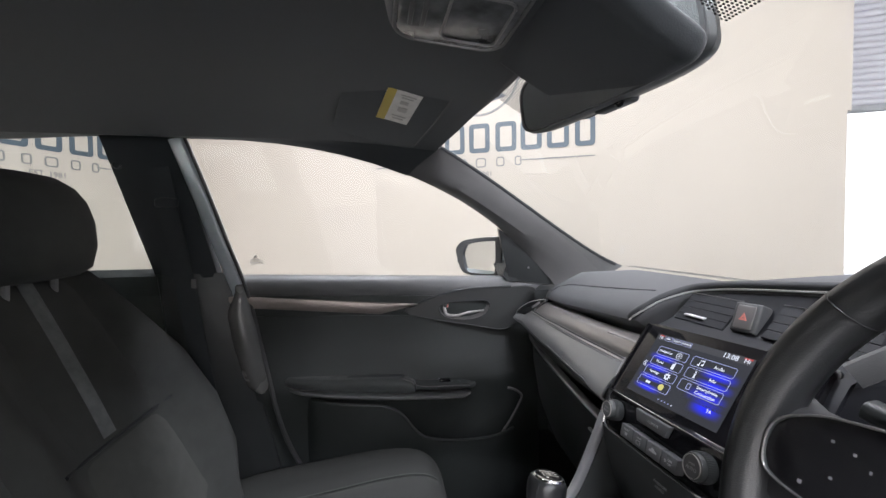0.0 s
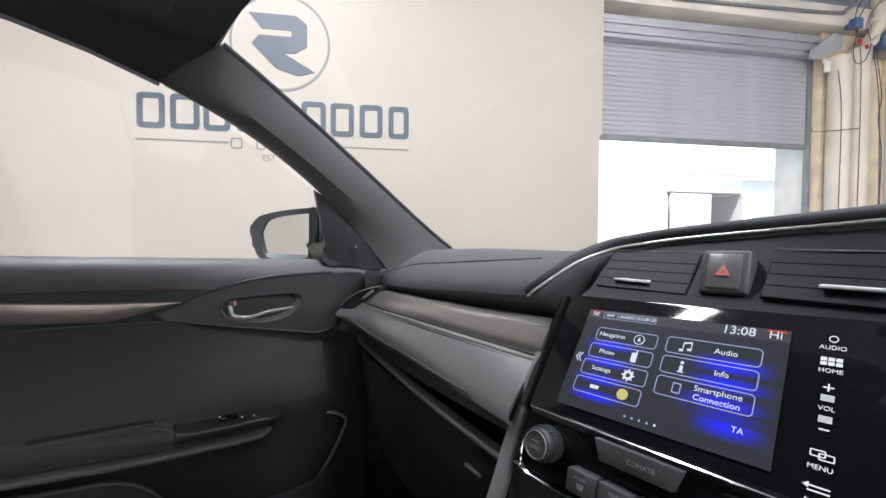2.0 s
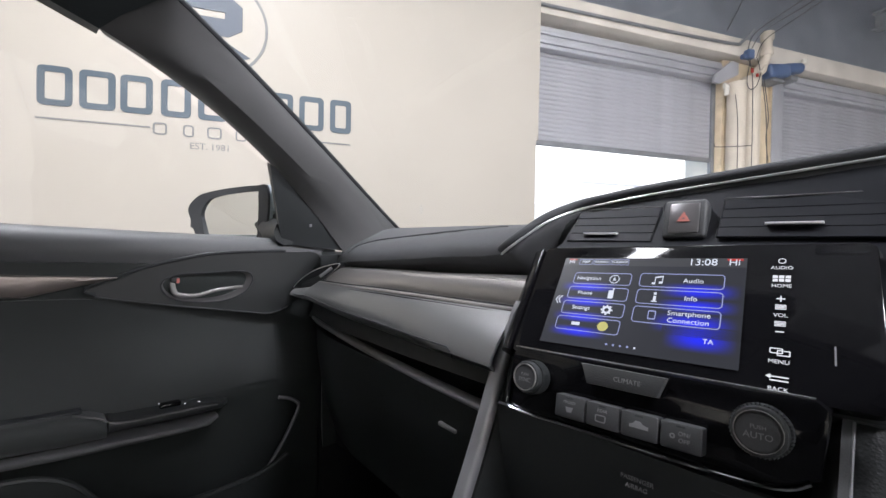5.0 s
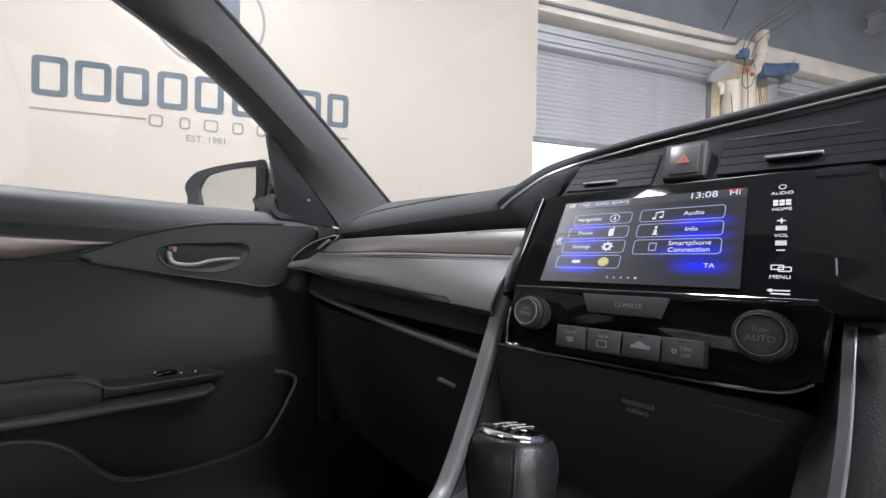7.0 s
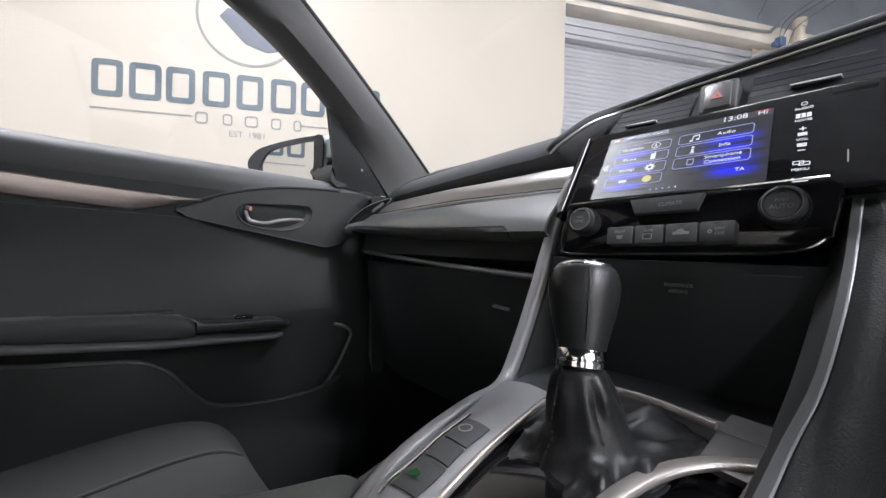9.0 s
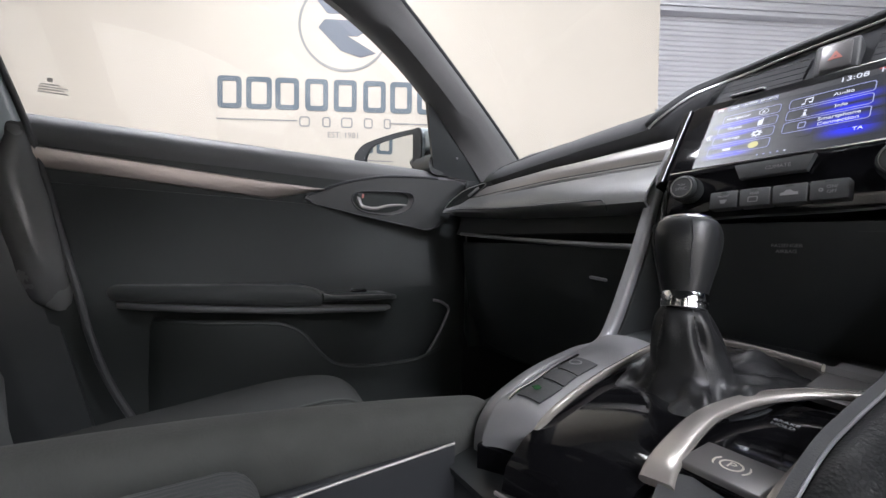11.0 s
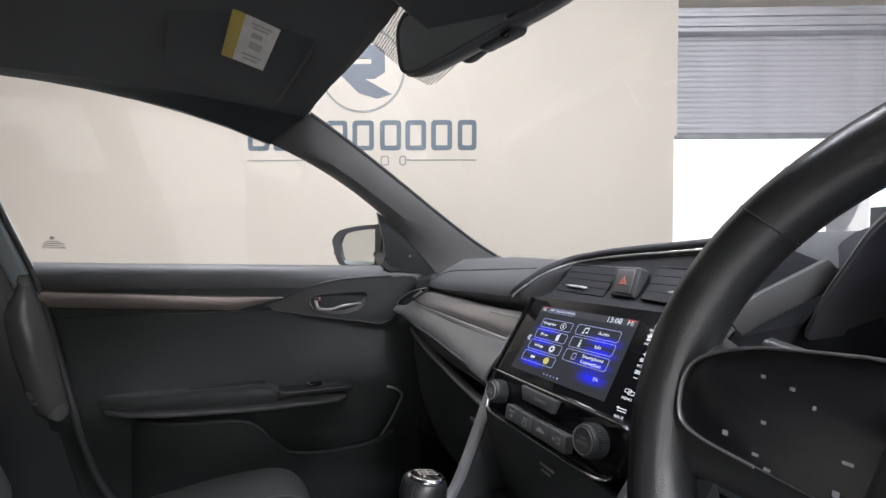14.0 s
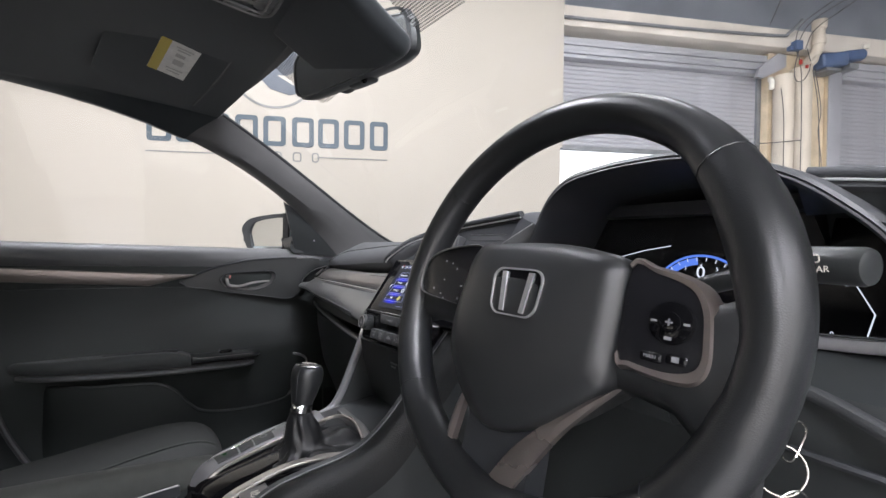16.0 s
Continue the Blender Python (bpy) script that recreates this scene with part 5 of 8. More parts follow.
for x in stations(-0.215, -0.132, 34):
    yu, zu = curve_at(BAND_TOP[0], x), curve_at(BAND_TOP[1], x)
    teeth.append(box(0.0011, 0.0020, 0.0046, 0.0004, 1, (x, yu - 0.0008, zu - 0.0020)))
tagged(part("grip_teeth", merged(*teeth), M_EDGE, dash, "row of fine ridges on the trim"), kind="stuff")
rows, seam_top, seam_low = [], [], []
for x in sorted(set(stations(-0.650, -0.132, 26) + [-0.602, -0.588])):
    yu, zu, yl, zl = curve_at(SEAM[0], x), curve_at(SEAM[1], x), curve_at(PAD_LOW[0], x), curve_at(PAD_LOW[1], x)
    bulge = 0.0065 * min(1, (zu - zl) / 0.04)
    pr = [(x, yu + 0.02, zu - 0.001), (x, yu, zu - 0.0015)]
    for k in (0.06, 0.2, 0.4, 0.6, 0.82):
        pr.append((x, lerp(yu, yl, k) - bulge * math.sin(math.pi * k), lerp(zu, zl, k)))
    pr += [(x, lerp(yu, yl, 0.92), lerp(zu, zl, 0.92)), (x, yl + 0.010, zl - 0.001), (x, yl + 0.04, zl - 0.006)]
    rows.append(pr)
    if x > -0.590:
        seam_top.append((x, yu - 0.0060, zu - 0.0018))
    seam_low.append((x, lerp(yu, yl, 0.84) - bulge * 0.48 - 0.0042, lerp(zu, zl, 0.84) + 0.0008))
part("stitched_pad", thick(loft(rows, False), 0.003), M_PAD, dash, "stitched black leather pad", sharp=60)
part("pad_piping", sweep(seam_top, disc(0.0026, 8)), M_EDGE, dash, "bright piping along the pad")
for dy, dz in ((0.0022, 0.0040), (-0.0040, -0.0032)):
    part("pad_crease", sweep([(x, y + dy, z + dz) for x, y, z in seam_top], disc(0.0009, 6)), M_RUBBER, dash)
low_path = seam_low[1:-3]
low_path = low_path + [(low_path[-1][0] + 0.006, low_path[-1][1] + 0.001, low_path[-1][2] - 0.006), (low_path[-1][0] + 0.007, low_path[-1][1] + 0.003, low_path[-1][2] - 0.014)]
part("pad_crease", sweep(low_path, disc(0.0009, 6)), M_RUBBER, dash)


def stitches(path, material_, parent, step=0.0042, length=0.0028, r=0.0005):
    """One joined run of thread stitches along a path."""
    pts = smooth_path(path, 6)
    acc = 0.0
    bms = []
    for a, b in zip(pts, pts[1:]):
        seg = (b - a)
        acc += seg.length
        if acc >= step:
            acc = 0.0
            d_ = seg.normalized() * length / 2
            bms.append(sweep([a - d_, a + d_], disc(r, 4), (0.3, 0.2, 1)))
    o = part("stitching", merged(*bms), material_, parent, "row of grey stitches")
    return tagged(o, kind="stuff")


stitches([(p[0], p[1] - 0.0012, p[2] + 0.0030) for p in seam_low[2:-4]], M_STITCH, dash)
stitches([(p[0], p[1] - 0.0062, p[2] - 0.0064) for p in seam_top[1:]], M_STITCH, dash)

# side vent: a leaf-shaped opening edged in chrome
leaf = [Vector(p) for p in ((-0.661, 0.6190, 0.9222), (-0.639, 0.6240, 0.9400), (-0.609, 0.6335, 0.9570), (-0.585, 0.6450, 0.9660), (-0.5600, 0.6590, 0.9715), (-0.5755, 0.6490, 0.9530), (-0.590, 0.6385, 0.9375), (-0.601, 0.6250, 0.9270), (-0.632, 0.6195, 0.9225))]
leaf = smooth_path(leaf, 3, True)
mid = sum(leaf, Vector()) / len(leaf)
inward = Vector((0.22, 0.86, -0.32)).normalized()


def leaf_ring(k, depth):
    return [mid + (p - mid) * k + inward * depth for p in leaf]


vent = part("side_vent", loft([leaf_ring(1.24, 0.030), leaf_ring(1.17, 0.004), leaf_ring(1.12, 0.0), leaf_ring(1.02, 0.0), leaf_ring(0.97, 0.004), leaf_ring(0.85, 0.018)]), M_LIP, dash, "black pointed air vent with chrome edging")
part("chrome_edge", sweep([p - inward * 0.0012 for p in leaf[0:13]], disc(0.0008, 6), (0, -1, 0.2)), M_BRIGHT, vent, "thin chrome edge")
part("chrome_edge", sweep([p - inward * 0.0012 for p in leaf[12:23]], disc(0.0019, 8), (0, -1, 0.2)), M_CHROME, vent, "thin chrome edge")
part("vent_back", loft([leaf_ring(0.95, 0.012), leaf_ring(0.90, 0.017)]), M_RUBBER, vent)
for k in (0.30, 0.50, 0.70):
    a, b = leaf[0].lerp(leaf[3], k), leaf[20].lerp(leaf[13], k)
    part("vane", sweep([a.lerp(b, 0.08) + inward * 0.006, a.lerp(b, 0.92) + inward * 0.006], rounded(0.0012, 0.007, 0.0005, 1)), M_HARD, vent)
part("vane_tab", sweep([leaf[13].lerp(leaf[6], 0.32) + inward * 0.001, leaf[16].lerp(leaf[4], 0.38) + inward * 0.001], rounded(0.004, 0.006, 0.001, 2)), M_SATIN, vent, "satin vent tab")

# recess, grey rail, glovebox
rows = [[(x, lerp(0.66, 0.60, t), 0.925), (x, lerp(0.665, 0.612, t), 0.90), (x, lerp(0.66, 0.608, t), 0.875), (x, lerp(0.652, 0.600, t), 0.862)] for x, t in ((-0.66, 0), (-0.5, 0.5), (-0.3, 0.85), (-0.12, 1))]
part("shelf_recess", thick(loft(rows, False), 0.004), M_GLOVE, dash)
rail = smooth_path([(-0.640, 0.654, 0.8640), (-0.594, 0.6400, 0.8622), (-0.48, 0.6215, 0.8570), (-0.379, 0.6085, 0.8525), (-0.26, 0.5945, 0.8490), (-0.150, 0.5835, 0.8465)])
part("shelf_rail", sweep(rail, rounded(0.016, 0.007, 0.003, 3)), M_SATIN, dash, "satin grey shelf rail")
rows = [[(x, lerp(0.662, 0.595, t), 0.846), (x, lerp(0.664, 0.600, t), 0.80), (x, lerp(0.68, 0.625, t), 0.70), (x, lerp(0.71, 0.66, t), 0.62), (x, lerp(0.80, 0.76, t), 0.585)] for x, t in ((-0.64, 0), (-0.55, 0.45), (-0.4, 0.75), (-0.16, 1))]
gb = part("glovebox_lid", thick(loft(rows, False), 0.006), M_GLOVE, dash, "black glovebox lid")
part("latch", placed(box(0.028, 0.008, 0.0042, 0.0015, 2), Matrix.Translation((-0.2212, 0.5975, 0.8018)) @ pose(0, 0, 0, 0, 4, 0)), M_SATIN, gb, "small grey glovebox latch")
part("end_cap", loft([[(-0.700, 0.70, 0.99), (-0.700, 0.70, 0.62), (-0.700, 1.0, 0.62), (-0.700, 1.0, 0.99)], [(-0.64, 0.662, 0.985), (-0.64, 0.672, 0.60), (-0.64, 1.0, 0.60), (-0.64, 1.0, 0.985)]]), M_HARD, dash)
part("dash_core", merged(span(-0.64, -0.13, 0.70, 1.0, 0.60, 0.985), span(-0.13, 0.12, 0.715, 1.0, 0.55, 0.99), span(0.12, 0.535, 0.90, 1.0, 0.55, 1.0), span(0.535, 0.70, 0.72, 1.0, 0.55, 1.03), span(0.12, 0.535, 0.74, 0.90, 0.55, 0.905)), M_RUBBER, dash)

# centre face, slatted vents
rows = []
for x in stations(-0.168, -0.1165, 8):
    y, z = curve_at(LIP_Y, x), curve_at(LIP_Z, x)
    rows.append([(x, y + 0.004, z - 0.007), (x, lerp(y, 0.685, 0.7), z - 0.014), (x, 0.690, min(z - 0.020, 1.010)), (x, 0.692, 0.975)])
part("vent_recess", thick(loft(rows, False), 0.003), M_GLOVE, dash)
rows = []
for x in stations(-0.116, 0.1275, 14):
    y, z = curve_at(LIP_Y, x), curve_at(LIP_Z, x)
    rows.append([(x, y + 0.004, z - 0.007), (x, lerp(y, 0.66, 0.5) + 0.012, lerp(z, 1.01, 0.4)), (x, 0.660, 1.012), (x, 0.640, 1.004), (x, 0.62, 0.975)])
part("centre_face", thick(loft(rows, False), 0.003), M_FACE, dash)
for x0, x1 in ((-0.112, -0.028), (0.022, 0.125)):
    xm, zr = (x0 + x1) / 2, 0.0028 if x0 < 0 else 0.0072
    cv = part("centre_vent", placed(box(x1 - x0, 0.044, 0.0020, 0.0006, 1), Matrix.Translation((xm, 0.6755, 1.0295 + zr)) @ pose(0, 0, 0, 47, 0, 0)), M_FACE, dash)
    for k in range(4):
        u = -0.0165 + 0.011 * k
        part("vane", placed(box(x1 - x0 - 0.002, 0.0107, 0.0012, 0.0004, 1, (0, u, 0.0010)), Matrix.Translation((xm, 0.6755, 1.0295 + zr)) @ pose(0, 0, 0, 47, 0, 0)), M_FACE, cv)
    xt = -0.078 if x0 < 0 else 0.071
    part("vane_tab", box(0.034, 0.0085, 0.0022, 0.0007, 2, (xt, 0.6655, 1.0245 if x0 < 0 else 1.0320)), M_TAB, cv, "chrome vent tab")
    part("upper_edge", box(x1 - x0, 0.0012, 0.0010, 0.0003, 1, (xm, 0.6905, 1.0485 + zr)), M_SATIN_D, cv)
part("vent_surround", sweep([(0.131, 0.634, 1.016), (0.150, 0.652, 1.036), (0.179, 0.678, 1.062)], rounded(0.010, 0.022, 0.004, 2)), M_PILLAR, dash, "grey vent edge")
hm = axes((-0.003, 0.668, 1.0370), (1, 0.02, 0.02), (0, 0.36, 1))
hz = part("hazard_switch", placed(box(0.034, 0.036, 0.018, 0.003, 3, (0, 0, -0.006)), hm), M_PILLAR, dash, "grey hazard switch with red triangle")
part("key", placed(box(0.024, 0.029, 0.004, 0.002, 2, (0, 0, 0.0025)), hm), M_SATIN_D, hz)
tri_o = [(0.0062 * math.sin(a), 0.0062 * math.cos(a)) for a in (0, 2.094, 4.189)]
part("triangle", ring_plate(tri_o, [(x * 0.25, y * 0.25) for x, y in tri_o], 0.0006, hm @ pose(0, -0.001, 0.0052)), M_RED, hz)

part("vent_cheek", thick(loft([[(0.128, 0.62, 0.975), (0.128, 0.64, 1.004), (0.128, 0.70, 1.082)], [(0.150, 0.66, 0.975), (0.165, 0.665, 1.02), (0.178, 0.70, 1.060)], [(0.17, 0.80, 0.97), (0.17, 0.80, 1.00), (0.16, 0.80, 1.04)]], False), 0.003), M_FACE, dash, "black cheek beside the centre vent")

# lower stack: pocket and footwell sides
rows = [[(x, 0.556, 0.872), (x, 0.560, 0.845), (x, 0.572, 0.80), (x, 0.59, 0.755)] for x in (-0.118, 0.0, 0.095)]
ls = part("lower_panel", thick(loft(rows, False), 0.004), M_GLOVE, dash)
pm = axes((0.002, 0.5545, 0.849), (1, 0, 0.02), (0, 0.2, 1))
part("airbag_lettering", merged(lettering("PASSENGER", 0.0042, pm @ pose(0, 0.0025, 0.003), 0.0002, "CENTER"), lettering("AIRBAG", 0.0042, pm @ pose(0, -0.0025, 0.003), 0.0002, "CENTER")), M_SATIN, ls)
part("slot", box(0.034, 0.002, 0.0016, 0.0004, 1, (0.062, 0.554, 0.864)), M_PILLAR, ls)

# driver's side lower dash
rows = [[(x, 0.735, 0.962), (x, 0.705, 0.958), (x, 0.672, 0.950), (x, 0.630, 0.936), (x, 0.622, 0.915), (x, 0.628, 0.88), (x, 0.66, 0.78), (x, 0.72, 0.62)] for x in (0.432, 0.48, 0.53, 0.60, 0.70)]
part("knee_panel", thick(loft([[(x, 0.735, 0.905), (x, 0.69, 0.900), (x, 0.630, 0.890), (x, 0.622, 0.88), (x, 0.66, 0.78), (x, 0.72, 0.62)] for x in (0.10, 0.20, 0.32, 0.431)], False), 0.005), M_HARD, dash)
part("knee_panel", thick(loft(rows, False), 0.005), M_HARD, dash)
part("lower_strip", sweep(smooth_path([(0.40, 0.700, 0.958), (0.46, 0.700, 0.961), (0.52, 0.694, 0.967), (0.60, 0.68, 0.985)]), rounded(0.020, 0.012, 0.004, 2)), M_SATIN, dash, "satin grey lower strip")
part("strip_line", sweep(smooth_path([(0.40, 0.690, 0.9655), (0.46, 0.690, 0.9685), (0.52, 0.684, 0.9745), (0.60, 0.67, 0.993)]), disc(0.0012, 6)), M_CHROME, dash, "thin chrome line")
part("knee_edge", sweep(smooth_path([(0.44, 0.630, 0.940), (0.485, 0.620, 0.937), (0.53, 0.600, 0.926), (0.62, 0.575, 0.90)]), rounded(0.012, 0.010, 0.004, 2)), M_PILLAR, dash)
part("knee_seam", sweep(smooth_path([(0.44, 0.622, 0.893), (0.52, 0.619, 0.892), (0.70, 0.623, 0.885)]), disc(0.003, 6)), M_RUBBER, dash)
# face between the chrome line and the hood's flank, with an air vent
rows = [[(x, 0.709, curve_at(LIP_Z, x) - 0.010), (x, 0.716, 1.075 if x < 0.5 else 1.068), (x, lerp(0.672, 0.662, min(1, (x - 0.46) / 0.055)), lerp(1.104, 1.056, min(1, (x - 0.46) / 0.055)))] for x in (0.46, 0.475, 0.49, 0.505, 0.52, 0.56, 0.62, 0.70)]
part("side_face", thick(loft(rows, False), 0.003), M_HARD, dash)
dv = part("driver_vent", ring_plate(rounded(0.090, 0.030, 0.012, 4), rounded(0.080, 0.022, 0.008, 4), 0.012, axes((0.555, 0.690, 1.072), (1, -0.12, -0.04), (0, 0.3, 1))), M_SATIN_D, dash, "dark framed driver air vent")
for k in (-0.006, 0.0, 0.006):
    part("vane", placed(box(0.080, 0.0014, 0.010, 0.0004, 1, (0, k, -0.006)), axes((0.555, 0.690, 1.072), (1, -0.12, -0.04), (0, 0.3, 1))), M_HARD, dv)


# ---- instrument binnacle ----
binn = thing("instrument_binnacle", (0.345, 0.8, 0.98), "hooded digital instrument display lit in blue", "instrument cluster")
arch = [(0.168, 1.015), (0.178, 1.042), (0.191, 1.068), (0.204, 1.093), (0.221, 1.111), (0.245, 1.124), (0.28, 1.130), (0.32, 1.133), (0.375, 1.132), (0.42, 1.120), (0.463, 1.100), (0.494, 1.075), (0.514, 1.054), (0.530, 1.030)]
ar = smooth_path([(x, 0, z) for x, z in arch], 4)
rows = [[(lerp(0.34, p.x, 1.06), 0.82, p.z - 0.012) for p in ar], [(p.x, 0.665, p.z - 0.004) for p in ar], [(p.x, 0.660, p.z - 0.001) for p in ar], [(p.x, 0.663, p.z + 0.003) for p in ar], [(lerp(0.34, p.x, 1.02), 0.70, p.z + 0.004) for p in ar], [(lerp(0.34, p.x, 1.12), 0.82, p.z - 0.012) for p in ar], [(lerp(0.34, p.x, 1.2), 0.95, p.z - 0.07) for p in ar]]
part("hood", thick(loft(rows[2:], False), 0.003), M_SOFT, binn)
part("hood_lining", thick(loft([[(x, y, z - 0.002) for x, y, z in r_] for r_ in rows[:3]], False), 0.002), M_HOODIN, binn, "matt black hood lining")
part("backing", span(0.13, 0.525, 0.875, 0.89, 0.93, 1.12), M_RUBBER, binn)
cm = axes((0.335, 0.82, 0.995), (1, 0, 0), (0, 0.12, 1))
cf = part("display_glass", placed(box(0.405, 0.190, 0.004, 0.002, 1, (0, -0.004, 0)), cm), M_DISPLAY, binn, "black instrument glass")
part("shroud", ring_plate(rounded(0.42, 0.21, 0.04, 5), rounded(0.395, 0.175, 0.035, 5), 0.03, cm @ pose(0, -0.002, 0.022)), M_HOODIN, binn)
M_ARC = glow("gauge_blue", (0.12, 0.25, 0.9), 0.9)


def arc(r0, r1, a0, a1, n=26):
    o = [(r1 * math.cos(radians(a)), r1 * math.sin(radians(a))) for a in stations(a0, a1, n)]
    i = [(r0 * math.cos(radians(a)), r0 * math.sin(radians(a))) for a in stations(a1, a0, n)]
    return o + i


gz = pose(-0.004, -0.0255, 0.0026)
part("gauge_arc", plate(arc(0.0575, 0.0605, 5, 175), 0.0004, cm @ gz), M_ARC, cf, "glowing blue gauge arc")
part("gauge_arc", plate(arc(0.047, 0.056, 95, 172), 0.0004, cm @ gz), M_ARC, cf)
part("gauge_ticks", merged(*[plate([(0.052, -0.0004), (0.057, -0.0004), (0.057, 0.0004), (0.052, 0.0004)], 0.0005, cm @ gz @ pose(0, 0, 0.0002, 0, 0, a)) for a in range(12, 169, 12)]), M_SCR_WHITE, cf)
part("gauge_numbers", merged(*[lettering(str(k), 0.0068, cm @ gz @ pose(0.046 * math.cos(radians(186 - 24 * k)), 0.046 * math.sin(radians(186 - 24 * k)), 0.0003), 0.0001, "CENTER") for k in range(1, 7)]), M_SCR_WHITE, cf)
part("speed_digit", lettering("0", 0.022, cm @ gz @ pose(0.0, 0.0365, 0.0003), 0.0001, "CENTER"), M_SCR_WHITE, cf)
part("unit_lettering", lettering("mph", 0.006, cm @ gz @ pose(0.012, 0.032, 0.0003), 0.0001, "LEFT"), M_SCR_WHITE, cf)
part("upper_mark", plate([(-0.114, 0.028), (-0.08, 0.038), (-0.044, 0.045), (-0.044, 0.0462), (-0.08, 0.0392), (-0.114, 0.0292)], 0.0004, cm @ pose(0, 0, 0.0028)), M_SCR_WHITE, cf)
part("upper_mark", plate([(0.024, 0.048), (0.047, 0.047), (0.047, 0.0482), (0.024, 0.0492)], 0.0004, cm @ pose(0, 0, 0.0028)), M_SCR_WHITE, cf)
part("side_gauge", merged(plate([(0.133, 0.006), (0.1385, 0.0085), (0.1380, 0.0095), (0.1325, 0.007)], 0.0004, cm @ pose(0, 0, 0.0028)), plate([(0.146, -0.047), (0.150, -0.047), (0.1555, -0.02), (0.140, 0.010), (0.1392, 0.0095), (0.1543, -0.02), (0.149, -0.0458), (0.146, -0.0458)], 0.0004, cm @ pose(0, 0, 0.0028)), lettering("0", 0.0062, cm @ pose(0.124, -0.044, 0.0026), 0.0001, "CENTER")), M_SCR_WHITE, cf)
part("side_gauge_blue", plate([(0.104, -0.047), (0.108, -0.047), (0.112, -0.028), (0.108, -0.015), (0.104, -0.025)], 0.0004, cm @ pose(0, 0, 0.0028)), M_ARC, cf)
part("warning_lamp", plate([(-0.1445, 0.006), (-0.1415, 0.006), (-0.1415, 0.009), (-0.1445, 0.009)], 0.0004, cm @ pose(0, 0, 0.0028)), M_SCR_RED, cf, "red warning lamp")
part("warning_lamp", plate([(-0.100, -0.006), (-0.094, -0.006), (-0.094, -0.003), (-0.100, -0.003)], 0.0004, cm @ pose(0, 0, 0.0028)), M_SCR_RED, cf, "red warning lamp")

# ---- infotainment unit ----
SX, SY = Vector((0.1405, 0.006, 0.005)), Vector((0, 0.052, 0.0700))
SM = axes((-0.0865, 0.5690, 0.9300), SX, SY)
SW, SH = 0.1405, 0.0872
info = thing("touchscreen_unit", (0.0, 0.60, 0.92), "gloss black touchscreen panel showing a lit blue menu", "touchscreen")
part("panel", plate([(x + 0.091, y + 0.044) for x, y in rounded(0.232, 0.114, 0.006, 3)], 0.010, SM @ pose(0, 0, -0.0012), 0.0012), M_GLOSS, info)
part("panel_side", plate([(x + 0.091, y + 0.044) for x, y in rounded(0.236, 0.118, 0.007, 3)], 0.06, SM @ pose(0, 0, -0.0085)), M_GLOVE, info)
part("cheek", loft([[SM @ Vector((x, y, z)) for x, z in ((-0.0262, 0.0), (-0.0285, 0.0006), (-0.0385 + 0.05 * max(0, 0.02 - y), -0.0050), (-0.0400 + 0.05 * max(0, 0.02 - y), -0.0085), (-0.0262, -0.030))] for y in stations(-0.012, 0.098, 9)]), M_GLOSS, info, "gloss black cheek beside the screen", sharp=60)
part("edge_line", placed(box(0.0008, 0.012, 0.001, 0, 1, (0.1855, 0.018, -0.0010)), SM), M_SATIN, info)
scr = part("screen", plate([(0, 0), (SW, 0), (SW, SH), (0, SH)], 0.0008, SM), M_SCREEN, info, "lit menu screen")


def on_screen(x, y, z=0.0002):
    """x, y from 0 to 1 across the screen from its top left corner."""
    return SM @ pose(x * SW, (1 - y) * SH, z)


def patch(x0, y0, x1, y1, z=0.0002):
    bm = bmesh.new()
    uvl = bm.loops.layers.uv.new("UVMap")
    vs = [bm.verts.new(on_screen(x, y, z).translation) for x, y in ((x0, y1), (x1, y1), (x1, y0), (x0, y0))]
    f = bm.faces.new(vs)
    for lp, uv in zip(f.loops, ((0, 0), (1, 0), (1, 1), (0, 1))):
        lp[uvl].uv = uv
    return bm


part("title_bar", patch(0, 0, 1, 0.095), M_SCR_BAR, scr)
for y in (0.36, 0.53, 0.70, 0.86):
    part("glow_patch", patch(0.02, y - 0.07, 0.40, y + 0.06, 0.0003), M_SCR_BLUE, scr, "blue glow under a menu key")
for x0, y0, x1, y1 in ((0.60, 0.26, 1.0, 0.44), (0.60, 0.42, 1.0, 0.58), (0.58, 0.56, 1.0, 0.78), (0.66, 0.68, 1.0, 0.92)):
    part("glow_patch", patch(x0, y0, x1, y1, 0.0003), M_SCR_BLUE, scr, "blue glow under a menu key")


def menu_key(x0, y0, x1, y1):
    w, h = (x1 - x0) * SW, (y1 - y0) * SH
    m = on_screen((x0 + x1) / 2, (y0 + y1) / 2, 0.0006)
    part("key_outline", ring_plate(rounded(w, h, 0.0028, 4), rounded(w - 0.0013, h - 0.0013, 0.0022, 4), 0.0002, m), M_SCR_LINE, scr)


MENU_KEYS = ((0.10, 0.185, 0.455, 0.325), (0.09, 0.355, 0.455, 0.50), (0.08, 0.525, 0.455, 0.675), (0.07, 0.70, 0.45, 0.85), (0.50, 0.175, 0.915, 0.325), (0.50, 0.35, 0.915, 0.505), (0.50, 0.53, 0.915, 0.695))
for k in MENU_KEYS:
    menu_key(*k)


def screen_text(body, x, y, size, mat_=None, align="CENTER"):
    part("screen_lettering", lettering(body, size * 0.88, on_screen(x, y, 0.0007), 0.0001, align), mat_ or M_SCR_WHITE, scr)


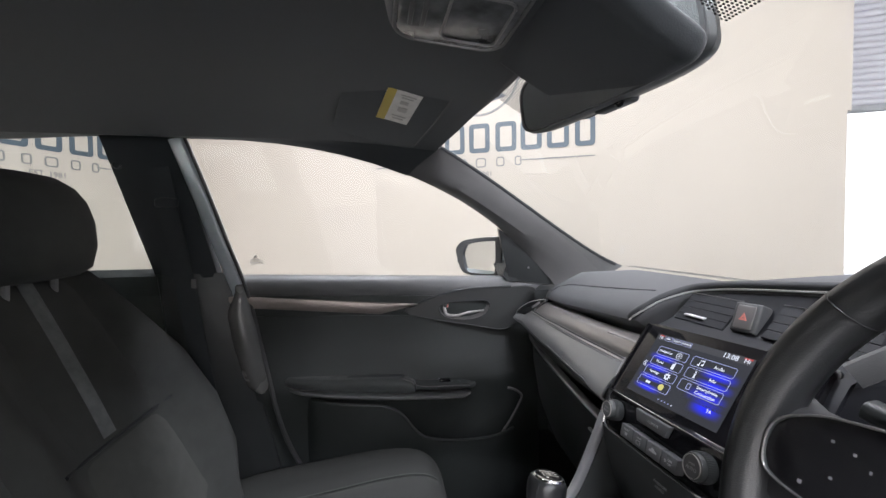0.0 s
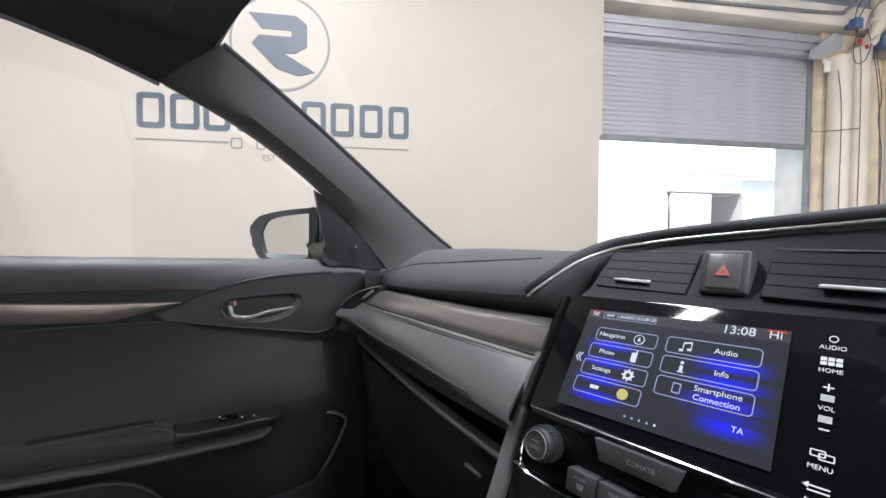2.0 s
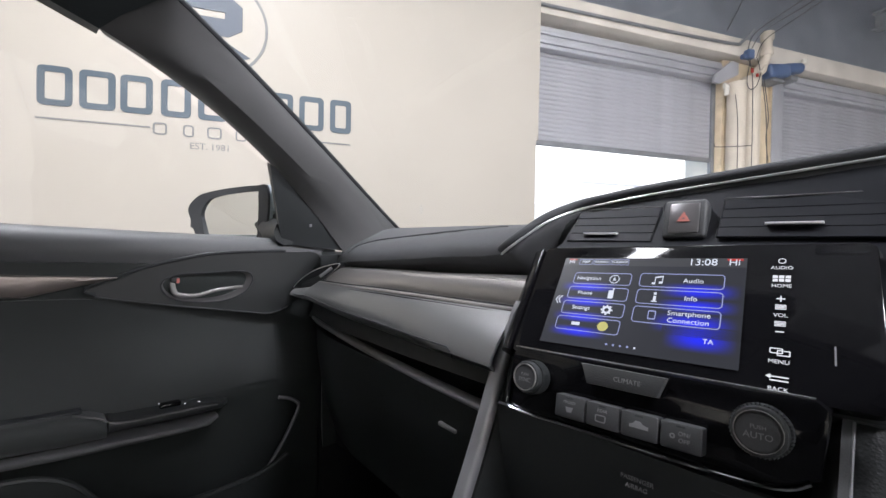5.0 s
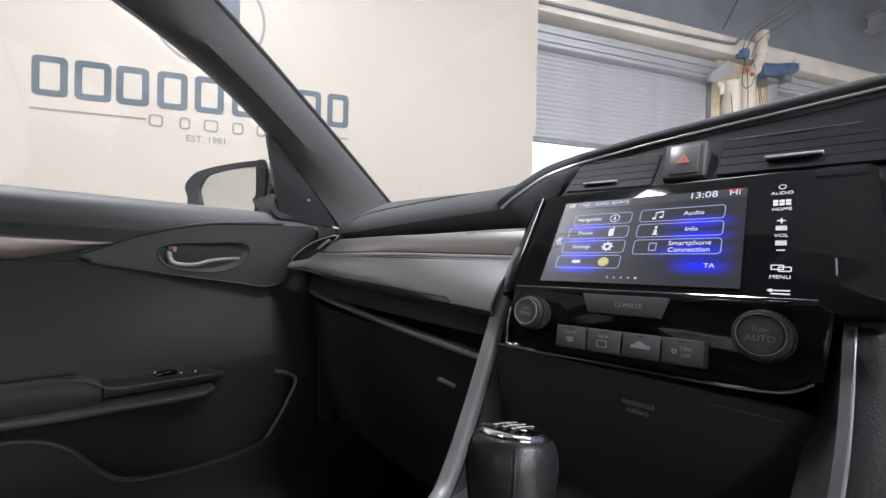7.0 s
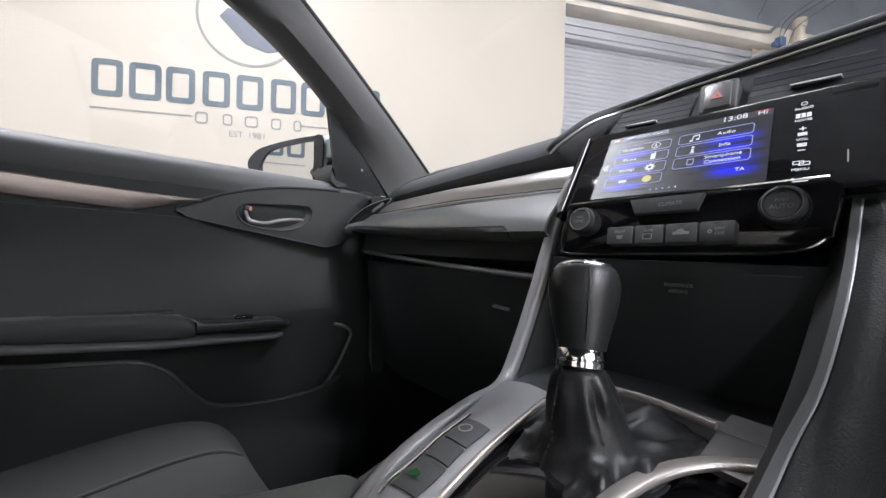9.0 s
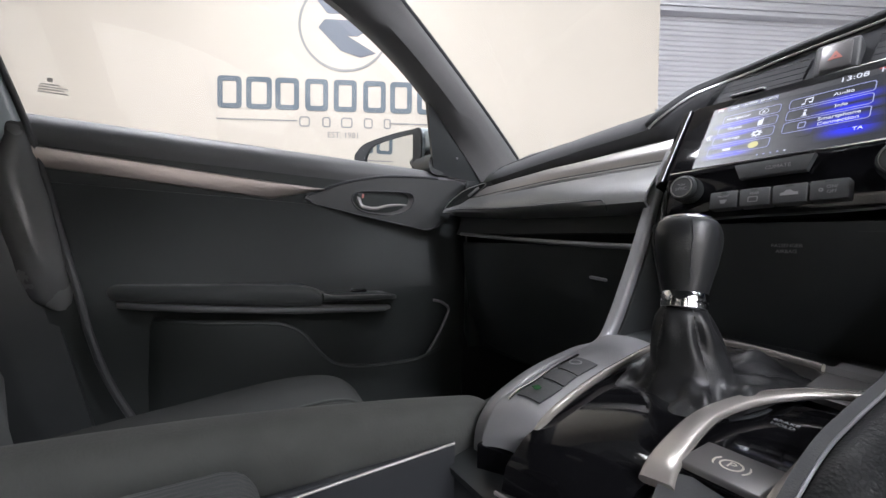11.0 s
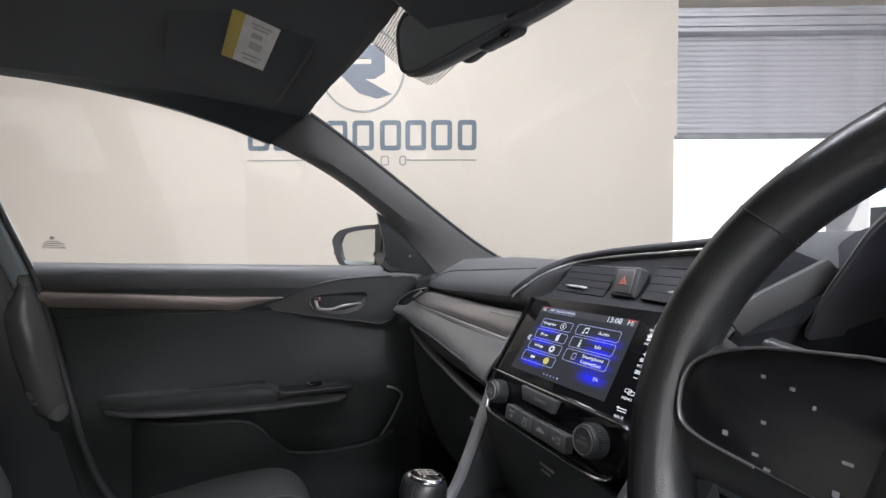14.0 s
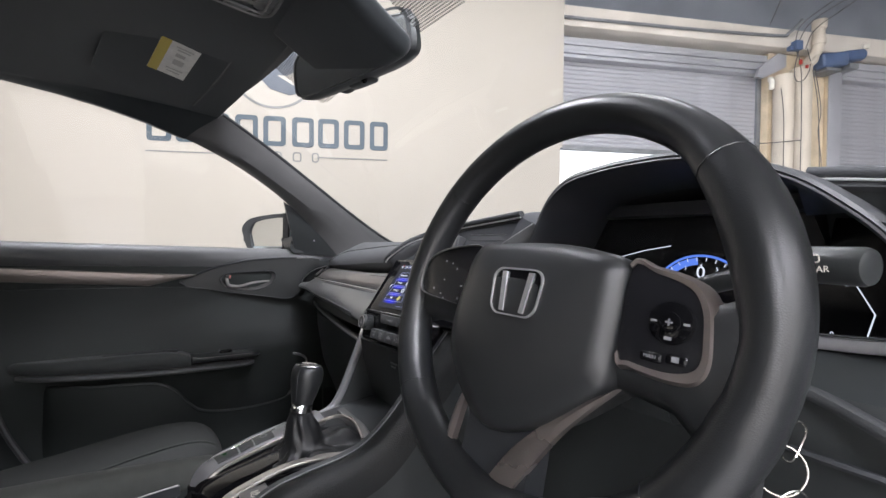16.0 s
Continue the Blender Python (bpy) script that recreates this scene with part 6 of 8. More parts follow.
screen_text("Navigation", 0.20, 0.255, 0.0058)
screen_text("Phone", 0.20, 0.43, 0.0058)
screen_text("Settings", 0.20, 0.60, 0.0058)
screen_text("Audio", 0.773, 0.25, 0.0064)
screen_text("Info", 0.773, 0.43, 0.0064)
screen_text("Smartphone", 0.773, 0.58, 0.0064)
screen_text("Connection", 0.773, 0.65, 0.0064)
screen_text("TA", 0.872, 0.81, 0.0058)
screen_text("13:08", 0.805, 0.050, 0.0100)
screen_text("Hi", 0.948, 0.050, 0.0088)
screen_text("Hi", 0.055, 0.052, 0.0068)
for body, x, w in (("MAP", 0.150, 0.088), ("AUDIO", 0.252, 0.100), ("SOURCE", 0.364, 0.108)):
    screen_text(body, x, 0.052, 0.0042)
    hw, hh = w * SW, 0.068 * SH
    part("key_outline", ring_plate(rounded(hw, hh, 0.0006, 2), rounded(hw - 0.0007, hh - 0.0007, 0.0005, 2), 0.0002, on_screen(x, 0.052, 0.0006)), M_SCR_LINE, scr)
part("app_mark", placed(box(0.007, 0.0028, 0.0002, 0, 1), on_screen(0.195, 0.775, 0.0006)), M_SCR_WHITE, scr)
part("red_mark", patch(0.915, 0.008, 0.985, 0.026, 0.0004), M_SCR_RED, scr)
part("red_mark", patch(0.03, 0.012, 0.085, 0.028, 0.0004), M_SCR_RED, scr)


def ring_icon(r, w, m):
    return ring_plate([(r * math.cos(a), r * math.sin(a)) for a in stations(0, 2 * math.pi, 21)[:-1]], [((r - w) * math.cos(a), (r - w) * math.sin(a)) for a in stations(0, 2 * math.pi, 21)[:-1]], 0.0002, m)


part("icon", merged(ring_icon(0.0042, 0.0006, on_screen(0.357, 0.255, 0.0006)), plate([(0, 0.0026), (-0.0014, -0.002), (0, -0.001), (0.0014, -0.002)], 0.0002, on_screen(0.357, 0.255, 0.0006))), M_SCR_WHITE, scr, "compass icon")
part("icon", merged(plate(rounded(0.0042, 0.0078, 0.0008, 2), 0.0002, on_screen(0.357, 0.43, 0.0006)), plate([(0.001, 0.004), (0.002, 0.004), (0.002, 0.006), (0.001, 0.006)], 0.0002, on_screen(0.357, 0.43, 0.0006))), M_SCR_WHITE, scr, "handset icon")
part("icon", merged(ring_icon(0.0036, 0.0018, on_screen(0.355, 0.60, 0.0006)), *[plate([(-0.0006, 0.003), (0.0006, 0.003), (0.0006, 0.0048), (-0.0006, 0.0048)], 0.0002, on_screen(0.355, 0.60, 0.0006) @ pose(0, 0, 0, 0, 0, a)) for a in range(0, 360, 45)]), M_SCR_WHITE, scr, "gear icon")
part("icon", plate([(0.0042 * math.cos(a), 0.0042 * math.sin(a)) for a in stations(0, 2 * math.pi, 17)[:-1]] , 0.0002, on_screen(0.356, 0.775, 0.0006)), M_SCR_YEL, scr, "round yellow icon")
part("icon", merged(*[plate(o, 0.0002, on_screen(0.598, 0.25, 0.0006)) for o in ([(-0.0022, -0.003), (-0.0016, -0.003), (-0.0016, 0.003), (-0.0022, 0.003)], [(0.003, -0.002), (0.0036, -0.002), (0.0036, 0.004), (0.003, 0.004)], [(-0.0022, 0.002), (0.0036, 0.003), (0.0036, 0.0042), (-0.0022, 0.0032)], [(-0.0042, -0.004), (-0.0016, -0.004), (-0.0016, -0.0022), (-0.0042, -0.0022)], [(0.001, -0.003), (0.0036, -0.003), (0.0036, -0.0012), (0.001, -0.0012)])]), M_SCR_WHITE, scr, "music note icon")
part("icon", merged(*[plate(o, 0.0002, on_screen(0.598, 0.43, 0.0006)) for o in ([(-0.001, -0.0035), (0.001, -0.0035), (0.001, 0.001), (-0.001, 0.001)], [(-0.001, 0.0022), (0.001, 0.0022), (0.001, 0.0042), (-0.001, 0.0042)], [(-0.002, -0.0042), (0.002, -0.0042), (0.002, -0.0034), (-0.002, -0.0034)])]), M_SCR_WHITE, scr, "information icon")
part("icon", ring_plate(rounded(0.0056, 0.0078, 0.0008, 2), rounded(0.0042, 0.0058, 0.0004, 2), 0.0002, on_screen(0.600, 0.612, 0.0006)), M_SCR_LINE, scr, "phone icon")
part("icon", merged(*[plate([(0, 0), (0.0028, 0.004), (0.0036, 0.004), (0.0010, 0), (0.0036, -0.004), (0.0028, -0.004)], 0.0002, on_screen(0.020 + d_, 0.52, 0.0006)) for d_ in (0, 0.018)]), M_SCR_WHITE, scr, "double arrow icon")
for k in range(5):
    part("page_dot", plate([(0.0009 * math.cos(a), 0.0009 * math.sin(a)) for a in stations(0, 2 * math.pi, 9)[:-1]], 0.0002, on_screen(0.40 + k * 0.037, 0.945, 0.0006)), M_SCR_WHITE if k == 4 else M_SCR_LINE, scr)
# touch keys beside the screen
KX = SW + 0.0195
for body, y in (("AUDIO", 0.0800), ("HOME", 0.0652), ("VOL", 0.0425), ("MENU", 0.0098), ("BACK", -0.0078)):
    part("touch_lettering", lettering(body, 0.0038, SM @ pose(KX, y, -0.0010), 0.0001, "CENTER"), M_ICON, info)
KM = SM @ pose(KX, 0, -0.0009)
part("touch_icon", ring_icon(0.0022, 0.0005, KM @ pose(0, 0.0858, 0)), M_ICON, info)
for a in (0, 1, 2):
    for b in (0, 1):
        part("touch_icon", placed(box(0.0028, 0.0022, 0.0002, 0, 1, (-0.0034 + a * 0.0034, 0.0697 + b * 0.0028, 0)), KM), M_ICON, info)
for b in (0.0472, 0.0482, 0.0492, 0.0502, 0.0348, 0.0358, 0.0368, 0.0378):
    part("touch_icon", placed(box(0.0058, 0.0006, 0.0002, 0, 1, (0, b, 0)), KM), M_ICON, info)
part("touch_icon", merged(placed(box(0.0046, 0.0008, 0.0002, 0, 1, (0, 0.0550, 0)), KM), placed(box(0.0008, 0.0046, 0.0002, 0, 1, (0, 0.0550, 0)), KM)), M_ICON, info, "plus mark")
part("touch_icon", placed(box(0.0044, 0.0008, 0.0002, 0, 1, (0, 0.0305, 0)), KM), M_ICON, info, "minus mark")
for dx, dy_ in ((-0.0014, 0.0172), (0.0022, 0.0158)):
    part("touch_icon", ring_plate(rounded(0.0066, 0.0038, 0.0004, 1), rounded(0.0054, 0.0026, 0.0003, 1), 0.0002, KM @ pose(dx, dy_, 0)), M_ICON, info)
part("touch_icon", placed(box(0.0090, 0.0008, 0.0002, 0, 1, (0.0004, 0.0000, 0)), KM), M_ICON, info)
part("touch_icon", placed(box(0.0090, 0.0008, 0.0002, 0, 1, (0.0004, -0.0024, 0)), KM), M_ICON, info)
part("touch_icon", plate([(-0.0062, 0.0000), (-0.0036, 0.0017), (-0.0036, -0.0015)], 0.0002, KM), M_ICON, info)
# thin clear glossy patch, added to stand for a reflection on the panel
part("reflection_patch", plate(rounded(0.026, 0.007, 0.002, 3), 0.0003, SM @ pose(0.190, 0.0955, -0.0002)), M_LENS2, info, "clear glossy patch for a reflection on the panel corner")

# ---- climate panel ----
CM = axes((-0.0775, 0.5500, 0.9045), (0.147, 0.0, 0.006), (0, 0.22, 1))
clim = thing("climate_panel", (0.0, 0.56, 0.88), "gloss black heating control panel with two rotary knobs", "climate control")
outl = [(-0.026, -0.026), (-0.018, -0.030), (0.150, -0.030), (0.172, -0.020), (0.176, 0.016), (0.170, 0.021), (-0.022, 0.021), (-0.026, 0.014)]
part("panel", plate(outl, 0.03, CM @ pose(0, 0, -0.002), 0.002), M_GLOSS, clim)
part("chrome_edge", sweep(smooth_path([CM @ Vector(p) for p in ((-0.0255, 0.004, 0), (-0.0265, -0.020, 0), (-0.018, -0.0290, 0), (0.05, -0.0300, 0), (0.145, -0.0300, 0), (0.168, -0.022, 0))], 6), disc(0.0011, 6), (0, 1, 0)), M_CHROME, clim, "thin chrome edge")
part("chrome_edge", sweep([CM @ Vector(p) for p in ((-0.022, 0.0215, 0), (0.17, 0.0215, 0))], disc(0.0008, 6), (0, 1, 0)), M_CHROME, clim, "thin chrome edge")


def rotary(x, r, word, small):
    base = part("knob", placed(merged(cylinder(r, 0.012, 40, 0.002, pose(0, 0, 0.006)), cylinder(r * 0.94, 0.016, 40, 0.002, pose(0, 0, 0.010))), CM @ pose(x, 0, -0.002)), M_HARD, clim, "ribbed black rotary knob")
    part("knob_ring", ring_plate([(r * 0.80 * c, r * 0.80 * s_) for c, s_ in disc(1, 36)], [(r * (0.745 if x < 0.1 else 0.775) * c, r * (0.745 if x < 0.1 else 0.775) * s_) for c, s_ in disc(1, 36)], 0.002, CM @ pose(x, 0, 0.0172)), M_EDGE, base)
    part("knob_cap", plate([(r * 0.69 * c, r * 0.69 * s_) for c, s_ in disc(1, 36)], 0.003, CM @ pose(x, 0, 0.0166)), M_PILLAR, base)
    part("knob_lettering", merged(lettering(small, r * 0.22, CM @ pose(x, r * 0.16, 0.0167), 0.0001, "CENTER"), lettering(word, r * 0.34, CM @ pose(x, -r * 0.16, 0.0167), 0.0001, "CENTER")), M_DIMICON, base)
    part("ribs", merged(*[placed(box(0.0008, 0.0008, 0.010, 0, 1), CM @ pose(x + r * math.cos(a), r * math.sin(a), 0.006)) for a in stations(0, 2 * math.pi, 45)[:-1]]), M_HARD, base)


rotary(0.0, 0.0128, "SYNC", "PUSH")
rotary(0.1475, 0.0140, "AUTO", "PUSH")
for k in range(4):
    bx = 0.0265 + k * 0.0245
    bt = part("button", placed(box(0.0232, 0.016, 0.012, 0.0012, 2, (bx + 0.0085, -0.0150, 0.002)), CM), M_PILLAR, clim, "grey push button")
    part("indicator", placed(box(0.005, 0.0010, 0.0003, 0, 1, (bx + 0.0085, -0.0088, 0.0081)), CM), M_RUBBER, bt)
    z = 0.0081
    if k == 0:
        ic = merged(lettering("FRONT", 0.0030, CM @ pose(bx + 0.0085, -0.0118, z), 0.0001, "CENTER"), plate([(-0.003, 0.002), (0.003, 0.002), (0.0018, -0.0016), (-0.0018, -0.0016)], 0.0002, CM @ pose(bx + 0.0085, -0.0170, z + 0.0002)))
    elif k == 1:
        ic = merged(lettering("REAR", 0.0030, CM @ pose(bx + 0.0085, -0.0118, z), 0.0001, "CENTER"), ring_plate(rounded(0.0075, 0.005, 0.001, 2), rounded(0.0060, 0.0035, 0.0006, 2), 0.0002, CM @ pose(bx + 0.0075, -0.0170, z + 0.0002)))
    elif k == 2:
        ic = plate([(-0.006, -0.0015), (0.006, -0.0015), (0.006, 0.0006), (0.0028, 0.0012), (0.0012, 0.003), (-0.002, 0.003), (-0.0036, 0.0012), (-0.006, 0.0004)], 0.0002, CM @ pose(bx + 0.0085, -0.0150, z + 0.0002))
    else:
        ic = merged(lettering("ON/", 0.0036, CM @ pose(bx + 0.0105, -0.0130, z), 0.0001, "CENTER"), lettering("OFF", 0.0036, CM @ pose(bx + 0.0105, -0.0170, z), 0.0001, "CENTER"), ring_icon(0.0016, 0.0009, CM @ pose(bx + 0.0040, -0.0150, z + 0.0002)))
    part("button_icon", ic, M_DIMICON, bt)
ct = part("climate_key", plate([(0.040, 0.018), (0.098, 0.018), (0.093, 0.0045), (0.045, 0.0045)], 0.006, CM @ pose(0, 0, 0.005), 0.001), M_PILLAR, clim, "grey climate key")
part("key_lettering", lettering("CLIMATE", 0.0046, CM @ pose(0.0735, 0.011, 0.0051), 0.0001, "CENTER"), M_DIMICON, ct)


# ---- centre console ----
con = thing("centre_console", (0, 0.3, 0.32), "black centre console with satin grey rails and gloss panel", "centre console")
part("body", merged(span(-0.118, 0.095, 0.275, 0.56, 0.32, 0.695, 0.01), span(-0.118, 0.095, 0.50, 0.80, 0.32, 0.74, 0.01), span(-0.118, 0.095, -0.45, 0.28, 0.32, 0.58, 0.01)), M_RUBBER, con)
left_rail = smooth_path([(-0.122, 0.594, 0.957), (-0.128, 0.576, 0.905), (-0.133, 0.549, 0.83), (-0.138, 0.521, 0.763), (-0.133, 0.494, 0.743), (-0.117, 0.44, 0.7455), (-0.099, 0.375, 0.7435), (-0.085, 0.330, 0.738), (-0.077, 0.308, 0.732), (-0.072, 0.297, 0.723), (-0.070, 0.294, 0.710)], 8)
part("rail", sweep([p + Vector((-0.003, 0, 0)) for p in left_rail], rounded(0.012, 0.015, 0.004, 3), (1, 0, 0.2), scale=lambda u: min(1.0, 0.45 + 4.5 * u)), M_SATIN, con, "satin grey left rail")
part("rail_wall", thick(loft([[p + Vector((0.004, 0.004, 0)), Vector((p.x + 0.012, p.y + 0.03, p.z - 0.004)), Vector((p.x + 0.012, p.y + 0.10, min(p.z, 0.72)))] for p in left_rail[:34]], False), 0.004), M_HARD, con)
part("outer_wall", thick(loft([[p + Vector((-0.008, 0.0, 0)), Vector((p.x - 0.004, p.y + 0.05, p.z - 0.05)), Vector((-0.130, p.y + 0.06, 0.32))] for p in left_rail], False), 0.004), M_HARD, con)
right_edge = smooth_path([(0.107, 0.600, 0.945), (0.106, 0.575, 0.915), (0.1045, 0.528, 0.864), (0.098, 0.484, 0.812), (0.0895, 0.446, 0.783), (0.0885, 0.385, 0.7745), (0.0880, 0.348, 0.7675), (0.0865, 0.318, 0.750), (0.0885, 0.288, 0.731), (0.090, 0.272, 0.712)], 6)
right_in = smooth_path([(0.101, 0.610, 0.945), (0.098, 0.590, 0.905), (0.092, 0.560, 0.855), (0.084, 0.532, 0.803), (0.079, 0.505, 0.776), (0.0805, 0.446, 0.769), (0.0815, 0.385, 0.763), (0.0815, 0.350, 0.757), (0.0815, 0.318, 0.744), (0.0835, 0.292, 0.728), (0.085, 0.276, 0.710)], 6)
part("rail", thick(loft([[b_, b_.lerp(a_, 0.2) + Vector((0, 0, -0.001)), b_.lerp(a_, 0.8), a_ + Vector((0, 0, 0.0005))] for a_, b_ in zip(right_edge, right_in)], False), 0.005), M_PILLAR, con, "dark satin right rail", sharp=70)
part("rail_edge", sweep(right_edge, disc(0.0009, 6), (1, 0, 0)), M_SATIN, con, "thin bright rail edge")
part("knee_pad", thick(loft([[p + Vector((dx, dy, dz)) for dx, dy, dz in ((0.001, 0, -0.001), (0.006, 0.002, 0.0015), (0.013, 0.004, 0.000), (0.020, 0.006, -0.006), (0.025, 0.010, -0.018), (0.027, 0.014, -0.045))] for p in right_edge], False), 0.004), M_KNEE, con, "grained leather knee pad", sharp=80)
part("knee_wall", thick(loft([[p + Vector((0.026, 0.014, -0.044)), Vector((p.x + 0.024, p.y + 0.03, p.z - 0.12)), Vector((0.118, p.y + 0.05, 0.32))] for p in right_edge], False), 0.004), M_HARD, con)
part("side_pad", sweep(smooth_path([(0.100, -0.35, 0.716), (0.100, -0.1, 0.716), (0.096, 0.10, 0.712), (0.086, 0.22, 0.703), (0.080, 0.262, 0.699), (0.078, 0.280, 0.697), (0.077, 0.288, 0.696)], 6), rounded(0.056, 0.056, 0.024, 5), scale=lambda t: 1.0 if t < 0.70 else max(0.0625, 1.0 - ((t - 0.70) / 0.30) ** 2.2) ** 0.5), M_FABRIC2, con, "padded dark side bolster")
part("top_deck", thick(loft([[(x, y, z) for x in (-0.125, -0.06, 0.0, 0.06, 0.10)] for y, z in ((0.27, 0.702), (0.35, 0.724), (0.43, 0.742), (0.51, 0.752), (0.60, 0.760))], False), 0.006), M_HARD, con)
# switch strip beside the gear lever
def module(t, v, lift=0.0):
    """A point of the switch module: t from its far end round its nose, v across."""
    y, z = curve_at(MODULE_Y, t), curve_at(MODULE_Z, t)
    yy = max(y, 0.275)
    xl, xr = curve_at([(0.285, -0.063), (0.32, -0.073), (0.375, -0.086), (0.46, -0.105)], yy), curve_at([(0.285, -0.033), (0.318, -0.036), (0.372, -0.047), (0.41, -0.052), (0.46, -0.056)], yy)
    y += 0.014 * v * max(0.0, (t - 0.55) / 0.45)
    return Vector((lerp(xl, xr, v), y - lift * (t > 0.82), z + lift * (t < 0.95) + 0.003 * math.sin(math.pi * v)))


MODULE_Y = [(0.0, 0.465), (0.3, 0.405), (0.55, 0.352), (0.72, 0.312), (0.80, 0.297), (0.86, 0.290), (0.92, 0.286), (1.0, 0.284)]
MODULE_Z = [(0.0, 0.764), (0.3, 0.758), (0.55, 0.752), (0.72, 0.747), (0.80, 0.743), (0.86, 0.736), (0.92, 0.729), (1.0, 0.720)]
sb = part("switch_module", thick(loft([[module(t, v) for v in stations(0, 1, 9)] for t in stations(0, 1, 26)], False), 0.006), M_SATIN, con, "satin grey switch module", sharp=70)
for k, (t0, t1) in enumerate(((0.612, 0.735), (0.498, 0.602), (0.385, 0.488))):
    kb = part("switch", thick(loft([[module(t, v, 0.0016) for v in stations(0.28, 0.80, 5)] for t in stations(t0, t1, 5)], False), 0.001), M_PILLAR, sb, "grey push switch", sharp=70)
    c_, ax = module((t0 + t1) / 2, 0.5, 0.0032), module(t1, 0.5) - module(t0, 0.5)
    km = axes(c_, Vector((ax.y, -ax.x, 0)) * -1, -ax)
    if k == 0:
        part("switch_icon", plate([(-0.0035, 0), (-0.001, 0.0042), (0.003, 0.002), (0.003, -0.001), (0, -0.002)], 0.0003, km @ pose(0, 0.0, 0.0002)), M_GREEN, kb, "faint green leaf icon")
    if k == 2:
        part("switch_icon", ring_icon(0.005, 0.0012, km @ pose(0, 0, 0.0002)), M_DIMICON, kb)
part("switch_frame", sweep([module(t, 0.22, 0.0016) for t in stations(0.36, 0.77, 14)], disc(0.0010, 6)), M_CHROME, sb)
part("module_end", thick(loft([[(lerp(-0.067, -0.033, v), 0.2865 + 0.014 * v, z) for v in stations(0, 1, 6)] for z in (0.721, 0.710, 0.695)], False), 0.005), M_GLOSS, sb, "gloss black module end")
part("front_shelf", thick(loft([[(x, y - 0.20 * max(0, x), z) for x in (-0.072, -0.04, 0.0, 0.05, 0.085)] for y, z in ((0.488, 0.762), (0.490, 0.770), (0.500, 0.772), (0.504, 0.768), (0.507, 0.752))], False), 0.004), M_SATIN_D, con, "satin grey front shelf")
edge_l = smooth_path([(-0.031, 0.296, 0.705), (-0.031, 0.297, 0.724), (-0.032, 0.303, 0.738), (-0.034, 0.322, 0.748), (-0.045, 0.372, 0.755), (-0.051, 0.41, 0.759), (-0.055, 0.45, 0.764), (-0.050, 0.472, 0.770), (-0.035, 0.486, 0.773), (0.0, 0.489, 0.774), (0.05, 0.477, 0.773)], 6)
part("inner_edge", sweep(edge_l, rounded(0.004, 0.005, 0.0015, 2)), M_RIBBON, con, "bright inner edge")
silver_r = smooth_path([(0.078, 0.452, 0.768), (0.056, 0.440, 0.765), (0.041, 0.418, 0.762), (0.033, 0.392, 0.759), (0.031, 0.367, 0.756), (0.034, 0.338, 0.751), (0.0375, 0.318, 0.7465), (0.0400, 0.3085, 0.7418)], 6)
part("deck_panel", thick(loft([[(lerp(0.050, 0.0765, v), y - 0.006 * v, z) for v in stations(0, 1, 5)] for y, z in ((0.512, 0.7715), (0.49, 0.7705), (0.465, 0.7680), (0.440, 0.7645))], False), 0.004), M_SATIN_D, con, "satin grey deck beside the gaiter")
part("frame_bar", sweep([(0.002, 0.497, 0.7655), (0.024, 0.4955, 0.7655), (0.046, 0.4935, 0.7650)], rounded(0.004, 0.003, 0.001, 2)), M_EDGE, con, "thin bright frame bar")
part("inner_trim", sweep(silver_r, rounded(0.012, 0.0045, 0.002, 3), scale=lambda t: 1.0 + 0.3 * max(0.0, t - 0.5) / 0.5), M_RIBBON, con, "worn satin curved trim")
part("outer_trim", sweep(smooth_path([(0.078, 0.445, 0.763), (0.077, 0.40, 0.759), (0.079, 0.36, 0.754), (0.080, 0.327, 0.748), (0.079, 0.318, 0.732)], 6), rounded(0.007, 0.007, 0.002, 2)), M_RIBBON, con, "worn satin trim")
part("gloss_panel", thick(loft([[(lerp(-0.029 - 0.17 * (y - 0.275), 0.034, t), y + 0.012 * t, z + 0.004 * math.sin(math.pi * t)) for t in stations(0, 1, 7)] for y, z in ((0.272, 0.712), (0.276, 0.726), (0.292, 0.737), (0.32, 0.744), (0.37, 0.750), (0.42, 0.752))], False), 0.004), M_GLOSS, con, "gloss black sliding lid", sharp=60)
part("lid_edge", sweep(smooth_path([(-0.030, 0.269, 0.712), (0.002, 0.274, 0.713), (0.030, 0.281, 0.712)], 5), disc(0.0012, 6)), M_EDGE, con, "thin bright lid edge")
em_ = axes((0.056, 0.362, 0.7505), (0.0, 1, 0.10), (-1, 0, 0.0))
ep = part("parking_brake_panel", plate([(-0.040, -0.022), (0.075, -0.022), (0.075, 0.012), (0.03, 0.024), (-0.030, 0.026), (-0.040, 0.024)], 0.010, em_, 0.002), M_GLOSS, con, "gloss black parking brake panel")
part("brake_switch", placed(box(0.030, 0.035, 0.005, 0.0012, 3, (-0.023, -0.002, -0.0014)), em_ @ pose(0, 0, 0, 0, 3, 0)), M_SATIN_D, ep, "grey parking brake switch")
bm_ = em_ @ pose(0, 0, 0, 0, 3, 0) @ pose(-0.023, -0.002, 0.0014, 0, 0, -90)
part("brake_icon", ring_icon(0.0050, 0.0009, bm_), M_PIPE, ep)
part("brake_lettering", lettering("P", 0.0072, bm_, 0.0001, "CENTER"), M_PIPE, ep)
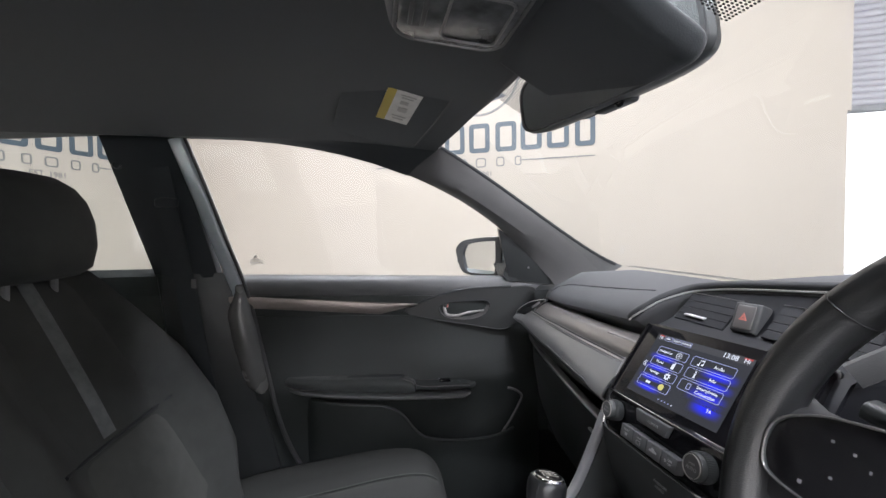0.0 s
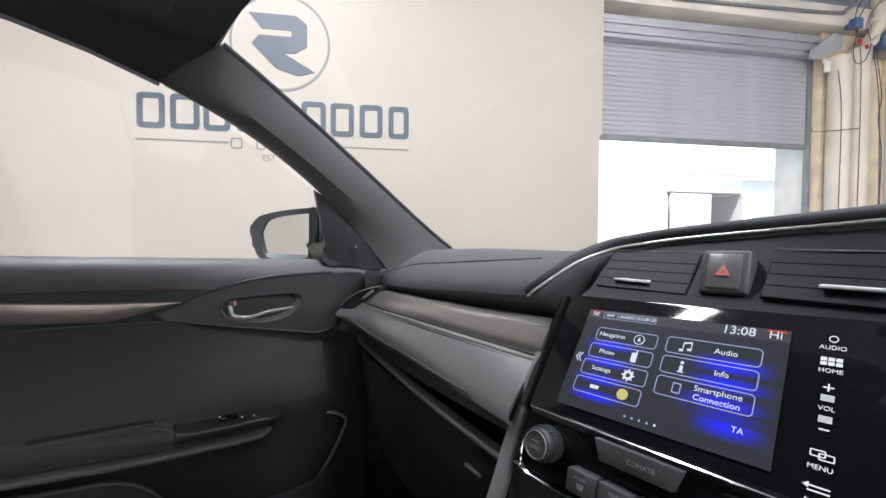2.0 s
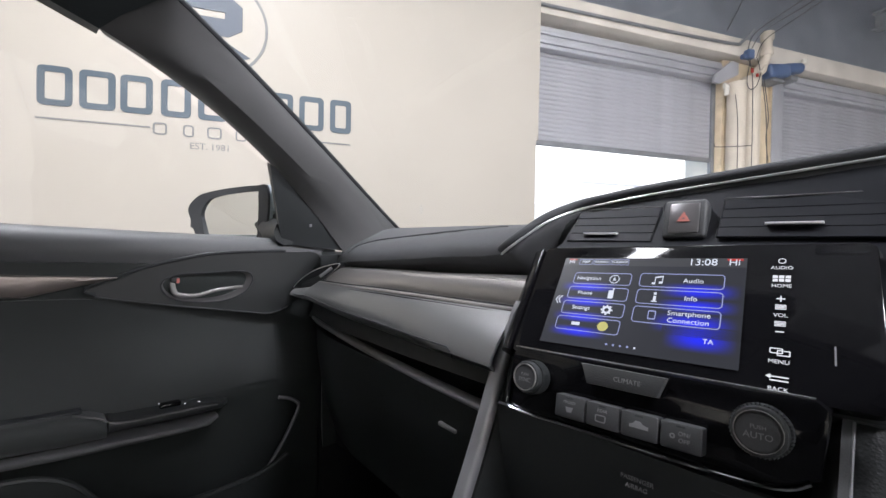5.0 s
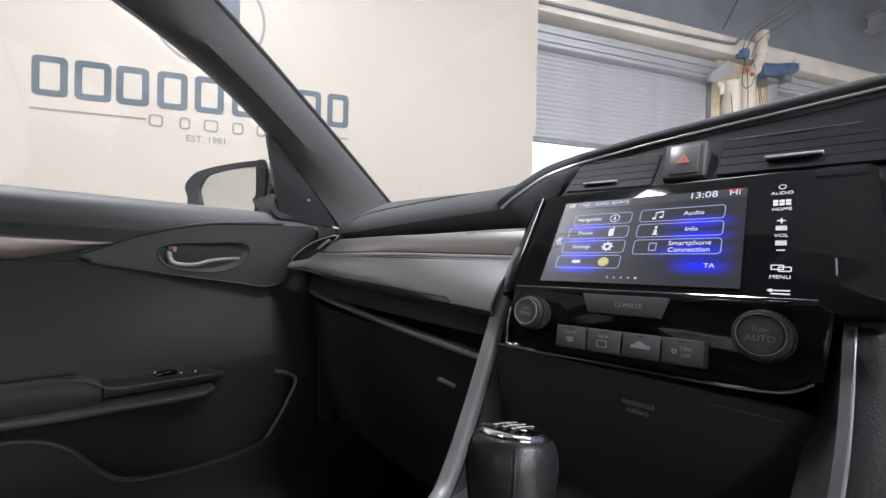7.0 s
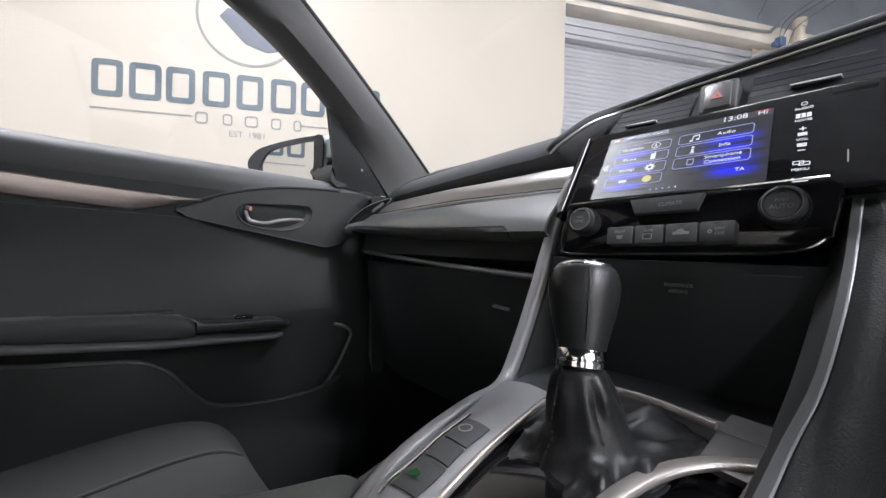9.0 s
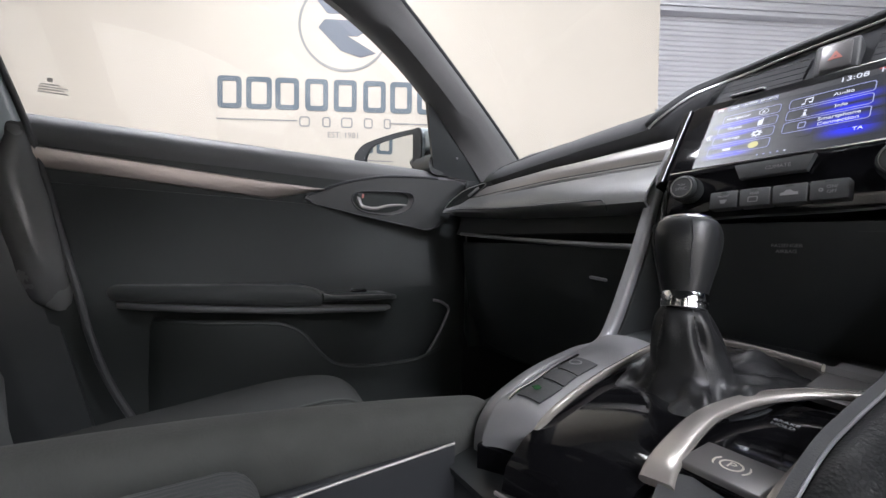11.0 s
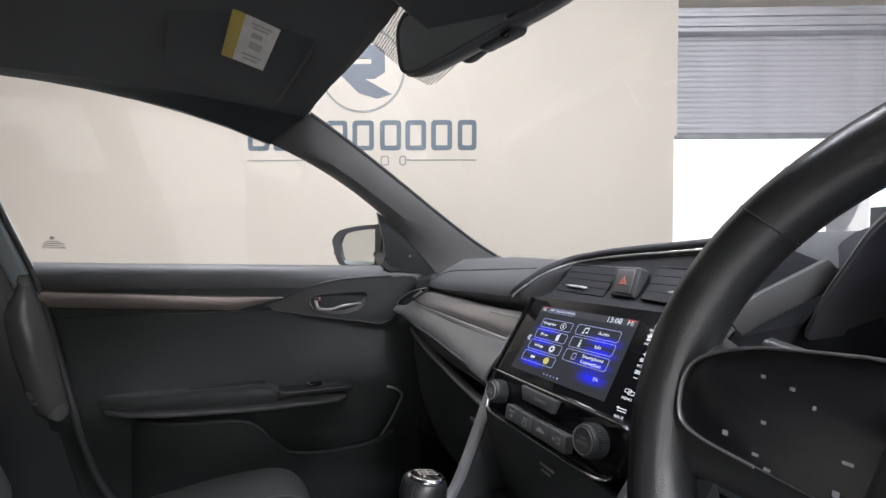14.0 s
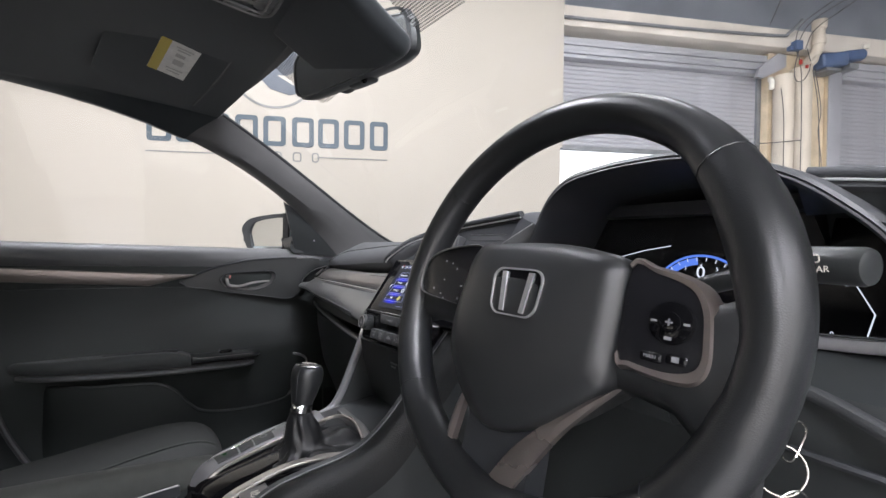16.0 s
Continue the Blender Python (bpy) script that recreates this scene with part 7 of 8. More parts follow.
for s_ in (-1, 1):
    part("brake_arc", plate([(0.0078 * math.cos(a), 0.0078 * math.sin(a)) for a in stations(s_ * 0.7 + (0 if s_ > 0 else math.pi) - 0.7 * s_ - 0.6, s_ * 0.7 + (0 if s_ > 0 else math.pi) - 0.7 * s_ + 0.6, 7)] + [(0.0070 * math.cos(a), 0.0070 * math.sin(a)) for a in stations(s_ * 0.7 + (0 if s_ > 0 else math.pi) - 0.7 * s_ + 0.6, s_ * 0.7 + (0 if s_ > 0 else math.pi) - 0.7 * s_ - 0.6, 7)], 0.0003, bm_), M_PIPE, ep)
part("hold_lettering", merged(lettering("BRAKE", 0.0040, em_ @ pose(0.043, 0.000, 0.0004, 0, 0, -90), 0.0002, "CENTER"), lettering("HOLD", 0.0040, em_ @ pose(0.038, 0.000, 0.0004, 0, 0, -90), 0.0002, "CENTER")), M_MARK, ep)
part("front_lip", thick(loft([[(lerp(0.041, 0.079, t), y + 0.022 * t, z) for t in stations(0, 1, 6)] for y, z in ((0.318, 0.7455), (0.308, 0.7425), (0.302, 0.735), (0.300, 0.712))], False), 0.005), M_PILLAR, con, "dark grey front lip")
part("front_box", merged(span(0.034, 0.078, 0.31, 0.44, 0.60, 0.735, 0.004), span(-0.075, 0.032, 0.292, 0.44, 0.60, 0.712, 0.004)), M_RUBBER, con)

# padded side and armrest box
part("side_pad", sweep(smooth_path([(-0.124, -0.35, 0.731), (-0.122, -0.1, 0.731), (-0.117, 0.10, 0.726), (-0.112, 0.22, 0.7165), (-0.110, 0.29, 0.708), (-0.109, 0.312, 0.705), (-0.109, 0.320, 0.703)], 6), rounded(0.048, 0.050, 0.019, 5), scale=lambda t: 1.0 if t < 0.72 else max(0.25, 1.0 - 0.75 * ((t - 0.72) / 0.28) ** 3) ** 0.5), M_FABRIC2, con, "padded dark side bolster")
part("bright_seam", sweep(smooth_path([(-0.080, 0.05, 0.705), (-0.079, 0.163, 0.713), (-0.077, 0.272, 0.719)]), disc(0.0009, 6)), M_EDGE, con)
part("bin_wall", merged(span(-0.086, -0.080, -0.3, 0.275, 0.57, 0.716, 0.002), span(0.078, 0.088, -0.3, 0.27, 0.57, 0.71, 0.002)), M_RUBBER, con)
arm_ = thing("console_armrest", (0.01, -0.1, 0.70), "sliding armrest lid covered in ribbed grey fabric", "armrest")
part("lid", box(0.135, 0.42, 0.036, 0.015, 4, (0.010, -0.062, 0.737)), M_RIB, arm_, "ribbed fabric lid")
part("base", box(0.128, 0.41, 0.020, 0.006, 3, (0.010, -0.065, 0.711)), M_HARD, arm_, "black plastic base")
part("hinge", box(0.10, 0.03, 0.06, 0.008, 2, (0.010, -0.285, 0.70)), M_HARD, arm_)

# ---- gear lever ----
gear = thing("gear_lever", (-0.003, 0.42, 0.76), "manual gear lever with black leather knob and gaiter", "gear lever")
GM = axes((-0.0055, 0.412, 0.8195), (1, 0, 0.11), (0.02, 0.974, -0.227))
prof = [(0.0140, -0.001), (0.0150, 0.004), (0.0170, 0.012), (0.0193, 0.021), (0.0210, 0.030), (0.0217, 0.0365), (0.0213, 0.0425), (0.0200, 0.0470), (0.0180, 0.0498), (0.0152, 0.0508)]
part("knob", placed(loft([[(r * c, r * s_, z) for c, s_ in disc(1, 32)] for r, z in prof]), GM), M_LEATHER, gear, "black leather knob")
part("knob_seam", merged(*[sweep([GM @ Vector((r * 1.005 * math.cos(a), r * 1.005 * math.sin(a), z)) for r, z in prof[1:8]], disc(0.0007, 5), (0.1, 0.2, 1)) for a in (radians(232), radians(308))]), M_RUBBER, gear)
part("knob_ring", placed(loft([[(r * c, r * s_, z) for c, s_ in disc(1, 32)] for r, z in ((0.0178, 0.0490), (0.0178, 0.0505), (0.0164, 0.0520), (0.0142, 0.0524), (0.0140, 0.0505))]), GM), M_CHROME, gear, "satin chrome cap ring")
part("shift_plate", placed(loft([[(r * c, r * s_, z) for c, s_ in disc(1, 28)] for r, z in ((0.0146, 0.0505), (0.0139, 0.0524), (0.008, 0.0534), (0.001, 0.0536))]), GM), M_GLOSS, gear)
lm = GM @ pose(0, 0, 0.0540)
part("shift_pattern", merged(*[placed(box(w, h, 0.0003, 0, 1, (x, y, 0)), lm) for w, h, x, y in ((0.0006, 0.011, -0.005, 0), (0.0006, 0.011, 0, 0), (0.0006, 0.011, 0.005, 0), (0.0106, 0.0006, 0, 0))],
     *[lettering(ch, 0.0042, lm @ pose(x, y, -0.0002), 0.0002, "CENTER") for ch, x, y in (("1", -0.005, 0.0078), ("3", 0, 0.0078), ("5", 0.005, 0.0078), ("2", -0.005, -0.0078), ("4", 0, -0.0078), ("6", 0.005, -0.0078), ("R", 0.0098, -0.006))]), M_PIPE, gear, "white shift pattern")
part("collar", placed(loft([[(r * c, r * s_, z) for c, s_ in disc(1, 28)] for r, z in ((0.0132, -0.0115), (0.0145, -0.0105), (0.0145, -0.0075), (0.0137, -0.007), (0.0137, -0.0065), (0.0146, -0.006), (0.0146, -0.0008), (0.0140, 0.0))]), GM), M_CHROME, gear, "chrome collar")
rings = []
N = 64
base_o = []
for i in range(N):
    a = 2 * math.pi * i / N
    c, q = math.cos(a), math.sin(a)
    base_o.append(Vector((0.0010 + 0.0035 * q + (0.0435 + 0.0085 * q) * math.copysign(abs(c) ** 0.55, c), 0.428 + 0.060 * math.copysign(abs(q) ** 0.55, q), 0.7575 + 0.007 * q)))
neck = GM @ Vector((0, 0, -0.010))
for t in stations(0, 1, 21):
    ring = []
    for i in range(N):
        a = 2 * math.pi * i / N
        b = base_o[i]
        c, q = math.cos(a), math.sin(a)
        waist = Vector((-0.002 + 0.0250 * c, 0.414 + 0.0250 * q, 0.7700))
        top = Vector((neck.x + 0.0132 * c, neck.y + 0.0132 * q, neck.z))
        n1 = noise.noise(Vector((2.2 * c + 7, 2.2 * q, 2.5 * t)))
        if t < 0.5:
            k = t / 0.5
            p = b.lerp(waist, k ** 0.85)
            p.z = lerp(b.z, waist.z, k ** 2.6)
            crease = math.sin(4 * a + 0.9 + 1.2 * math.sin(a)) * 0.0040 + 0.0024 * math.sin(9 * a + 5 * k) + 0.0012 * math.sin(17 * a - 7 * k) + 0.007 * n1
            p.z += 0.002 * math.sin(math.pi * k) + crease * math.sin(math.pi * min(1, k + 0.04)) ** 0.7
            p += Vector((c, q, 0)) * 0.004 * n1 * math.sin(math.pi * k)
        else:
            k = (t - 0.5) / 0.5
            p = waist.lerp(top, k)
            swell = 0.0012 * math.sin(math.pi * k) + math.sin(math.pi * k) ** 0.8 * (0.0014 * math.sin(5 * a + 4 * k) + 0.0045 * n1)
            p += Vector((c, q, 0.2)) * swell
        ring.append(p)
    rings.append(ring)
part("gaiter", loft(rings), M_GAITER, gear, "creased black leather gaiter", sharp=80)
for a in (255, 322, 120):
    i = int(a / 360 * N)
    stitches([tuple(r_[i] + Vector((0.0012 * math.cos(radians(a)), 0.0012 * math.sin(radians(a)), 0.0006))) for r_ in rings[1:]], M_GAITER, gear, 0.0040, 0.0024, 0.0004)
part("gaiter_rim", sweep([p + Vector((0, 0, -0.003)) for p in base_o], rounded(0.004, 0.004, 0.001, 2), closed=True), M_RUBBER, gear)

# ---- steering wheel ----
wheel = thing("steering_wheel", (0.3340, 0.4845, 0.9937), "black leather steering wheel with satin trim and chrome emblem", "steering wheel")
A = radians(16)
WM = axes((0.3340, 0.4845, 0.9937), (1, 0, 0), (0, math.sin(A), math.cos(A)))
RR = 0.1575
WR = axes((0.3410, 0.4868, 1.0008), (1, 0.006, 0), (0, math.sin(radians(17.9)), math.cos(radians(17.9))))
rings = []
for i in range(96):
    a = 2 * math.pi * i / 96
    thumb = max(0, 1 - ((math.degrees(a) % 180 - (35 if a < math.pi / 2 or a > 1.5 * math.pi else 145)) / 22) ** 2) if a < math.pi else 0
    grip = max(0, 1 - ((math.degrees(a) - 22) / 24) ** 2)
    tr = 0.0158 + 0.0035 * grip + (0.001 if math.sin(a) < -0.3 else 0)
    c = Vector((RR * math.cos(a), RR * math.sin(a) * (1.0 if math.sin(a) > -0.8 else 0.985), 0))
    e = Vector((math.cos(a), math.sin(a), 0))
    rings.append([WR @ (c - e * (0.004 * grip) + e * (tr * u * 0.95) + Vector((0, 0, tr * v * 1.12))) for u, v in disc(1, 14)])
rim = loft(rings + [rings[0]], True, False)
bmesh.ops.remove_doubles(rim, verts=rim.verts[:], dist=1e-6)
part("rim", rim, M_LEATHER, wheel, "black leather rim", sharp=80)
for a in (38, 142, 222, 318):
    ring = rings[round(a / 360 * 96) % 96]
    mid = sum(ring, Vector()) / len(ring)
    part("rim_seam", sweep([mid + (p - mid) * 1.006 for p in ring], disc(0.0005, 5), (0.3, 0.5, 1), closed=True), M_LEATHER, wheel)
hub = [(-0.054, 0.0430), (-0.019, 0.0485), (0.028, 0.0488), (0.066, 0.0440), (0.087, 0.0365), (0.0885, 0.0125), (0.0875, -0.0185), (0.0870, -0.0400), (0.077, -0.0530), (0.039, -0.0840), (0.004, -0.0985), (-0.020, -0.0950), (-0.050, -0.0710), (-0.068, -0.0380), (-0.066, 0.0040)]
ho = [(p.x, p.y) for p in smooth_path([(x, y, 0) for x, y in hub], 4, True)]
pr = [(1.0, -0.030), (1.012, -0.006), (1.0, 0.009), (0.965, 0.0150), (0.82, 0.019), (0.55, 0.0225), (0.2, 0.0240)]
part("airbag_cover", loft([[WM @ Vector((x * k, y * k, z)) for x, y in ho] for k, z in pr]), M_HUB, wheel, "grained black centre cover", sharp=80)
EM = WM @ pose(0.009, 0.006, 0.0226)
eo, ei = rounded(0.049, 0.037, 0.010, 5), rounded(0.0466, 0.0346, 0.0092, 5)
emb = part("emblem", ring_plate([(x * (1 + y * 4), y) for x, y in eo], [(x * (1 + y * 4), y) for x, y in ei], 0.003, EM @ pose(0, 0, 0.0025)), M_BRIGHT, wheel, "chrome framed emblem")
part("emblem_plate", plate([(x * (1 + y * 4), y) for x, y in eo], 0.002, EM @ pose(0, 0, 0.0008)), M_GLOSS, emb)
part("emblem_bar", merged(plate([(-0.0158, 0.0155), (-0.0115, 0.0155), (-0.0080, -0.0155), (-0.0122, -0.0155)], 0.002, EM @ pose(0, 0, 0.0028)), plate([(0.0158, 0.0155), (0.0115, 0.0155), (0.0080, -0.0155), (0.0122, -0.0155)], 0.002, EM @ pose(0, 0, 0.0028))), M_BRIGHT, emb)
for s_ in (-1, 1):
    sp_rows = ((0.050, -0.044, 0.040, 0.003), (0.095, -0.046, 0.036, 0.006), (0.122, -0.050, 0.026, 0.008), (0.138, -0.062, 0.020, 0.010), (0.150, -0.080, 0.026, 0.008), (0.160, -0.092, 0.046, 0.0)) if s_ > 0 else ((0.050, -0.036, 0.040, 0.003), (0.10, -0.030, 0.038, 0.006), (0.130, -0.030, 0.040, 0.006), (0.150, -0.036, 0.050, 0.002))
    sp = loft([[WM @ Vector((s_ * x, y0, -0.020)), WM @ Vector((s_ * x, lerp(y0, y1, 0.5), -0.026)), WM @ Vector((s_ * x, y1, -0.020)), WM @ Vector((s_ * x, y1 - 0.004, z1 - 0.006)), WM @ Vector((s_ * x, y1 - 0.012, z1)), WM @ Vector((s_ * x, y0 + 0.014, z1)), WM @ Vector((s_ * x, y0 + 0.004, z1 - 0.007))] for x, y0, y1, z1 in sp_rows])
    part("spoke", sp, M_HUB, wheel, sharp=70)
    if s_ < 0:
        po = [(p.x, p.y) for p in smooth_path([(x, y, 0) for x, y in ((-0.050, 0.0430), (-0.0957, 0.0420), (-0.121, 0.0350), (-0.135, 0.0235), (-0.136, 0.004), (-0.128, -0.005), (-0.100, -0.0085), (-0.075, -0.0105), (-0.052, -0.0110), (-0.048, 0.012))], 4, True)]
        cx_, cy_ = sum(x for x, y in po) / len(po), sum(y for x, y in po) / len(po)
        po2, po1 = [[(cx_ + (x - cx_) * k, cy_ + (y - cy_) * k) for x, y in po] for k in (1.045, 1.02)]
    else:
        rim_in = ((0.0905, 0.0330), (0.107, 0.0305), (0.1262, 0.0235), (0.1340, 0.0120), (0.1362, -0.0035), (0.1362, -0.0165), (0.1310, -0.0228), (0.118, -0.0255), (0.098, -0.0240), (0.0900, -0.0195))
        rim_out = ((0.0885, 0.0365), (0.105, 0.0358), (0.1298, 0.0285), (0.1395, 0.0150), (0.1422, -0.0030), (0.1424, -0.0200), (0.1370, -0.0308), (0.120, -0.0322), (0.098, -0.0290), (0.0885, -0.0240))
        po, po2 = [[(p.x, p.y) for p in smooth_path([(x, y, 0) for x, y in o_], 4, True)] for o_ in (rim_in, rim_out)]
        po1 = [(lerp(a_[0], b_[0], 0.55), lerp(a_[1], b_[1], 0.55)) for a_, b_ in zip(po, po2)]
    pp = part("switch_pod", plate(po, 0.012, WM @ pose(0, 0, 0.0105), 0.001), M_DISPLAY, wheel, "gloss black switch pod")
    part("pod_trim", loft([[WM @ Vector((a_[0], a_[1], -0.004)), WM @ Vector((a_[0], a_[1], 0.006)), WM @ Vector((b_[0], b_[1], 0.0118)), WM @ Vector((c_[0], c_[1], 0.0112)), WM @ Vector((c_[0], c_[1], 0.004))] for a_, b_, c_ in list(zip(po2, po1, po))[:37]]), M_BEZEL if s_ > 0 else M_HARD, pp, "satin pod edge" if s_ > 0 else "black pod edge")
    if s_ < 0:
        part("pod_line", sweep([WM @ Vector((x, y, 0.0121)) for x, y in po1[1:25]], disc(0.0007, 6), tuple(WM.to_3x3() @ Vector((0, 0, 1)))), M_SATIN_D, pp, "thin satin pod line")
    if s_ > 0:
        for rr_, dz in ((0.0124, 0.0110), (0.0060, 0.0122)):
            part("dial", placed(cylinder(rr_, 0.004, 32, 0.001, pose(0.1192, 0.0023, dz)), WM), M_GLOSS, pp)
        part("dial_marks", merged(*[placed(box(w, h, 0.0003, 0, 1, (0.1192 + x, 0.0023 + y, 0.0132 + z)), WM) for w, h, x, y, z in ((0.0034, 0.0014, -0.009, 0, 0), (0.0034, 0.0014, 0.009, 0, 0), (0.004, 0.0018, 0, -0.009, 0), (0.001, 0.004, 0, 0, 0.0012), (0.004, 0.001, 0, 0, 0.0012))]), M_MARK, pp)
        part("lower_key", placed(merged(box(0.0120, 0.0056, 0.002, 0.001, 1, (0.1105, -0.0185, 0.0112)), box(0.0110, 0.0056, 0.002, 0.001, 1, (0.1245, -0.0175, 0.0112))), WM), M_GLOSS, pp)
        part("key_lettering", merged(lettering("MAIN", 0.0030, WM @ pose(0.1105, -0.0185, 0.0125), 0.0001, "CENTER"), placed(box(0.004, 0.003, 0.0003, 0, 1, (0.1245, -0.0175, 0.0125)), WM)), M_MARK, pp)
    else:
        part("dial_marks", merged(*[placed(box(w * 0.8, h * 0.8, 0.0003, 0, 1, (x, y, 0.0108)), WM) for w, h, x, y in ((0.0028, 0.0028, -0.114, 0.0), (0.002, 0.002, -0.103, 0.029), (0.0022, 0.0018, -0.100, 0.010), (0.0014, 0.0022, -0.084, 0.022), (0.003, 0.0015, -0.101, -0.004), (0.003, 0.0015, -0.096, -0.008), (0.004, 0.0016, -0.072, 0.006), (0.0024, 0.003, -0.074, -0.006), (0.002, 0.002, -0.092, 0.027))]), M_DIMICON, pp)
    e1, e2 = (((0.0936, -0.0419), (0.0583, -0.0669), (0.0190, -0.1070), (-0.0072, -0.149)), ((0.0915, -0.0445), (0.0606, -0.0785), (0.0350, -0.117), (0.012, -0.155))) if s_ > 0 else (((-0.037, -0.076), (-0.0475, -0.100), (-0.0535, -0.133), (-0.054, -0.152)), ((-0.0345, -0.080), (-0.040, -0.106), (-0.0455, -0.135), (-0.045, -0.154)))
    e1, e2 = [smooth_path([(x, y, lerp(0.010, 0.004, k / 3)) for k, (x, y) in enumerate(e_)], 5) for e_ in (e1, e2)]
    leg = loft([[WM @ a_, WM @ (a_.lerp(b_, 0.5) + Vector((0, 0, 0.002))), WM @ b_, WM @ (b_ - Vector((0, 0, 0.006))), WM @ (a_ - Vector((0, 0, 0.006)))] for a_, b_ in zip(e1, e2)])
    part("lower_spoke", leg, M_BEZEL, wheel, "satin bronze lower spoke strip")
part("lower_web", loft([[WM @ Vector((x, y, z)) for x, z in ((-w, -0.02), (w, -0.02), (w, 0.002), (-w, 0.002))] for w, y in ((0.05, -0.06), (0.034, -0.10), (0.036, -0.158))]), M_RUBBER, wheel)

col = thing("steering_column", (0.3425, 0.6, 0.9), "black steering column shroud with stalks", "steering column")
part("shroud", loft([[(0.3425 + u * 0.055, y, zc + v * 0.05) for u, v in rounded(2, 1.8, 0.5, 4)] for y, zc in ((0.53, 0.965), (0.60, 0.955), (0.70, 0.95))]), M_HARD, col)
stalk = part("stalk", sweep(smooth_path([(0.39, 0.575, 0.995), (0.43, 0.576, 1.012), (0.470, 0.576, 1.026)]), rounded(0.020, 0.014, 0.006, 3)), M_HARD, col, "black control stalk")
part("stalk_end", cylinder(0.0116, 0.050, 28, 0.004, axes((0.497, 0.574, 1.0315), (0, 0, 1), (0.35, 1, 0))), M_HARD, stalk)
part("stalk_mark", merged(lettering("REAR", 0.0055, axes((0.497, 0.5615, 1.029), (0.94, -0.33, 0.1), (0, 0.1, 1)), 0.0002, "CENTER"), placed(ring_plate(rounded(0.007, 0.005, 0.001, 1), rounded(0.0055, 0.0035, 0.0006, 1), 0.0003), axes((0.495, 0.5618, 1.0355), (0.94, -0.33, 0.1), (0, 0.1, 1)))), M_PIPE, stalk)
part("stalk", sweep(smooth_path([(0.30, 0.575, 0.995), (0.24, 0.570, 1.008), (0.19, 0.566, 1.018)]), rounded(0.018, 0.013, 0.005, 3)), M_HARD, col, "black control stalk")
part("ignition_barrel", cylinder(0.014, 0.02, 28, 0.003, axes((0.418, 0.560, 0.935), (0.4, 0.6, 0), (0, 0, 1))), M_STEEL, col, "metal ignition barrel")
keys = thing("car_keys", (0.485, 0.55, 0.90), "bunch of metal keys on rings hanging from the ignition", "keys")
part("key", placed(merged(box(0.010, 0.003, 0.040, 0.001, 1, (0, 0, -0.012)), cylinder(0.013, 0.009, 18, 0.003, pose(0, 0, 0.014, 90))), pose(0.448, 0.556, 0.925, 0, 70, 10)), M_HARD, keys, "black headed key in the lock")
for c, r, tilt, lean in (((0.491, 0.550, 0.925), 0.0115, 78, 8), ((0.485, 0.548, 0.906), 0.0140, 35, -6), ((0.489, 0.546, 0.884), 0.0135, 62, 20), ((0.482, 0.545, 0.872), 0.0120, 25, -15)):
    part("key_ring", placed(sweep([(r * math.cos(a), r * 1.1 * math.sin(a), 0.0006 * math.sin(a * 3)) for a in stations(0, 2 * math.pi, 29)[:-1]], disc(0.0007, 6), closed=True), pose(*c, 90 + lean, 0, tilt)), M_KEY, keys)
for c, r_ in (((0.486, 0.543, 0.868), (0, -20, 30)), ((0.494, 0.545, 0.875), (10, 32, 60)), ((0.480, 0.546, 0.862), (-8, 8, 15))):
    part("key", placed(merged(box(0.008, 0.002, 0.038, 0.0006, 1, (0, 0, -0.022)), cylinder(0.0105, 0.0024, 18, 0.0006, pose(0, 0, 0.004, 90)), box(0.003, 0.0022, 0.022, 0, 1, (0.005, 0, -0.028))), pose(*c, *r_)), M_KEY, keys)
part("fob", placed(box(0.026, 0.010, 0.048, 0.005, 3), pose(0.497, 0.552, 0.862, 10, 25, 10)), M_HARD, keys)


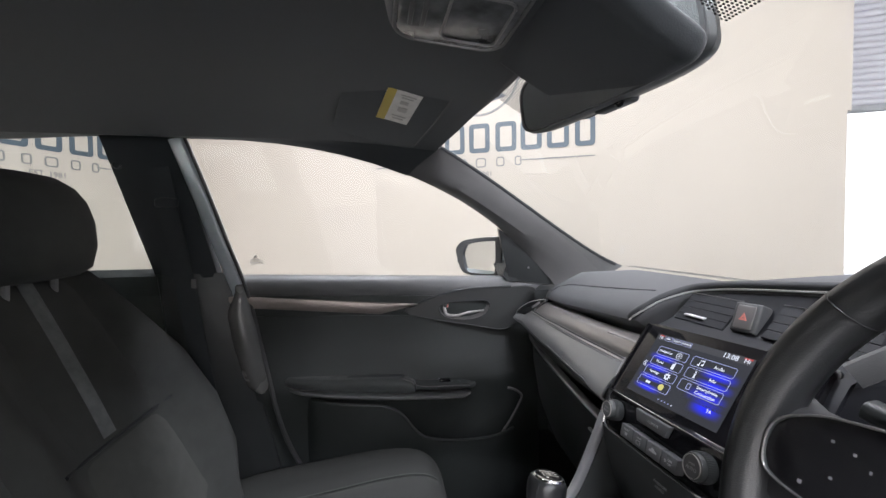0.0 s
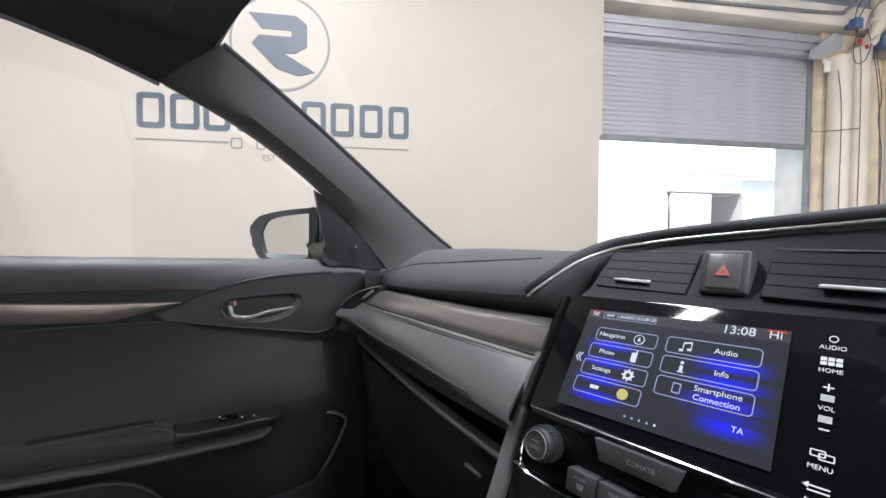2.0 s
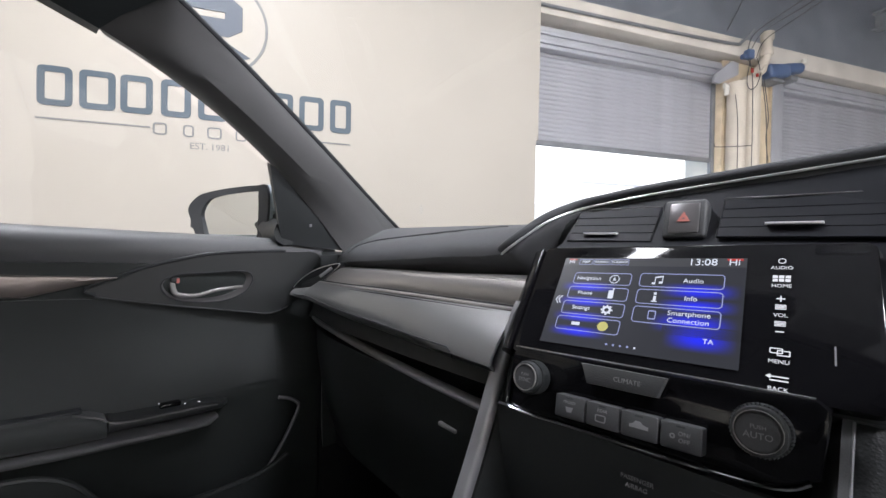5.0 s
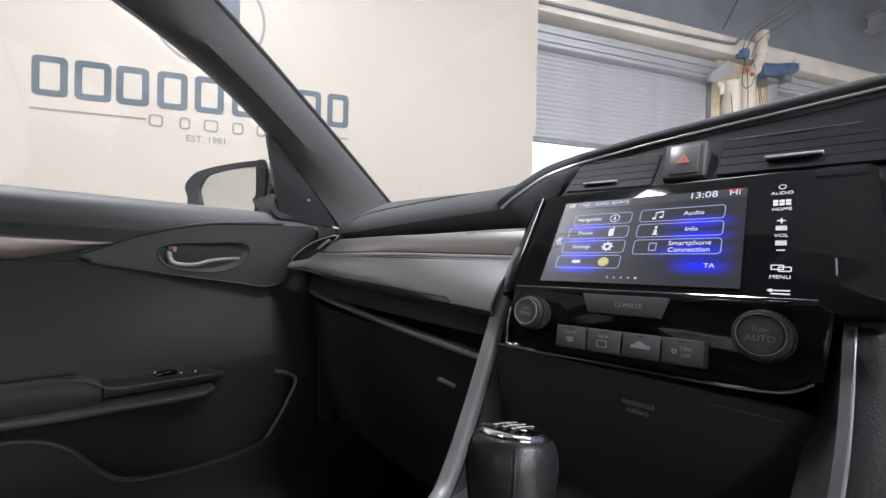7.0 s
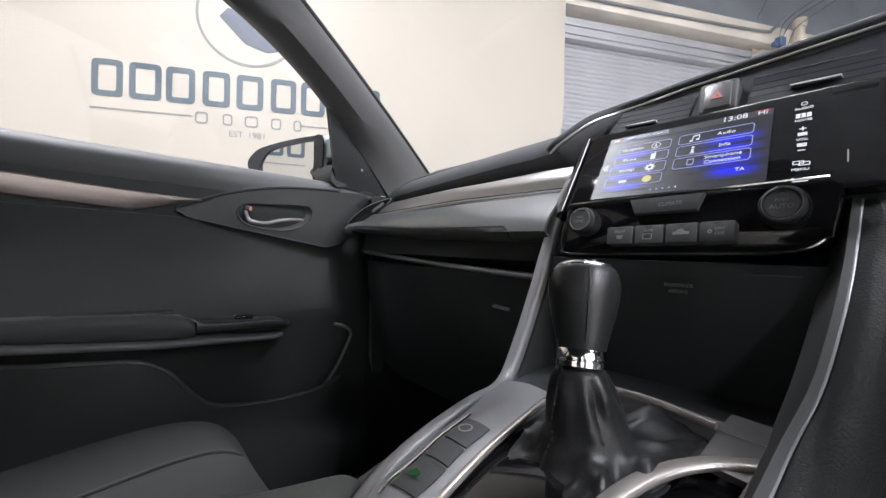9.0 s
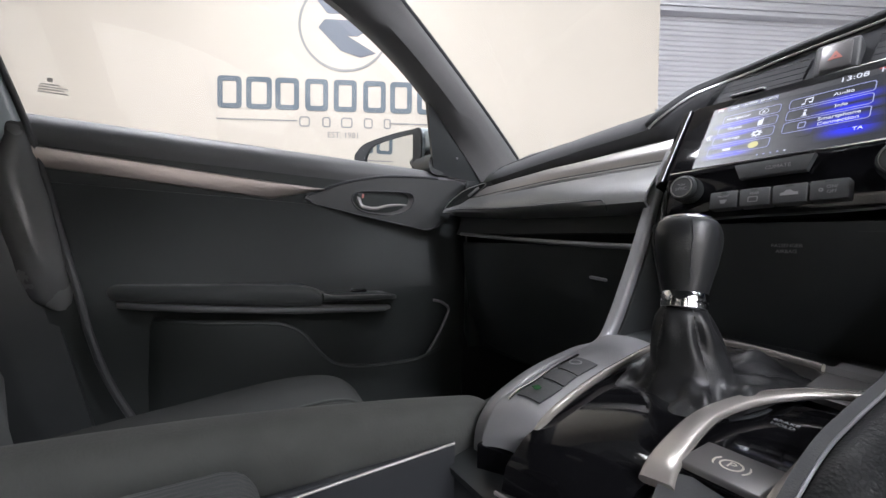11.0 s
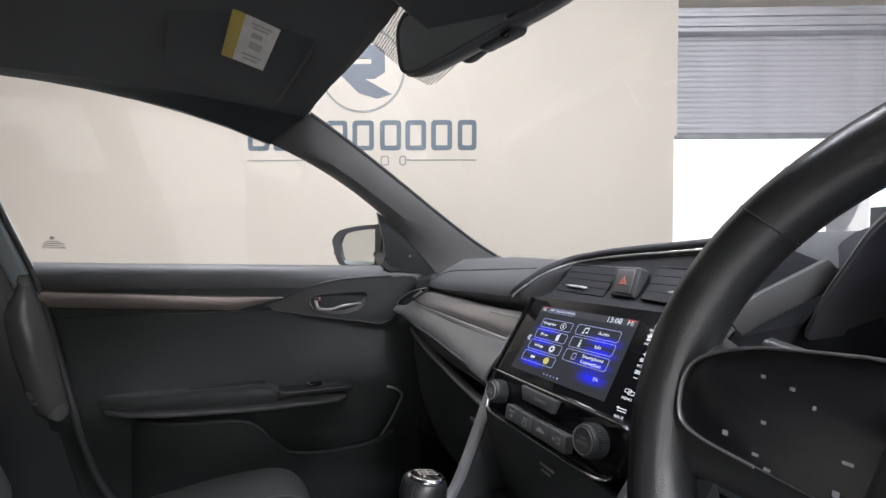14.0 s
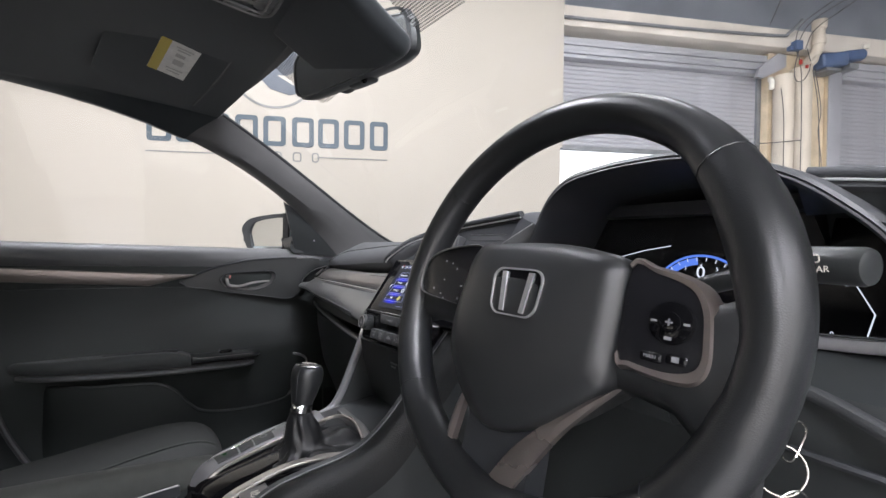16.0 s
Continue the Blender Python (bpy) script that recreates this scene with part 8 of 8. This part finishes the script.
# ---- seats ----
def seat(cx, dy, label):
    st = thing("front_seat", (cx, 0.1 + dy, 0.32), label, "car seat", "front seats")

    def C(x, y, z):
        return Vector((cx + x, y + dy, z))

    def section(w, top, bol, bottom, n=17):
        pts = []
        for k in range(n):
            u = -1 + 2 * k / (n - 1)
            b = bol * max(0, (abs(u) - 0.55) / 0.45) ** 1.5 - 0.012 * (1 - u * u)
            edge = max(0, (abs(u) - 0.86) / 0.14)
            pts.append((u * w, top + b - 0.035 * edge ** 2))
        return pts + [(w * 1.04, lerp(top, bottom, 0.45)), (w, bottom), (-w, bottom), (-w * 1.04, lerp(top, bottom, 0.45))]

    ys = [(-0.14, 0.225, 0.535, 0.05, 0.44), (-0.05, 0.250, 0.548, 0.055, 0.42), (0.10, 0.262, 0.565, 0.05, 0.41), (0.24, 0.266, 0.584, 0.040, 0.41), (0.32, 0.262, 0.588, 0.030, 0.42), (0.365, 0.250, 0.575, 0.022, 0.44), (0.390, 0.225, 0.545, 0.010, 0.46), (0.396, 0.21, 0.50, 0.0, 0.48)]
    ys = [(a_.x, a_.y, a_.z, b_.x, b_.y) for a_, b_ in zip(smooth_path([(y, w, t) for y, w, t, b, lo in ys], 4), smooth_path([(b, lo, 0) for y, w, t, b, lo in ys], 4))]
    part("cushion", loft([[C(x, y, z) for x, z in section(w, t, b, lo)] for y, w, t, b, lo in ys]), M_FABRIC3, st, "dark fabric cushion", sharp=70)
    for u0, u1, mat_, lab_ in ((-0.150, -0.046, M_FABRIC3, "lighter fabric cushion panel"), (-0.042, 0.042, M_FABRIC3, "dark fabric centre panel"), (0.046, 0.150, M_FABRIC3, "lighter fabric cushion panel")):
        ins = [[C(lerp(u0, u1, k), y, t - 0.012 * (1 - (lerp(u0, u1, k) / 0.25) ** 2) + 0.0075 * (1 - abs(2 * k - 1) ** 4)) for k in stations(0, 1, 9)] for y, w, t, b, lo in ys[:22]]
        part("cushion_panel", thick(loft(ins, False), 0.004), mat_, st, lab_, sharp=80)
    for u in (-0.152, 0.152):
        part("cushion_seam", sweep([C(u, y, t - 0.005) for y, w, t, b, lo in ys[:22]], disc(0.0025, 6)), M_FABRIC, st)
    # backrest, leaning back
    BM = Matrix.Translation((cx, -0.128 + dy, 0.60)) @ pose(0, 0, 0, 25.5, 0, 0) @ Matrix.Translation((0, 0, 0.010))
    bs = [(-0.13, 0.220, 0.040, 0.04), (-0.06, 0.235, 0.045, 0.05), (0.03, 0.250, 0.06, 0.075), (0.15, 0.252, 0.065, 0.085), (0.28, 0.245, 0.062, 0.075), (0.38, 0.235, 0.055, 0.05), (0.45, 0.217, 0.048, 0.025), (0.50, 0.192, 0.042, 0.010), (0.535, 0.158, 0.032, 0.0), (0.553, 0.115, 0.018, 0.0), (0.558, 0.08, 0.008, 0.0)]
    rows = []
    for h, w, th, bol in bs:
        ring = []
        for k in range(11):
            u = -1 + 2 * k / 10
            b = bol * max(0, (abs(u) - 0.5) / 0.5) ** 1.4 - 0.010 * (1 - u * u)
            edge = max(0, (abs(u) - 0.85) / 0.15)
            ring.append(BM @ Vector((u * w, th * 0.5 + b - 0.05 * edge ** 2, h)))
        ring += [BM @ Vector((w * 0.98, -th, h)), BM @ Vector((0, -th - 0.03, h)), BM @ Vector((-w * 0.98, -th, h))]
        rows.append(ring)
    part("backrest", loft(rows), M_FABRIC, st, "dark fabric backrest with side bolsters", sharp=70)
    def on_back(x, h, lift):
        w, th, bol = [curve_at([(b_[0], b_[k]) for b_ in bs], h) for k in (1, 2, 3)]
        u = min(1.0, abs(x) / w)
        return BM @ Vector((x, th * 0.5 + bol * max(0, (u - 0.5) / 0.5) ** 1.4 - 0.010 * (1 - u * u) + lift, h))

    for h0, h1, mat_, lab_ in ((-0.02, 0.196, M_FABRIC2, "lighter fabric lower panel"), (0.212, 0.51, M_FABRIC, "dark fabric upper panel")):
        pan = [[on_back(u * lerp(0.140, 0.100, max(0, h / 0.45)), h, 0.0045 - 0.004 * abs(u) ** 6 - 0.004 * abs(2 * (h - h0) / (h1 - h0) - 1) ** 8) for u in stations(-1, 1, 13)] for h in stations(h0, h1, 10)]
        part("back_panel", thick(loft(pan, False), 0.003), mat_, st, lab_, sharp=80)
    for u in (1,):
        rows_ = [[on_back(u * (lerp(0.030, 0.002, (h - 0.215) / 0.300) + dx), h, 0.0058 - 0.001 * abs(dx) / 0.016) for dx in (-0.016, -0.008, 0, 0.008, 0.016)] for h in stations(0.215, 0.515, 10)]
        part("light_stripe", thick(loft(rows_, False), 0.001), M_STRIPE, st, "pale grey fabric stripe", sharp=80)
    part("back_seam", sweep([on_back(x, 0.204, 0.001) for x in stations(-0.15, 0.15, 13)], disc(0.003, 6)), M_RUBBER, st)
    hr_rows = []
    HM = Matrix.Translation((cx, -0.335 + dy, 1.160)) @ pose(0, 0, 0, 12, 0, 0)
    for z, w, d0 in ((-0.092, 0.080, 0.030), (-0.082, 0.106, 0.046), (-0.045, 0.123, 0.060), (0.0, 0.128, 0.066), (0.035, 0.122, 0.064), (0.062, 0.106, 0.056), (0.080, 0.080, 0.042), (0.089, 0.045, 0.022)):
        hr_rows.append([HM @ Vector((w * math.copysign(abs(c) ** 0.7, c), d0 * math.copysign(abs(q) ** 0.8, q), z)) for c, q in disc(1, 28)])
    part("headrest", loft(hr_rows), M_FABRIC, st, "dark fabric headrest", sharp=80)
    for u in (-0.05, 0.05):
        part("headrest_post", sweep([HM @ Vector((u, -0.01, -0.09)), HM @ Vector((u, -0.03, -0.17))], disc(0.006, 8), (1, 0, 0)), M_STEEL_D, st)
    part("side_cover", span(cx - 0.235, cx + 0.235, -0.12 + dy, 0.33 + dy, 0.36, 0.45, 0.02), M_HARD, st)
    part("seat_rails", merged(span(cx - 0.18, cx - 0.14, -0.2 + dy, 0.36 + dy, 0.31, 0.37), span(cx + 0.14, cx + 0.18, -0.2 + dy, 0.36 + dy, 0.31, 0.37)), M_STEEL_D, st)
    return st


seat(-0.372, 0.0, "dark grey fabric passenger seat with lighter panels and headrest")
seat(0.372, -0.16, "dark grey fabric driver's seat with lighter panels and headrest")

# ---- roof fittings ----
visor = thing("sun_visor", (-0.36, 0.32, 1.36), "black fabric sun visor folded up with a warning label", "sun visor", "sun visors")
VM = axes((-0.3035, 0.2815, 1.358), (-0.110, -0.019, -0.017), (0.005, -0.056, 0.011))    # x outboard, y rearwards, z up
vo = [(0.006 + x, 0.008 + y + 0.05 * max(0.0, x) - 0.03 * min(0.0, x) * (y < 0)) for x, y in rounded(0.315, 0.168, 0.022, 6)]
part("board", plate(vo, 0.018, VM @ pose(0, 0, 0.0185), 0.005, 3), M_LINER, visor)
part("front_edge", sweep([VM @ Vector((x, -0.0745 + 0.05 * max(0.0, x) - 0.03 * min(0.0, x), 0.0015)) for x in stations(-0.135, 0.14, 14)], disc(0.0026, 6)), M_PILLAR, visor, "piped front edge")
part("clip", sweep([VM @ Vector(p) for p in ((-0.150, -0.078, 0.004), (-0.130, -0.080, -0.002), (-0.112, -0.077, 0.000))], disc(0.005, 8)), M_SATIN, visor)
lb = part("label", placed(box(0.111, 0.0575, 0.0006, 0, 1, (0, 0, -0.0003)), VM), M_LABEL, visor, "small paper warning label")
part("label_band", placed(box(0.111, 0.015, 0.0006, 0, 1, (0, 0.0212, -0.0009)), VM), M_LABEL_Y, lb, "yellow label band")
part("label_print", merged(*[placed(box(w, h, 0.0006, 0, 1, (x, y, -0.0009)), VM) for w, h, x, y in ((0.003, 0.026, -0.044, -0.008), (0.003, 0.02, -0.036, -0.008), (0.010, 0.014, -0.020, -0.006), (0.016, 0.016, 0.004, -0.008), (0.003, 0.026, 0.030, -0.008), (0.003, 0.020, 0.040, -0.008))]), M_LABEL_INK, lb)

oc = thing("overhead_console", (0.02, 0.28, 1.38), "grey overhead lamp console with clear lenses", "overhead lamp")
OM = axes((0.040, 0.316, 1.345), (1, 0, 0), (0, -1, 0.10))      # z down
part("base", loft([[OM @ Vector((x * k, y * k, z)) for x, y in rounded(0.134, 0.124, 0.026, 6)] for k, z in ((1.22, -0.048), (1.06, -0.014), (1.0, -0.002), (0.95, 0.002))]), M_LINER, oc)
part("lens", loft([[OM @ Vector((x * k, y * k, z)) for x, y in rounded(0.120, 0.110, 0.022, 6)] for k, z in ((1.0, 0.001), (0.99, 0.0045), (0.95, 0.006))]), M_FROST, oc, "clear ribbed lamp lens")
part("lens_rim", sweep([OM @ Vector((x, y, 0.004)) for x, y in rounded(0.123, 0.113, 0.023, 6)], disc(0.0022, 6), (0, 0, 1), True), M_SATIN_D, oc, "grey lens rim")
part("switch", sweep([OM @ Vector((x - 0.006, y - 0.018, 0.0066)) for x, y in rounded(0.080, 0.056, 0.010, 4)], disc(0.0016, 6), (0, 0, 1), True), M_SATIN_D, oc, "outlined lamp switch")
for x_ in (0.030, 0.042):
    part("lamp_holder", placed(box(0.060, 0.005, 0.002, 0.0008, 1, (0.0, x_, 0.0062)), OM), M_HARD, oc)

rvm = thing("rear_view_mirror", (0.0, 0.50, 1.33), "black framed rear-view mirror with sensor housing on the windscreen", "rear-view mirror")
RM = axes((-0.0150, 0.478, 1.3134), (0.9443, 0.3289, 0.075), (0.03, -0.085, 0.996))
mo = [(0.121 * math.copysign(abs(c) ** (0.42 if c > 0 else 0.32), c) * (1 - 0.03 * q), 0.0370 * math.copysign(abs(q) ** 0.46, q) + 0.002) for c, q in disc(1, 44)]
part("housing", loft([[RM @ Vector((x * k, y * k, z)) for x, y in mo] for k, z in ((0.98, 0.0), (1.03, -0.008), (1.0, -0.022), (0.8, -0.036), (0.4, -0.042))]), M_HARD, rvm)
part("mirror_glass", plate([(x * 0.965, (y - 0.002) * 0.94 + 0.002) for x, y in mo], 0.003, RM @ pose(0, 0, 0.0012)), M_MIRROR, rvm)
part("bezel", ring_plate([(x * 1.0, y * 1.0) for x, y in mo], [(x * 0.965, (y - 0.002) * 0.94 + 0.002) for x, y in mo], 0.004, RM @ pose(0, 0, 0.0022)), M_PILLAR, rvm, "grey mirror edge")
part("sensor_housing", placed(box(0.200, 0.150, 0.036, 0.017, 5), pose(0.006, 0.455, 1.332, -31, 0, 0)), M_LINER, rvm, "black sensor housing")
part("mirror_stem", sweep([(0.0, 0.50, 1.318), tuple(RM @ Vector((0, 0.01, -0.03)))], disc(0.014, 12), (1, 0, 0)), M_HARD, rvm)
part("camera_box", placed(box(0.050, 0.018, 0.022, 0.006, 3, (0.010, -0.030, -0.020)), RM), M_HARD, rvm)
part("camera_lens", cylinder(0.006, 0.004, 20, 0.0015, RM @ pose(0.022, -0.036, -0.010)), M_GLOSS, rvm)
